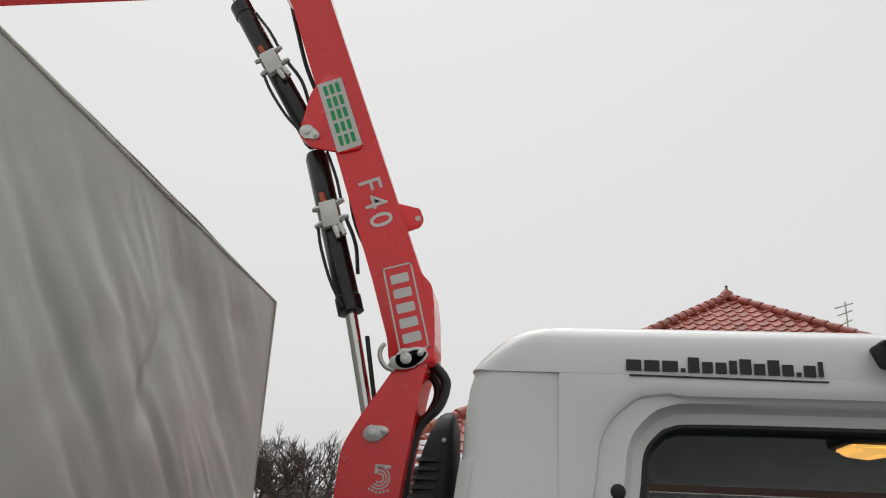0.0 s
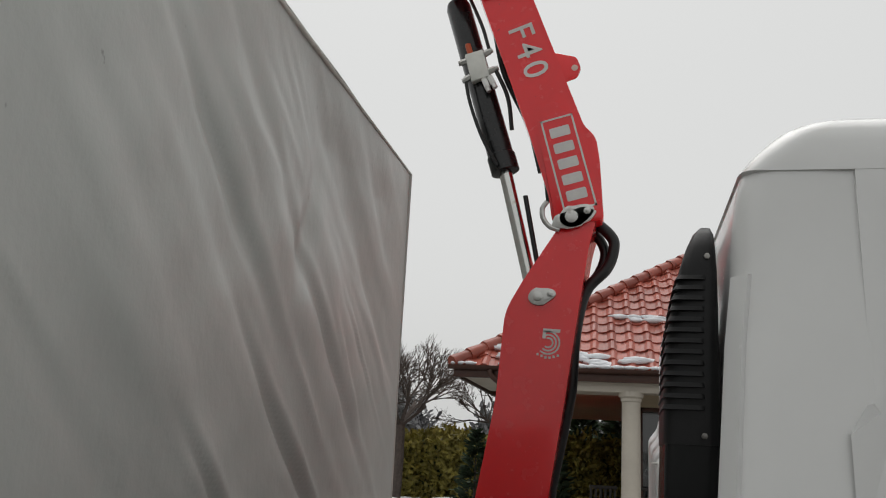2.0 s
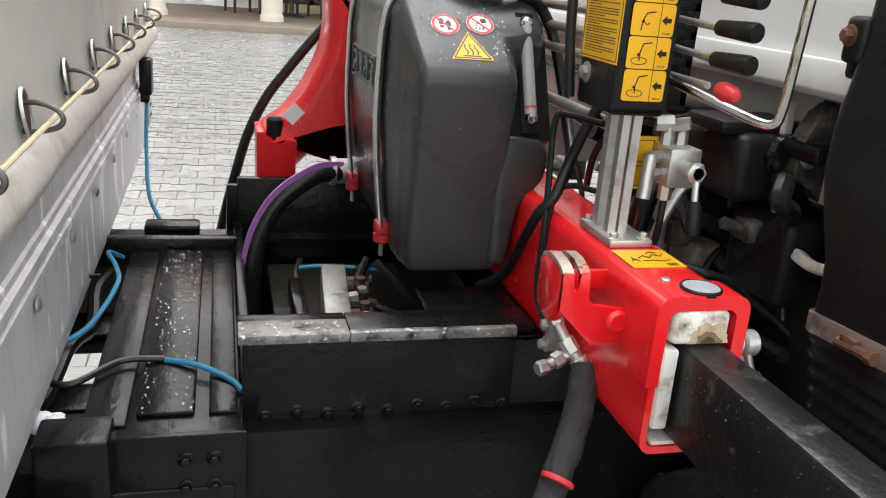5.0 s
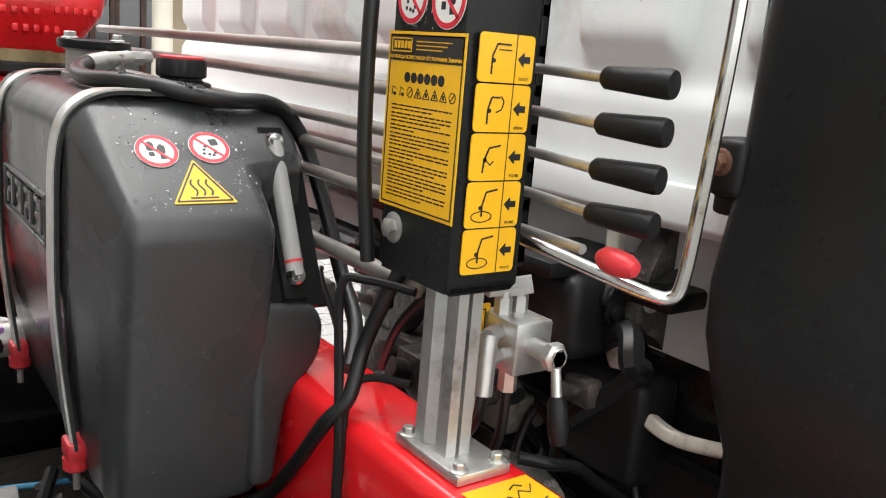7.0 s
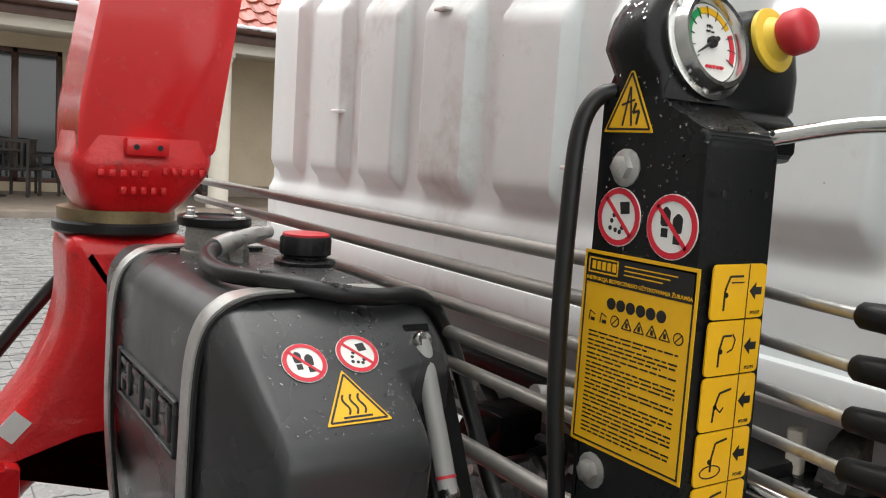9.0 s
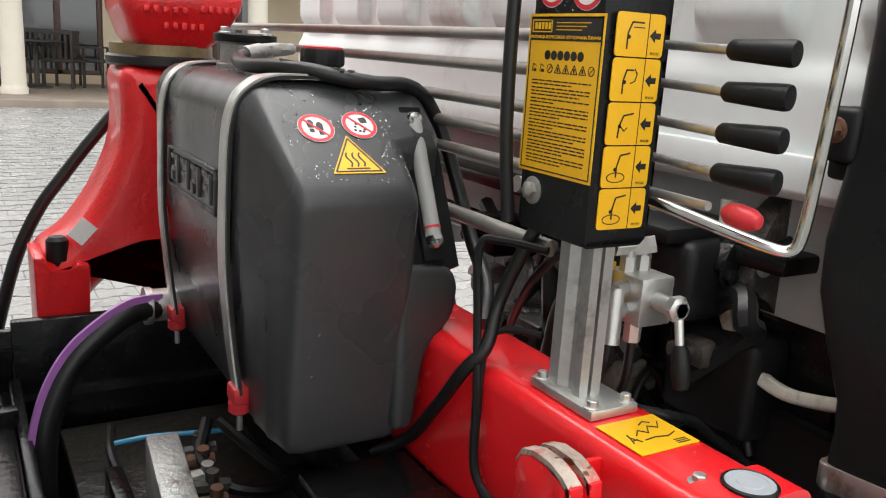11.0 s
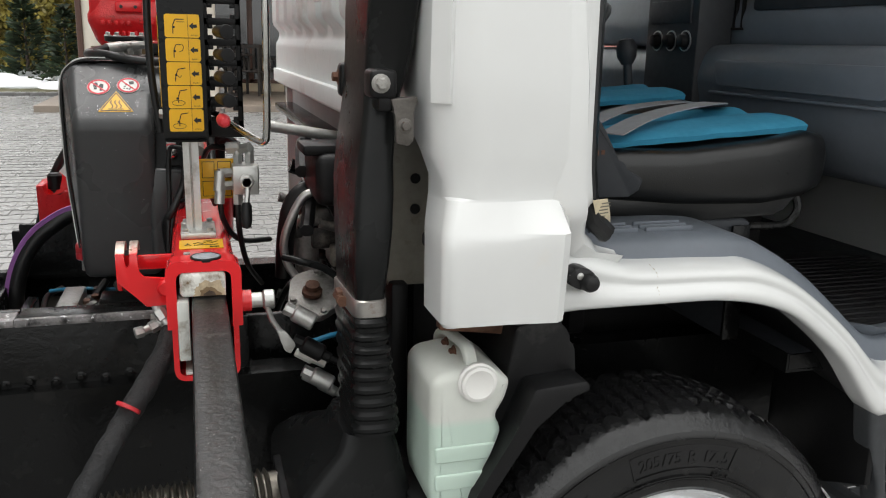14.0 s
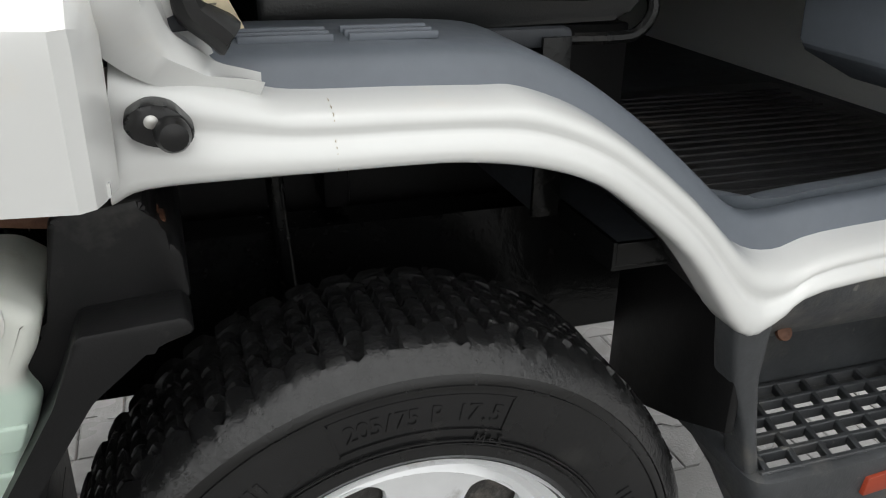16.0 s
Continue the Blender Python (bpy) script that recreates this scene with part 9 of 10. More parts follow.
bolt(bm, (-0.491, 0.084, 1.251), (0, -1, 0), 0.007, 0.009)
part("bracket", bm, mat("greasy_grey_bracket", (0.12, 0.11, 0.10), 0.4, metal=0.5, var=0.3, scale=30), snk, "greasy bracket to the cab")

bm = bm_new()
box(bm, (-0.462, 0.315, 0.95), (-0.22, 0.325, 1.30), 0.004)
ip = part("inner_corner_panel", bm, mat("greasy_cream_paint", (0.34, 0.32, 0.27), 0.4, var=0.2, scale=9, dirt=((0.16, 0.13, 0.09), 8, 0.35)), cab, "greasy cream inner panel with two holes")
for z in (1.139, 1.086):
    bm = bm_new()
    lathe(bm, (-0.414, 0.3145, z), (0, -1, 0), [(0.009, 0), (0.009, 0.0012)], 16)
    part("hole", bm, BLACKINK, ip)

# ================= washer bottle =================
wb = thing("washer_bottle", (-0.40, 0.12, 0.66), "milky white washer bottle with green fluid and a round cap", "bottle")
bm = bm_new()
front = rounded([(-0.454, 0.868), (-0.440, 0.882), (-0.40, 0.888), (-0.355, 0.884), (-0.329, 0.864), (-0.336, 0.835), (-0.352, 0.808), (-0.340, 0.785), (-0.352, 0.75), (-0.385, 0.672), (-0.395, 0.66), (-0.448, 0.666), (-0.454, 0.70)], 0.009, 3)
pillow(bm, front, "y", 0.034, 0.185, 0.014)
part("bottle_body", bm, BOTTLE, wb, "milky plastic body half full of green fluid", 60)
bm = bm_new()
for z in (0.755, 0.71):
    pillow(bm, rounded([(-0.446, z - 0.012), (-0.372 if z < 0.73 else -0.362, z - 0.012), (-0.362 if z < 0.73 else -0.352, z + 0.014), (-0.446, z + 0.014)], 0.005, 2), "y", 0.0315, 0.045, 0.003)
part("moulded_band", bm, BOTTLE, wb)
bm = bm_new()
lathe(bm, (-0.384, 0.036, 0.868), (0, -1, 0), [(0.030, 0), (0.030, 0.005), (0.027, 0.007), (0.0265, 0.013), (0.022, 0.0145), (0.020, 0.013), (0.001, 0.013)], 28)
part("cap", bm, WHITEINK, wb, "round white cap")
bm = bm_new()
sweep(bm, curve_pts([(-0.392, 0.205, 0.868), (-0.392, 0.200, 0.884), (-0.388, 0.180, 0.897), (-0.386, 0.13, 0.902), (-0.386, 0.085, 0.905), (-0.386, 0.065, 0.893), (-0.386, 0.060, 0.875)], 5), rounded([(-0.010, -0.006), (0.010, -0.006), (0.010, 0.006), (-0.010, 0.006)], 0.004, 3))
nk = part("neck", bm, BOTTLE, wb, "moulded carrying arm over the bottle")
for y in (0.15, 0.11):
    bm = bm_new()
    bolt(bm, (-0.397, y, 0.887), (-1, 0, 0), 0.007, 0.006)
    part("rusty_bolt", bm, RUST, nk)
bm = bm_new()
box(bm, (-0.47, 0.05, 0.64), (-0.37, 0.22, 0.66), 0.004)
part("carrier", bm, PLASTIC_DULL, wb)
bm = bm_new()
box(bm, (-0.43, 0.10, 0.925), (-0.24, 0.125, 0.945), 0.004, 2, turned((-0.33, 0.1, 0.93), 0, 8, 0))
box(bm, (-0.26, 0.09, 0.895), (-0.235, 0.12, 0.93), 0.004)
wb.location += V(-0.009, -0.011, 0.016)
solo("bottle_bracket", bm, RUST, "rusty bracket above the washer bottle", "bracket")

# ================= engine and lines under the cab =================
eng = thing("engine", (-0.1, 0.95, 0.5), "oily dark diesel engine under the cab with hoses and pipes", "engine")
bm = bm_new()
box(bm, (-0.36, 0.66, 0.50), (0.55, 1.25, 1.0), 0.03, 3)
box(bm, (-0.40, 0.70, 0.88), (-0.30, 1.2, 1.06), 0.02, 3)
box(bm, (-0.44, 0.72, 0.56), (-0.34, 1.1, 0.82), 0.03, 3)
part("engine_block", bm, ENGINE, eng)
bm = bm_new()
box(bm, (-0.56, 0.48, 1.06), (-0.42, 0.66, 1.16), 0.02, 3)
box(bm, (-0.58, 0.50, 1.155), (-0.44, 0.60, 1.175), 0.006)
box(bm, (-0.50, 0.42, 0.92), (-0.43, 0.56, 1.05), 0.015, 3)
part("relay_box", bm, PLASTIC_DULL, eng)
bm = bm_new()
tube(bm, [(-0.46, 0.70, 1.00), (-0.496, 0.69, 1.010), (-0.533, 0.68, 1.005), (-0.553, 0.68, 0.975), (-0.555, 0.68, 0.93), (-0.55, 0.68, 0.86)], 0.026, 14)
part("intake_pipe", bm, CASTALU, eng, "grey cast intake elbow")
bm = bm_new()
tube(bm, [(-0.52, 0.59, 1.076), (-0.545, 0.58, 1.075), (-0.572, 0.58, 1.063), (-0.597, 0.58, 1.02), (-0.612, 0.58, 0.969), (-0.599, 0.58, 0.916), (-0.549, 0.575, 0.856), (-0.54, 0.57, 0.84)], 0.0085, 10)
part("braided_hose", bm, ZINC, eng, "braided silver hose")
bm = bm_new()
prism(bm, rounded([(-0.535, 1.139), (-0.469, 1.143), (-0.463, 1.0), (-0.505, 1.005), (-0.513, 1.03), (-0.53, 1.05)], 0.01, 3), "y", 0.60, 0.72, 0.006)
for z in (1.12, 1.06):
    box(bm, (-0.53, 0.595, z), (-0.468, 0.602, z + 0.008), 0.002)
part("fuse_box", bm, PLASTIC_DULL, eng, "black ribbed plastic box")
bm = bm_new()
box(bm, (-0.512, 0.62, 0.905), (-0.438, 0.70, 0.953), 0.008, 3)
part("sensor_box", bm, mat("grimy_beige_plastic", (0.26, 0.24, 0.20), 0.5, var=0.25, scale=20, dirt=((0.06, 0.05, 0.04), 14, 0.4)), eng, "grimy beige sensor box")
bm = bm_new()
cyl(bm, (-0.62, 0.75, 1.187), (-0.40, 0.75, 1.151), 0.012, seg=10)
part("tie_bar", bm, ZINC, eng, "grey steel tie bar")
bm = bm_new()
CM = turned((-0.56, 0.52, 0.87), 55, 0, 0)
n0 = len(bm.verts)
prism(bm, rounded([(-0.616, 0.50), (-0.56, 0.46), (-0.505, 0.50), (-0.50, 0.55), (-0.545, 0.60), (-0.60, 0.58)], 0.015, 3), "z", 0.862, 0.88, 0.004)
for x, y in ((-0.605, 0.51), (-0.55, 0.475), (-0.515, 0.53), (-0.55, 0.585)):
    bolt(bm, (x, y, 0.88), (0, 0, 1), 0.006, 0.006)
bmesh.ops.transform(bm, matrix=turned((-0.56, 0.52, 0.87), 28, 0, 0), verts=bm.verts)
part("cover_plate", bm, CASTALU, eng, "dirty cast cover plate")
bm = bm_new()
lathe(bm, (-0.566, 0.515, 0.885), (0, -0.4, 1), [(0.02, 0), (0.02, 0.008), (0.014, 0.012), (0.014, 0.022), (0.001, 0.024)], 10)
part("rusty_cap", bm, RUST, eng, "rusty hexagon cap")
for x, z, mt in ((-0.597, 0.804, WHITEPLASTIC), (-0.565, 0.803, PLASTIC_DULL), (-0.584, 0.757, ZINC), (-0.555, 0.735, ZINC)):
    bm = bm_new()
    cyl(bm, (x - 0.016, 0.40, z + 0.008), (x + 0.014, 0.39, z - 0.008), 0.010, seg=12, ch=0.002)
    cyl(bm, (x + 0.012, 0.39, z - 0.007), (x + 0.035, 0.385, z - 0.018), 0.007, seg=8)
    part("connector", bm, mt, eng)
bm = bm_new()
tube(bm, [(-0.60, 0.42, 0.815), (-0.582, 0.40, 0.827), (-0.555, 0.40, 0.835), (-0.53, 0.41, 0.834), (-0.50, 0.42, 0.82)], 0.005, 8)
part("blue_cable", bm, BLUEAIR, eng, "blue cable")
bm = bm_new()
tube(bm, [(-0.455, 0.53, 1.16), (-0.452, 0.53, 1.10), (-0.440, 0.53, 1.055), (-0.405, 0.53, 1.008), (-0.36, 0.53, 0.985), (-0.28, 0.52, 0.96)], 0.0125, 12)
part("white_support", bm, WHITE_REAR, cab, "white bent support bar under the cab corner")
rng = random.Random(11)
for k in range(16):
    bm = bm_new()
    y0, z0 = rng.uniform(0.5, 1.2), rng.uniform(0.72, 1.12)
    p = [V(-0.50 + rng.uniform(-0.05, 0.05), y0, z0)]
    for q in range(4):
        p.append(p[-1] + V(rng.uniform(-0.04, 0.03), rng.uniform(-0.16, 0.10), rng.uniform(-0.12, 0.08)))
    p = [V(min(max(a.x, -0.62), -0.40), max(a.y, 0.36), min(max(a.z, 0.5), 1.15)) for a in p]
    tube(bm, p, rng.choice((0.006, 0.008, 0.011, 0.014)), 8)
    part("hose", bm, RUBBER, eng)
for k in range(14):
    bm = bm_new()
    y0, z0, x0 = rng.uniform(0.48, 1.2), rng.uniform(0.62, 1.1), rng.uniform(-0.52, -0.44)
    s = rng.uniform(0.018, 0.04)
    box(bm, (x0 - s, y0 - s, z0 - s * 0.8), (x0 + s, y0 + s, z0 + s * 0.8), 0.006)
    cyl(bm, (x0 - s, y0, z0), (x0 - s - 0.03, y0, z0 + 0.01), s * 0.45, seg=10)
    part("casting", bm, rng.choice((ENGINE, CASTALU, ENGINE, CHASSIS)), eng)
bm = bm_new()
box(bm, (-0.50, 0.40, 1.135), (-0.40, 1.88, 1.158), 0.006)
box(bm, (-0.43, 0.36, 0.62), (-0.40, 0.62, 1.14), 0.006)
part("cab_rear_mount", bm, CHASSIS, eng, "black cab mounting beam")
bm = bm_new()
prism(bm, rounded([(-0.525, 1.132), (-0.50, 1.162), (-0.39, 1.156), (-0.36, 1.088), (-0.39, 1.045), (-0.46, 1.062)], 0.012, 3), "y", 0.47, 0.50, 0.006)
for x, z in ((-0.48, 1.135), (-0.41, 1.13), (-0.40, 1.08), (-0.505, 1.12)):
    bolt(bm, (x, 0.47, z), (0, -1, 0), 0.010, 0.008)
part("mount_bracket", bm, CHASSIS, eng)
# added black backing that shuts out the bright paving behind the hoses
bm = bm_new()
box(bm, (-0.69, 0.60, 0.42), (-0.45, 0.62, 0.82), 0.004)
part("frame_rail", bm, CHASSIS, eng, "black backing plate added beside the engine")
for k in range(3):
    bm = bm_new()
    z = 0.90 - 0.06 * k
    cyl(bm, (-0.62 + 0.015 * k, 0.36, z), (-0.585 + 0.015 * k, 0.35, z - 0.02), 0.016, seg=12, ch=0.003)
    cyl(bm, (-0.635 + 0.015 * k, 0.363, z + 0.008), (-0.62 + 0.015 * k, 0.36, z), 0.012, seg=8)
    part("connector", bm, ZINC if k != 1 else PLASTIC_DULL, eng)
bm = bm_new()
cyl(bm, (-1.05, 0.20, 0.622), (-0.66, 0.235, 0.622), 0.040, seg=20)
for k in range(26):
    x = -0.90 + 0.011 * k
    lathe(bm, (x - 0.06, 0.2080 + 0.0009 * k, 0.622), (1, 0.09, 0), [(0.041, -0.004), (0.049, 0.0), (0.041, 0.004)], 18)
solo("propeller_gaiter", bm, mat("oily_ribbed_steel", (0.18, 0.165, 0.14), 0.35, metal=0.7, var=0.3, scale=20, dirt=((0.04, 0.035, 0.03), 12, 0.4)), "oily ribbed metal coupling low beside the chassis", "coupling")

# rubber elbow with clamps, and a cable sleeve running under the duct
bm = bm_new()
tube(bm, [(-0.495, 0.66, 1.062), (-0.520, 0.66, 1.066), (-0.545, 0.66, 1.066), (-0.572, 0.66, 1.053), (-0.590, 0.66, 1.020), (-0.600, 0.66, 0.96), (-0.605, 0.66, 0.88)], 0.019, 14)
part("rubber_elbow", bm, RUBBER, eng, "thick black rubber elbow")
for x in (-0.512, -0.536):
    bm = bm_new()
    lathe(bm, (x, 0.66, 1.0645), (-1, 0, 0.05), [(0.018, -0.006), (0.0212, -0.005), (0.0212, 0.005), (0.018, 0.006)], 18)
    part("hose_clip", bm, ZINC, eng)
for pts, r, mt in (([(-0.625, 0.47, 0.972), (-0.592, 0.45, 0.966), (-0.553, 0.45, 0.952), (-0.519, 0.45, 0.926), (-0.478, 0.44, 0.899), (-0.45, 0.42, 0.87)], 0.007, PLASTIC), ([(-0.475, 0.50, 1.02), (-0.480, 0.47, 0.98), (-0.468, 0.45, 0.94), (-0.47, 0.43, 0.90)], 0.006, RUBBER), ([(-0.455, 0.52, 1.05), (-0.462, 0.48, 1.0), (-0.452, 0.46, 0.95), (-0.455, 0.44, 0.88)], 0.008, RUBBER)):
    bm = bm_new()
    tube(bm, pts, r, 10)
    part("cable_sleeve", bm, mt, eng, "black cable sleeve")

# pale curved guard pipe and black cast bracket behind the intake duct
bm = bm_new()
sweep(bm, curve_pts([(-0.478, 0.506, 1.205), (-0.477, 0.502, 1.125), (-0.476, 0.487, 1.067), (-0.476, 0.468, 1.036), (-0.476, 0.448, 1.018), (-0.476, 0.420, 1.004), (-0.476, 0.388, 0.999), (-0.476, 0.35, 1.005), (-0.476, 0.315, 1.014)], 4), rounded([(-0.011, -0.008), (0.011, -0.008), (0.011, 0.008), (-0.011, 0.008)], 0.005, 3))
solo("guard_pipe", bm, mat("grimy_cream_pipe", (0.52, 0.49, 0.42), 0.45, var=0.2, scale=14, dirt=((0.14, 0.11, 0.08), 10, 0.3)), "grimy cream curved pipe behind the intake duct", "pipe")
brk = thing("cast_bracket", (-0.45, 0.47, 0.9), "oily black cast engine bracket with bolts", "bracket")
bm = bm_new()
prism(bm, rounded([(a + -0.025, c + 0.046) for a, c in [(-0.470, 1.06), (-0.455, 1.12), (-0.43, 1.165), (-0.30, 1.185), (-0.19, 1.17), (-0.19, 0.90), (-0.25, 0.915), (-0.33, 0.955), (-0.40, 1.01), (-0.43, 1.045)]], 0.015, 3), "y", 0.448, 0.480, 0.006)
tube(bm, [(a + -0.025, c, e + 0.046) for a, c, e in ((-0.45, 0.446, 1.10), (-0.38, 0.442, 1.12), (-0.28, 0.442, 1.105), (-0.2, 0.446, 1.06))], 0.012, 8)
tube(bm, [(a + -0.025, c, e + 0.046) for a, c, e in ((-0.41, 0.446, 1.05), (-0.33, 0.442, 1.06), (-0.25, 0.442, 1.0), (-0.2, 0.446, 0.95))], 0.010, 8)
part("casting", bm, ENGINE, brk)
for x, z in ((-0.273, 1.140), (-0.445, 1.091), (-0.300, 0.985), (-0.36, 1.155), (-0.22, 1.02)):
    bm = bm_new()
    bolt(bm, (x + -0.025, 0.448, z + 0.046), (0, -1, 0), 0.010, 0.009)
    part("bracket_bolt", bm, CASTALU, brk)

# ================= ground =================
bm = bm_new()


def rise(y):
    """The drive climbs gently towards the house."""
    q = min(1.0, max(0.0, (y - 2.5) / 9.4))
    return 0.31 * q * q * (3 - 2 * q)


xs = sorted(set([-600, -300, -120, -60] + [-30 + 2 * k for k in range(31)] + [60, 120, 300, 600]))
ys = sorted(set([-600, -300, -120, -60] + [-20 + 2 * k for k in range(11)] + [2 + 0.5 * k for k in range(25)] + [16 + 2 * k for k in range(13)] + [60, 120, 300, 900]))
vv = [[bm.verts.new((x, y, rise(y) - 0.012)) for y in ys] for x in xs]
for i in range(len(xs) - 1):
    for j in range(len(ys) - 1):
        bm.faces.new((vv[i][j], vv[i + 1][j], vv[i + 1][j + 1], vv[i][j + 1]))
ground = solo("ground", bm, JOINT, "sandy ground under the paving reaching to the horizon", "ground", kind="structure")
# lawn and beds beyond the drive
bm = bm_new()
box(bm, (-40, 15.6, -0.01), (-2.9, 60, 0.33), 0.03)
box(bm, (-2.9, 16.02, -0.01), (-0.36, 60, 0.335), 0.03)
solo("lawn", bm, LAWN, "wet winter lawn with old snow", "lawn", kind="structure")
bm = bm_new()
for k in range(60):
    x = -18 + 0.25 * k
    box(bm, (x, 15.4, -0.01), (x + 0.245, 15.6, 0.37), 0.012, 1)
solo("kerb", bm, PAVER, "grey concrete kerb along the drive", "kerb", kind="structure")
bm = bm_new()
box(bm, (-2.9, 11.9, -0.01), (13.5, 16.0, 0.40), 0.02)
solo("patio", bm, STONE, "raised terracotta paved terrace under the eaves", "terrace", kind="structure")

# ================= house =================
house = thing("house", (3.9, 18.5, 0.0), "cream house with a red tiled hip roof and columned porch", "house")
EX0, EY0, EZ, HALF, APZ = -3.42, 12.55, 3.10, 8.08, 8.62
AP = V(EX0 + HALF, EY0 + HALF, APZ)
bm = bm_new()
for lo, hi in (((-0.35, 15.5, 0.4), (1.06, 15.8, 0.55)), ((-0.35, 15.5, 2.75), (1.06, 15.8, 3.2)), ((1.06, 15.5, 0.4), (2.20, 15.8, 3.2)), ((2.20, 15.5, 2.70), (3.94, 15.8, 3.2)), ((3.94, 15.5, 0.4), (5.0, 15.8, 3.2)), ((5.0, 15.5, 2.80), (5.55, 15.8, 3.2)), ((5.0, 15.5, 0.4), (5.55, 15.8, 1.35)), ((5.55, 15.5, 0.4), (11, 15.8, 3.2))):
    box(bm, lo, hi)
box(bm, (-0.35, 15.8, 0.3), (-0.05, 26, 3.2))
box(bm, (-0.05, 16.6, 0.3), (11, 16.7, 3.2))
part("wall", bm, STUCCO, house)
bm = bm_new()
box(bm, (1.08, 15.46, 0.38), (2.18, 15.5, 0.62), 0.01)
box(bm, (3.96, 15.46, 0.38), (11, 15.5, 0.62), 0.01)
part("plinth", bm, STONE, house, "brown stone plinth")


def window(x0, x1, z0, z1, nm, lbl):
    bm = bm_new()
    for lo, hi in (((x0, z0), (x0 + 0.08, z1)), ((x1 - 0.08, z0), (x1, z1)), ((x0, z0), (x1, z0 + 0.08)), ((x0, z1 - 0.08), (x1, z1)), (((x0 + x1) / 2 - 0.05, z0), ((x0 + x1) / 2 + 0.05, z1))):
        box(bm, (lo[0], 15.55, lo[1]), (hi[0], 15.66, hi[1]), 0.01)
    w = part(nm, bm, FASCIA, house, lbl)
    bm = bm_new()
    box(bm, (x0 + 0.04, 15.60, z0 + 0.04), (x1 - 0.04, 15.62, z1 - 0.04))
    part("pane", bm, GLASSDARK, w)
    return w


window(-0.35, 1.06, 0.55, 2.75, "window", "brown framed window reflecting the sky")
window(2.95, 3.94, 0.40, 2.70, "door", "brown glazed house door")
window(2.20, 2.95, 0.40, 2.70, "window", "brown framed side light of the door")
window(5.0, 5.55, 1.35, 2.80, "window", "narrow dark window")
# soffit, fascia, gutter, beams
bm = bm_new()
box(bm, (EX0 + 0.12, EY0 + 0.10, EZ - 0.12), (EX0 + 2 * HALF - 0.1, 15.9, EZ - 0.07), 0.004)
box(bm, (EX0 + 0.95, EY0 + 0.25, EZ - 0.30), (EX0 + 2 * HALF - 0.5, EY0 + 0.60, EZ - 0.12), 0.01)
box(bm, (EX0 + 0.95, EY0 + 0.60, EZ - 0.30), (EX0 + 1.25, 16.2, EZ - 0.12), 0.01)
part("soffit", bm, SOFFIT, house, "pale soffit and porch beam")
bm = bm_new()
box(bm, (EX0 + 0.02, EY0 + 0.04, EZ - 0.16), (EX0 + 2 * HALF, EY0 + 0.10, EZ + 0.02), 0.005)
box(bm, (EX0 + 0.04, EY0 + 0.05, EZ - 0.16), (EX0 + 0.10, 26, EZ + 0.02), 0.005)
part("fascia", bm, FASCIA, house)
bm = bm_new()
sec = [(0.07 * math.cos(a), 0.07 * math.sin(a)) for a in np.linspace(math.pi, 2 * math.pi, 9)] + [(0.06 * math.cos(a), 0.06 * math.sin(a)) for a in np.linspace(2 * math.pi, math.pi, 9)]
loft(bm, [[(x, EY0 - 0.03 + a, EZ + 0.03 + b) for a, b in sec] for x in (EX0 - 0.05, EX0 + 2 * HALF)])
gt = part("gutter", bm, FASCIA, house, "brown half round gutter")
bm = bm_new()
tube(bm, [(EX0 + 0.65, EY0 - 0.02, EZ - 0.02), (EX0 + 0.68, EY0 + 0.0, EZ - 0.14), (EX0 + 1.05, EY0 + 0.2, EZ - 0.42), (EX0 + 1.10, EY0 + 0.24, EZ - 0.50), (EX0 + 1.10, EY0 + 0.26, 0.5), (EX0 + 1.10, EY0 + 0.22, 0.42)], 0.045, 10, 4)
part("downpipe", bm, FASCIA, house, "brown downpipe beside the column")
bm = bm_new()
sec = [(0.05 * math.cos(a), 0.03 + 0.02 * math.sin(a)) for a in np.linspace(0, 2 * math.pi, 8, endpoint=False)]
rng = random.Random(4)
for k in range(70):
    x = EX0 + 0.1 + 0.2 * k
    if noise.noise(Vector((x * 0.9, 0, 3))) > -0.25:
        bmesh.ops.create_icosphere(bm, subdivisions=1, radius=0.06 + 0.03 * rng.random(), matrix=Matrix.Translation((x, EY0 + 0.0, EZ + 0.07)) @ Matrix.Diagonal((2.2, 1.0, 0.6, 1)))
tagged(part("eave_snow", bm, SNOW, house, "strip of old snow in the gutter", 80), kind="stuff")


def column(x, y):
    bm = bm_new()
    lathe(bm, (x, y, 0.40), (0, 0, 1), [(0.18, 0), (0.18, 0.08), (0.165, 0.10), (0.158, 0.13), (0.152, 1.2), (0.148, 2.25), (0.165, 2.27), (0.165, 2.31), (0.20, 2.34), (0.20, 2.42)], 28)
    part("column", bm, SOFFIT, house, "round cream porch column")


for x, y in ((-2.20, 12.95), (-0.50, 12.95), (2.95, 12.95), (6.2, 12.95), (9.5, 12.95)):
    column(x, y)
# wall letters
bm = bm_new()
lettering(bm, "RO", (3.45, 15.48, 2.93), (1, 0, 0), (0, 0, 1), 0.26, 0.03, bold=0.03)
part("wall_letters", bm, mat("burgundy_letters", (0.16, 0.03, 0.035), 0.5), house, "burgundy wall letters RO")
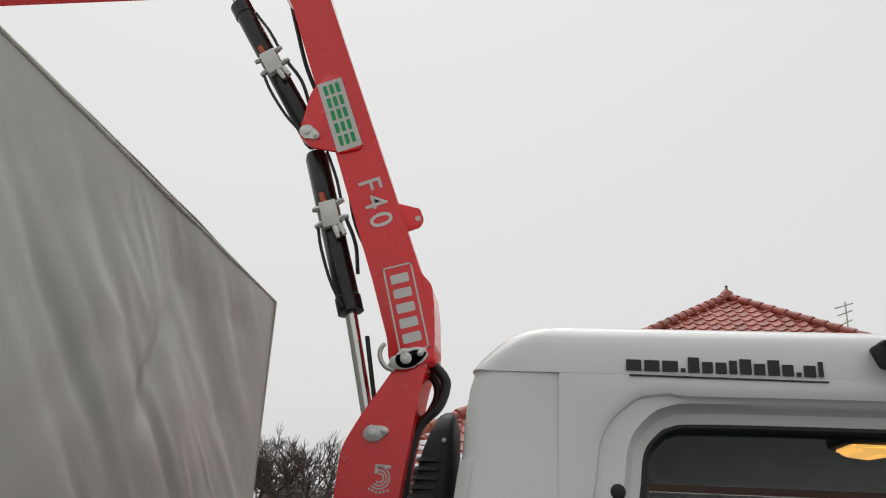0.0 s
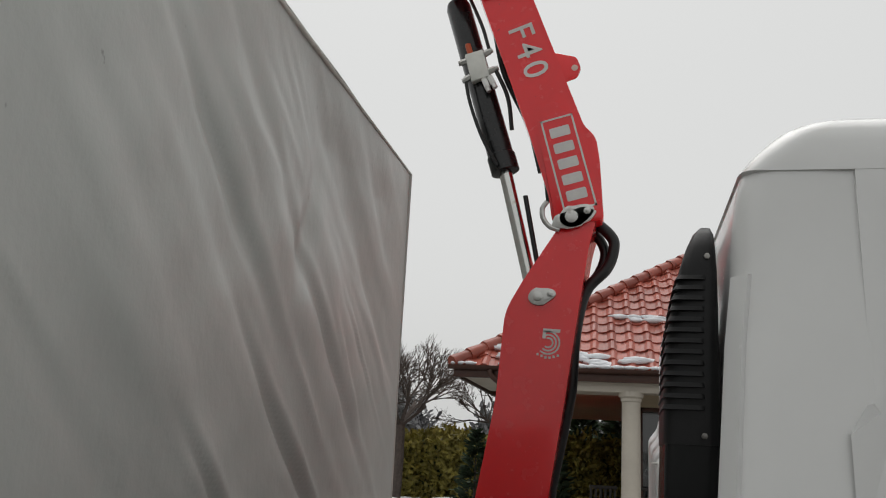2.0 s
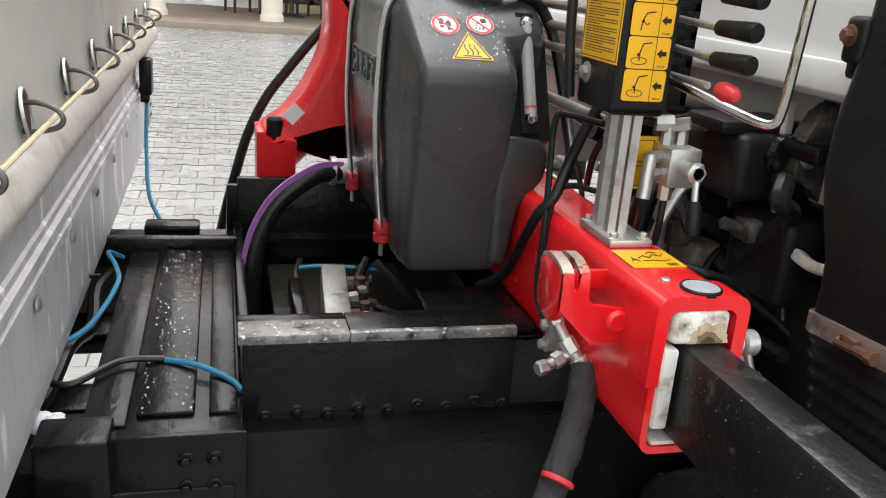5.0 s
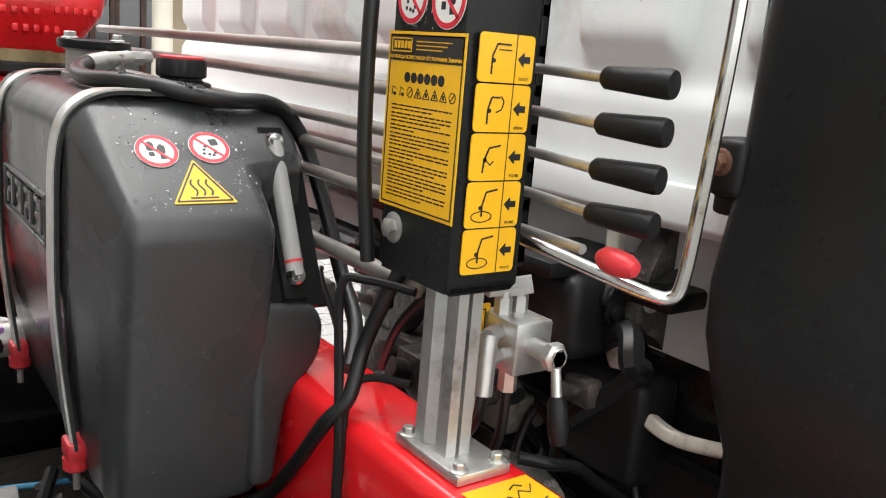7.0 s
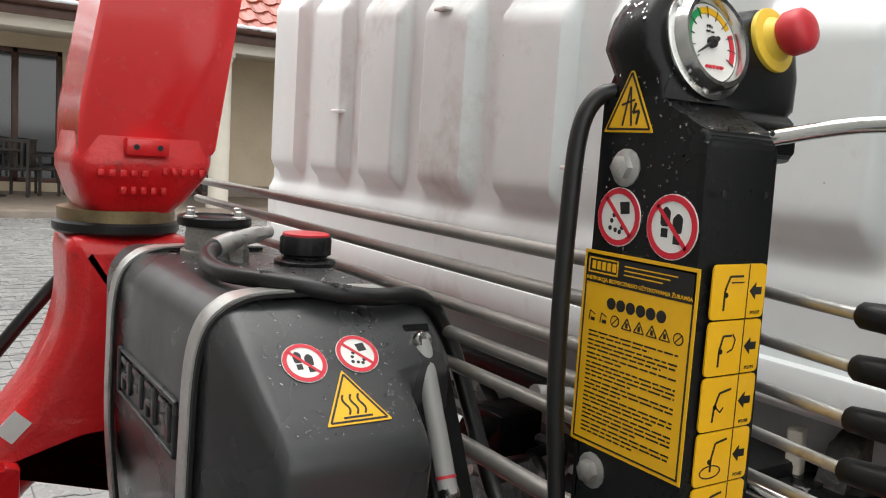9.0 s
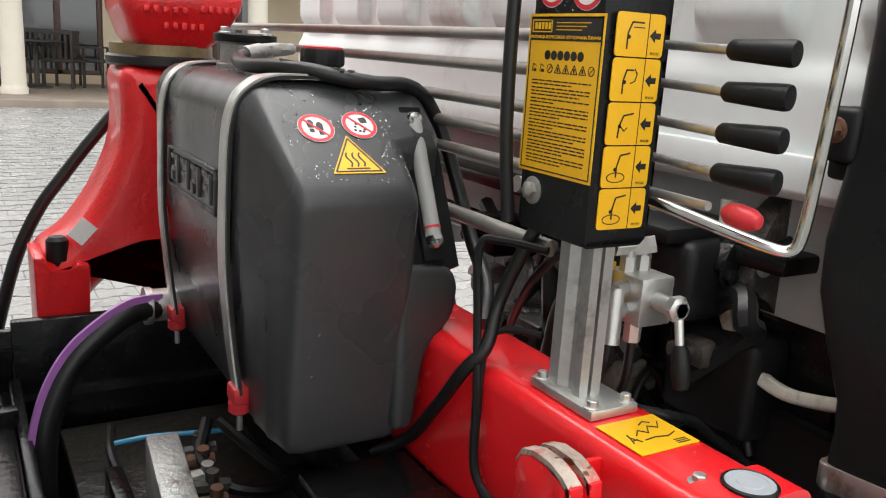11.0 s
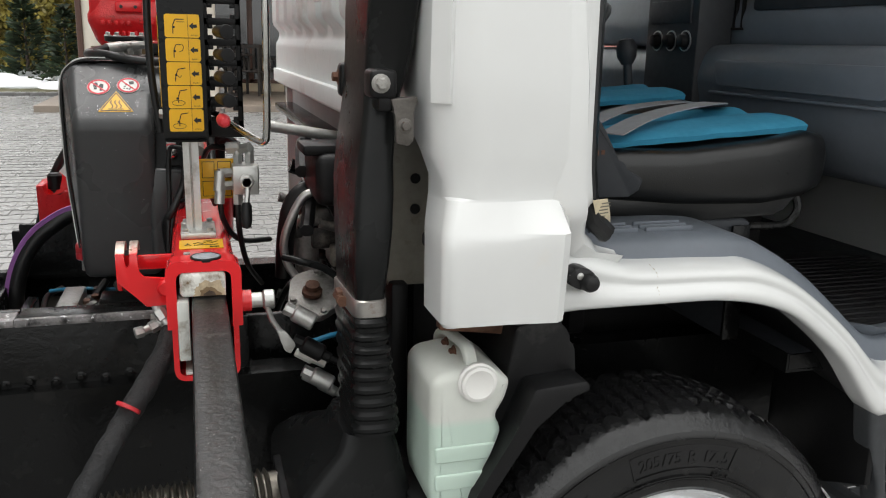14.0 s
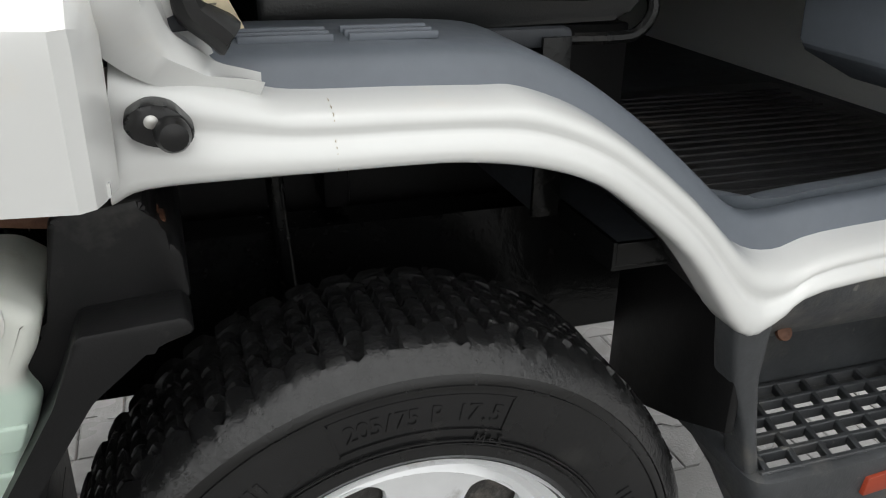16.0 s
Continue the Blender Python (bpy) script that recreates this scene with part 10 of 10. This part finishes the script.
# deck under the tiles
bm = bm_new()
cn = [V(EX0, EY0, EZ), V(EX0 + 2 * HALF, EY0, EZ), V(EX0 + 2 * HALF, EY0 + 2 * HALF, EZ), V(EX0, EY0 + 2 * HALF, EZ)]
cv = [bm.verts.new(c) for c in cn]
av = bm.verts.new(AP)
for i in range(4):
    bm.faces.new((cv[i], cv[(i + 1) % 4], av))
bm.faces.new(cv[::-1])
roof = part("roof", bm, ROOF, house, "red brown clay tile hip roof with scraps of snow", 0)
slope = (V(0, HALF, APZ - EZ)).normalized()
nrm = V(0, -(APZ - EZ), HALF).normalized()
SL = math.hypot(HALF, APZ - EZ)
TW, TH = 0.300, 0.345


def tile_verts(o):
    """One rolled clay tile: a flat pan rising to a roll, proud at its lower edge."""
    out = []
    for v, lift in ((0.0, 0.034), (1.16, 0.006)):
        for u, h in ((0.0, 0.0), (0.30, -0.012), (0.55, 0.004), (0.72, 0.040), (0.88, 0.040), (1.04, 0.004)):
            out.append(o + V(1, 0, 0) * (u * TW) + slope * (v * TH) + nrm * (h + lift))
    for u, h in ((0.0, 0.0), (0.30, -0.012), (0.55, 0.004), (0.72, 0.040), (0.88, 0.040), (1.04, 0.004)):
        out.append(o + V(1, 0, 0) * (u * TW) + nrm * (h + 0.010))
    return out


TF = [(k, k + 1, k + 7, k + 6) for k in range(5)] + [(12 + k, 13 + k, k + 1, k) for k in range(5)]
tv = tile_verts(V(0, 0, 0))
tme = bpy.data.meshes.new("roof_tile")
tme.from_pydata([tuple(a) for a in tv], [], TF)
tme.materials.append(ROOF)
allv, allf = [], []
count = 0
rng = random.Random(8)
nr = int(SL / TH)
for r in range(nr + 1):
    s = r * TH
    half = HALF * (1 - s / SL)
    nc = int(2 * half / TW)
    for c in range(nc + 1):
        x = AP.x - half + c * TW
        if x + TW > AP.x + half + 0.15:
            continue
        o = V(x, EY0, EZ) + slope * s + nrm * rng.uniform(0, 0.006)
        if r < 9 and x < 6.5 and count < 300:
            ob = new("roof_tile", tme)
            ob.location = o
            ob.parent = roof
            ob.matrix_parent_inverse = Matrix.Identity(4)
            count += 1
        else:
            b = len(allv)
            allv += [tuple(o + a) for a in tv]
            allf += [tuple(b + i for i in f) for f in TF]
me = bpy.data.meshes.new("roof_tile_field")
me.from_pydata(allv, [], allf)
me.materials.append(ROOF)
ob = new("roof_tile_field", me)
ob.parent = roof
ob.matrix_parent_inverse = Matrix.Identity(4)
tagged(ob, kind="stuff")
bm = bm_new()
for side in (-1, 1):
    c0 = V(AP.x + side * HALF, EY0, EZ)
    d = AP - c0
    L = d.length
    nR = int(L / 0.36)
    for k in range(nR):
        p = c0 + d * (k / nR)
        q = c0 + d * ((k + 1.12) / nR)
        cyl(bm, p + V(0, 0, 0.07), q + V(0, 0, 0.06), 0.125, 0.10, 8)
lathe(bm, AP + V(0, 0, 0.0), (0, 0, 1), [(0.2, 0.0), (0.16, 0.18), (0.05, 0.26), (0.03, 0.33), (0.05, 0.36), (0.001, 0.4)], 12)
tagged(part("ridge_tile", bm, ROOF, roof, "rounded hip tiles", 60), kind="stuff")
bm = bm_new()
for (x, s) in ((-0.6, 2.0), (-0.2, 1.95), (2.6, 3.9), (2.9, 4.0), (3.6, 4.2), (-2.4, 0.4), (-2.2, 0.9), (-1.9, 0.55), (-2.6, 0.7), (-1.5, 0.35), (-1.2, 0.5), (-0.9, 0.25), (-0.4, 0.35), (-2.0, 1.2), (2.0, 3.4), (4.2, 3.5), (0.9, 0.3)):
    for q in range(5):
        o = V(x + rng.uniform(-0.22, 0.22), EY0, EZ) + slope * (s + rng.uniform(-0.1, 0.1)) + nrm * 0.035
        bmesh.ops.create_icosphere(bm, subdivisions=1, radius=0.08 + 0.08 * rng.random(), matrix=Matrix.Translation(o) @ Matrix.Diagonal((1.6, 1.0, 0.42, 1)))
tagged(part("roof_snow", bm, SNOW, roof, "melting scraps of snow", 80), kind="stuff")
# television aerial
aer = thing("roof_aerial", (AP.x + 3.0, AP.y, 6.4), "thin grey television aerial on the tiled roof", "aerial")
bm = bm_new()
cyl(bm, (AP.x + 3.0, AP.y, 6.3), (AP.x + 3.0, AP.y, 8.6), 0.022, seg=8)
part("mast", bm, ZINC, aer)
for z, w in ((8.5, 0.42), (8.3, 0.34), (8.05, 0.28), (7.75, 0.34)):
    bm = bm_new()
    cyl(bm, (AP.x + 3.0 - w * 0.7, AP.y - 0.05, z - 0.10), (AP.x + 3.0 + w * 0.5, AP.y + 0.05, z + 0.08), 0.018, seg=6)
    part("element", bm, ZINC, aer)
# terrace furniture
def chair(x, y, rz):
    ch = thing("terrace_chair", (x, y, 0.40), "dark wicker terrace chair by the house wall", "chair", "chairs on the terrace")
    M = Matrix.Translation((x, y, 0.40)) @ pose(0, 0, 0, 0, 0, rz)
    bm = bm_new()
    box(bm, (-0.25, -0.25, 0.40), (0.25, 0.25, 0.45), 0.02)
    bmesh.ops.transform(bm, matrix=M, verts=bm.verts)
    part("seat", bm, WICKER, ch)
    for nm, lo, hi in [("slat", (-0.25 + 0.09 * k, 0.22, 0.42), (-0.21 + 0.09 * k, 0.25, 0.86)) for k in range(6)] + [("top_rail", (-0.26, 0.215, 0.82), (0.26, 0.255, 0.88)), ("armrest", (-0.26, -0.22, 0.62), (-0.23, 0.24, 0.65)), ("armrest", (0.24, -0.22, 0.62), (0.27, 0.24, 0.65))]:
        bm = bm_new()
        box(bm, lo, hi, 0.006)
        bmesh.ops.transform(bm, matrix=M, verts=bm.verts)
        part(nm, bm, WICKER, ch)
    for sx in (-0.24, 0.2):
        for sy in (-0.24, 0.2):
            bm = bm_new()
            box(bm, (sx, sy, 0.0), (sx + 0.04, sy + 0.04, 0.64 if sy < 0 else 0.42), 0.006)
            bmesh.ops.transform(bm, matrix=M, verts=bm.verts)
            part("leg", bm, WICKER, ch)


for x, y, rz in ((-0.9, 14.6, 20), (-0.25, 14.9, -30), (0.3, 14.4, 150), (0.75, 14.8, 70)):
    chair(x, y, rz)
tb = thing("terrace_table", (-0.1, 14.3, 0.40), "dark round terrace table between the chairs", "table")
bm = bm_new()
lathe(bm, (-0.1, 14.3, 1.09), (0, 0, 1), [(0.42, 0), (0.43, 0.01), (0.42, 0.03)], 28)
part("tabletop", bm, WICKER, tb)
bm = bm_new()
lathe(bm, (-0.1, 14.3, 0.40), (0, 0, 1), [(0.22, 0), (0.22, 0.02), (0.04, 0.05), (0.04, 0.70)], 16)
part("pedestal", bm, WICKER, tb)

# ================= hedge, trees, woods =================
def clumps(name, centre_fn, count, size, material, label, category, seed):
    """Many small leafy sprays scattered through a shape."""
    rng = random.Random(seed)
    vs, fs = [], []
    for k in range(count):
        c, up = centre_fn(rng)
        for q in range(5):
            d = Vector((rng.gauss(0, 1), rng.gauss(0, 1), rng.gauss(0, 0.7) + up)).normalized()
            s = d.cross(Vector((rng.gauss(0, 1), rng.gauss(0, 1), rng.gauss(0, 1)))).normalized() * size * rng.uniform(0.25, 0.5)
            L = size * rng.uniform(0.7, 1.5)
            o = c + Vector((rng.gauss(0, 1), rng.gauss(0, 1), rng.gauss(0, 1))) * size * 0.4
            b = len(vs)
            vs += [tuple(o - s * 0.5), tuple(o + s * 0.5), tuple(o + d * L * 0.6 + s * 0.7), tuple(o + d * L), tuple(o + d * L * 0.6 - s * 0.7)]
            fs += [(b, b + 1, b + 2, b + 3, b + 4)]
    me = bpy.data.meshes.new(name)
    me.from_pydata(vs, [], fs)
    me.materials.append(material)
    return tagged(new(name, me), label, category, kind="stuff")


def hedge_pt(rng):
    x = rng.uniform(-22, 2)
    z = rng.uniform(0.1, 2.25 + 0.12 * math.sin(x * 3.1) + 0.06 * math.sin(x * 11))
    y = 22.0 + rng.uniform(0, 0.7) * (1 if z < 2.0 else 2) + 0.12 * math.sin(x * 5)
    return Vector((x, y, z)), 0.7


bm = bm_new()
box(bm, (-22, 22.4, 0.05), (2, 23.6, 2.05), 0.2)
hb = solo("hedge_core", bm, CONIFER, "dark inner growth of the hedge", "hedge", kind="stuff")
clumps("hedge", hedge_pt, 14000, 0.15, HEDGE, "clipped yellow green thuja hedge", "hedge", 2)


def conifer(x, y, h, r, seed, material=CONIFER, name="conifer", lbl="small dark green conifer on the lawn"):
    t = thing(name, (x, y, 0.33), lbl, "tree", "conifers on the lawn")
    bm = bm_new()
    cyl(bm, (x, y, 0.3), (x, y, 0.3 + h * 0.85), 0.05 * h / 2, 0.01, 8)
    part("trunk", bm, BARK, t)
    rng = random.Random(seed)
    vs, fs = [], []
    for k in range(int(700 * h / 2)):
        v = rng.random() ** 1.4
        rad = r * (1 - v) * rng.uniform(0.35, 1.05) * (0.85 + 0.25 * math.sin(v * 40))
        a = rng.uniform(0, 2 * math.pi)
        o = Vector((x + rad * math.cos(a), y + rad * math.sin(a), 0.38 + v * h))
        d = Vector((math.cos(a), math.sin(a), rng.uniform(-0.1, 0.6))).normalized()
        s = d.cross(Vector((rng.gauss(0, 1), rng.gauss(0, 1), 1))).normalized() * 0.05 * h / 2
        L = 0.2 * h / 2 * rng.uniform(0.6, 1.3)
        b = len(vs)
        vs += [tuple(o - s), tuple(o + s), tuple(o + d * L + s * 0.4), tuple(o + d * L - s * 0.4)]
        fs.append((b, b + 1, b + 2, b + 3))
    me = bpy.data.meshes.new("crown")
    me.from_pydata(vs, [], fs)
    me.materials.append(material)
    ob = new("crown", me)
    ob.parent = t
    ob.matrix_parent_inverse = Matrix.Translation(t.location).inverted()


for i, (x, y, h, r) in enumerate(((-2.15, 18.5, 1.75, 0.62), (-3.3, 18.9, 1.6, 0.6), (-4.3, 20.3, 1.9, 0.7), (-2.3, 34.0, 4.0, 1.2), (-0.85, 33.0, 4.1, 1.3))):
    conifer(x, y, h, r, 20 + i)


def bare_tree(x, y, h, spread, seed, trunk_r=0.11, lbl="bare round crowned tree in winter"):
    t = thing("bare_tree", (x, y, 0.05), lbl, "tree", "bare trees round the drive")
    rng = random.Random(seed)
    bt = bm_new()
    tube(bt, [(x, y, 0.0), (x + 0.03, y, h * 0.25), (x, y + 0.02, h * 0.45)], trunk_r, 8, 3)
    part("trunk", bt, BARK, t)
    vs, fs = [], []

    def limb(p, q, r0, r1):
        d, u, w = basis(q - p)
        b = len(vs)
        for o, r in ((p, r0), (q, r1)):
            for k in range(3):
                a = 2 * math.pi * k / 3
                vs.append(tuple(o + u * (r * math.cos(a)) + w * (r * math.sin(a))))
        for k in range(3):
            fs.append((b + k, b + (k + 1) % 3, b + 3 + (k + 1) % 3, b + 3 + k))

    def grow(p, d, L, r, depth):
        q = p + d * L
        limb(p, q, r, r * 0.68)
        if depth == 0:
            return
        for k in range(3 if depth > 1 else 4):
            nd = (d + Vector((rng.gauss(0, 0.42), rng.gauss(0, 0.42), rng.gauss(0.08, 0.25)))).normalized()
            grow(p + d * L * rng.uniform(0.55, 1.0), nd, L * rng.uniform(0.62, 0.85), max(0.006, r * 0.6), depth - 1)

    top = Vector((x, y, h * 0.42))
    for k in range(8):
        a = 2 * math.pi * k / 8 + rng.uniform(-0.3, 0.3)
        d = Vector((math.cos(a) * spread, math.sin(a) * spread, rng.uniform(0.5, 1.1))).normalized()
        grow(top, d, h * 0.17, trunk_r * 0.5, 5)
    me = bpy.data.meshes.new("crown")
    me.from_pydata(vs, [], fs)
    me.materials.append(BARK)
    ob = new("crown", me)
    ob.parent = t
    ob.matrix_parent_inverse = Matrix.Translation(t.location).inverted()


bare_tree(-6.6, 21.3, 5.6, 0.8, 31, 0.13)
bare_tree(-9.5, 26.0, 6.5, 0.8, 33)
bare_tree(-5.0, 30.0, 6.0, 0.8, 35)
bare_tree(-12.5, 24.0, 6.2, 0.8, 36)


def woods_pt(rng):
    x = rng.uniform(-75, 35)
    top = 7.5 + 3.0 * math.sin(x * 0.13) + 2.0 * math.sin(x * 0.61 + 1)
    return Vector((x, rng.uniform(62, 72), rng.uniform(0, max(3, top)) * rng.random() ** 0.3)), 0.5


clumps("distant_woods", woods_pt, 26000, 0.5, WOODS, "winter woods far behind the garden, haze put into their grey", "woods", 6)
# snow heaps
bm = bm_new()
rng = random.Random(14)
for k in range(170):
    x = rng.choice((rng.uniform(-8.5, -4), rng.uniform(-4, -2.6), rng.uniform(-2.6, -0.6)))
    y = rng.uniform(17.2, 21.5)
    s = rng.uniform(0.12, 0.5)
    bmesh.ops.create_icosphere(bm, subdivisions=2, radius=s, matrix=Matrix.Translation((x, y, 0.33)) @ Matrix.Diagonal((1.7, 1.2, rng.uniform(0.25, 0.6), 1)))
for v in bm.verts:
    v.co += Vector((noise.noise(v.co * 3), noise.noise(v.co * 3 + Vector((9, 0, 0))), noise.noise(v.co * 4))) * 0.06
solo("snow_heap", bm, SNOW, "melting heaps of old snow on the lawn", "snow", kind="stuff", smooth=80)

# ================= paving =================
drive = thing("driveway", (0, 4, 0), "drive of grey interlocking concrete pavers, wet in places", "driveway", kind="structure")
# waisted interlocking block 0.20 x 0.165
ol = [(-0.099, -0.081), (-0.060, -0.081), (-0.035, -0.060), (0.035, -0.060), (0.060, -0.081), (0.099, -0.081), (0.099, 0.081), (0.060, 0.081), (0.035, 0.060), (-0.035, 0.060), (-0.060, 0.081), (-0.099, 0.081)]
pv = [(x, y, -0.012) for x, y in ol] + [(x, y, -0.003) for x, y in ol] + [(x * 0.955, y * 0.945, 0.0) for x, y in ol]
pf = [tuple(range(24, 36))]
for b in (0, 12):
    for k in range(12):
        pf.append((b + k, b + (k + 1) % 12, b + 12 + (k + 1) % 12, b + 12 + k))
pme = bpy.data.meshes.new("paver")
pme.from_pydata(pv, [], pf)
pme.materials.append(PAVER)
rng = random.Random(21)
near, far = [], []
PXS, PYS = 0.2, 0.1415
for j in range(-12, 110):
    for i in range(-62, 26):
        x, y = i * PXS + (0.1 if j % 2 else 0), j * PYS
        if y > 15.3 or (x > -2.9 and y > 11.85):
            continue
        d = (x - 0.8) ** 2 + (y - 0.1) ** 2
        (near if d < 2.05 else far).append((x, y, rise(y) + rng.uniform(-0.0015, 0.0015)))
near.sort(key=lambda p: (p[0] - 0.8) ** 2 + (p[1] - 0.1) ** 2)
far += near[300:]
for x, y, z in near[:300]:
    ob = new("paver", pme)
    ob.location = (x, y, z)
    ob.parent = drive
    ob.matrix_parent_inverse = Matrix.Translation(drive.location).inverted()
top = np.array(pv)
base = np.array(far)
V3 = (base[:, None, :] + top[None, :, :]).reshape(-1, 3)
off = (np.arange(len(far)) * len(pv))
me = bpy.data.meshes.new("paver_field")
faces = [tuple(int(o) + i for i in f) for o in off for f in pf]
me.from_pydata(V3.tolist(), [], faces)
me.materials.append(PAVER)
ob = new("paver_field", me)
ob.parent = drive
ob.matrix_parent_inverse = Matrix.Translation(drive.location).inverted()
tagged(ob, kind="stuff")
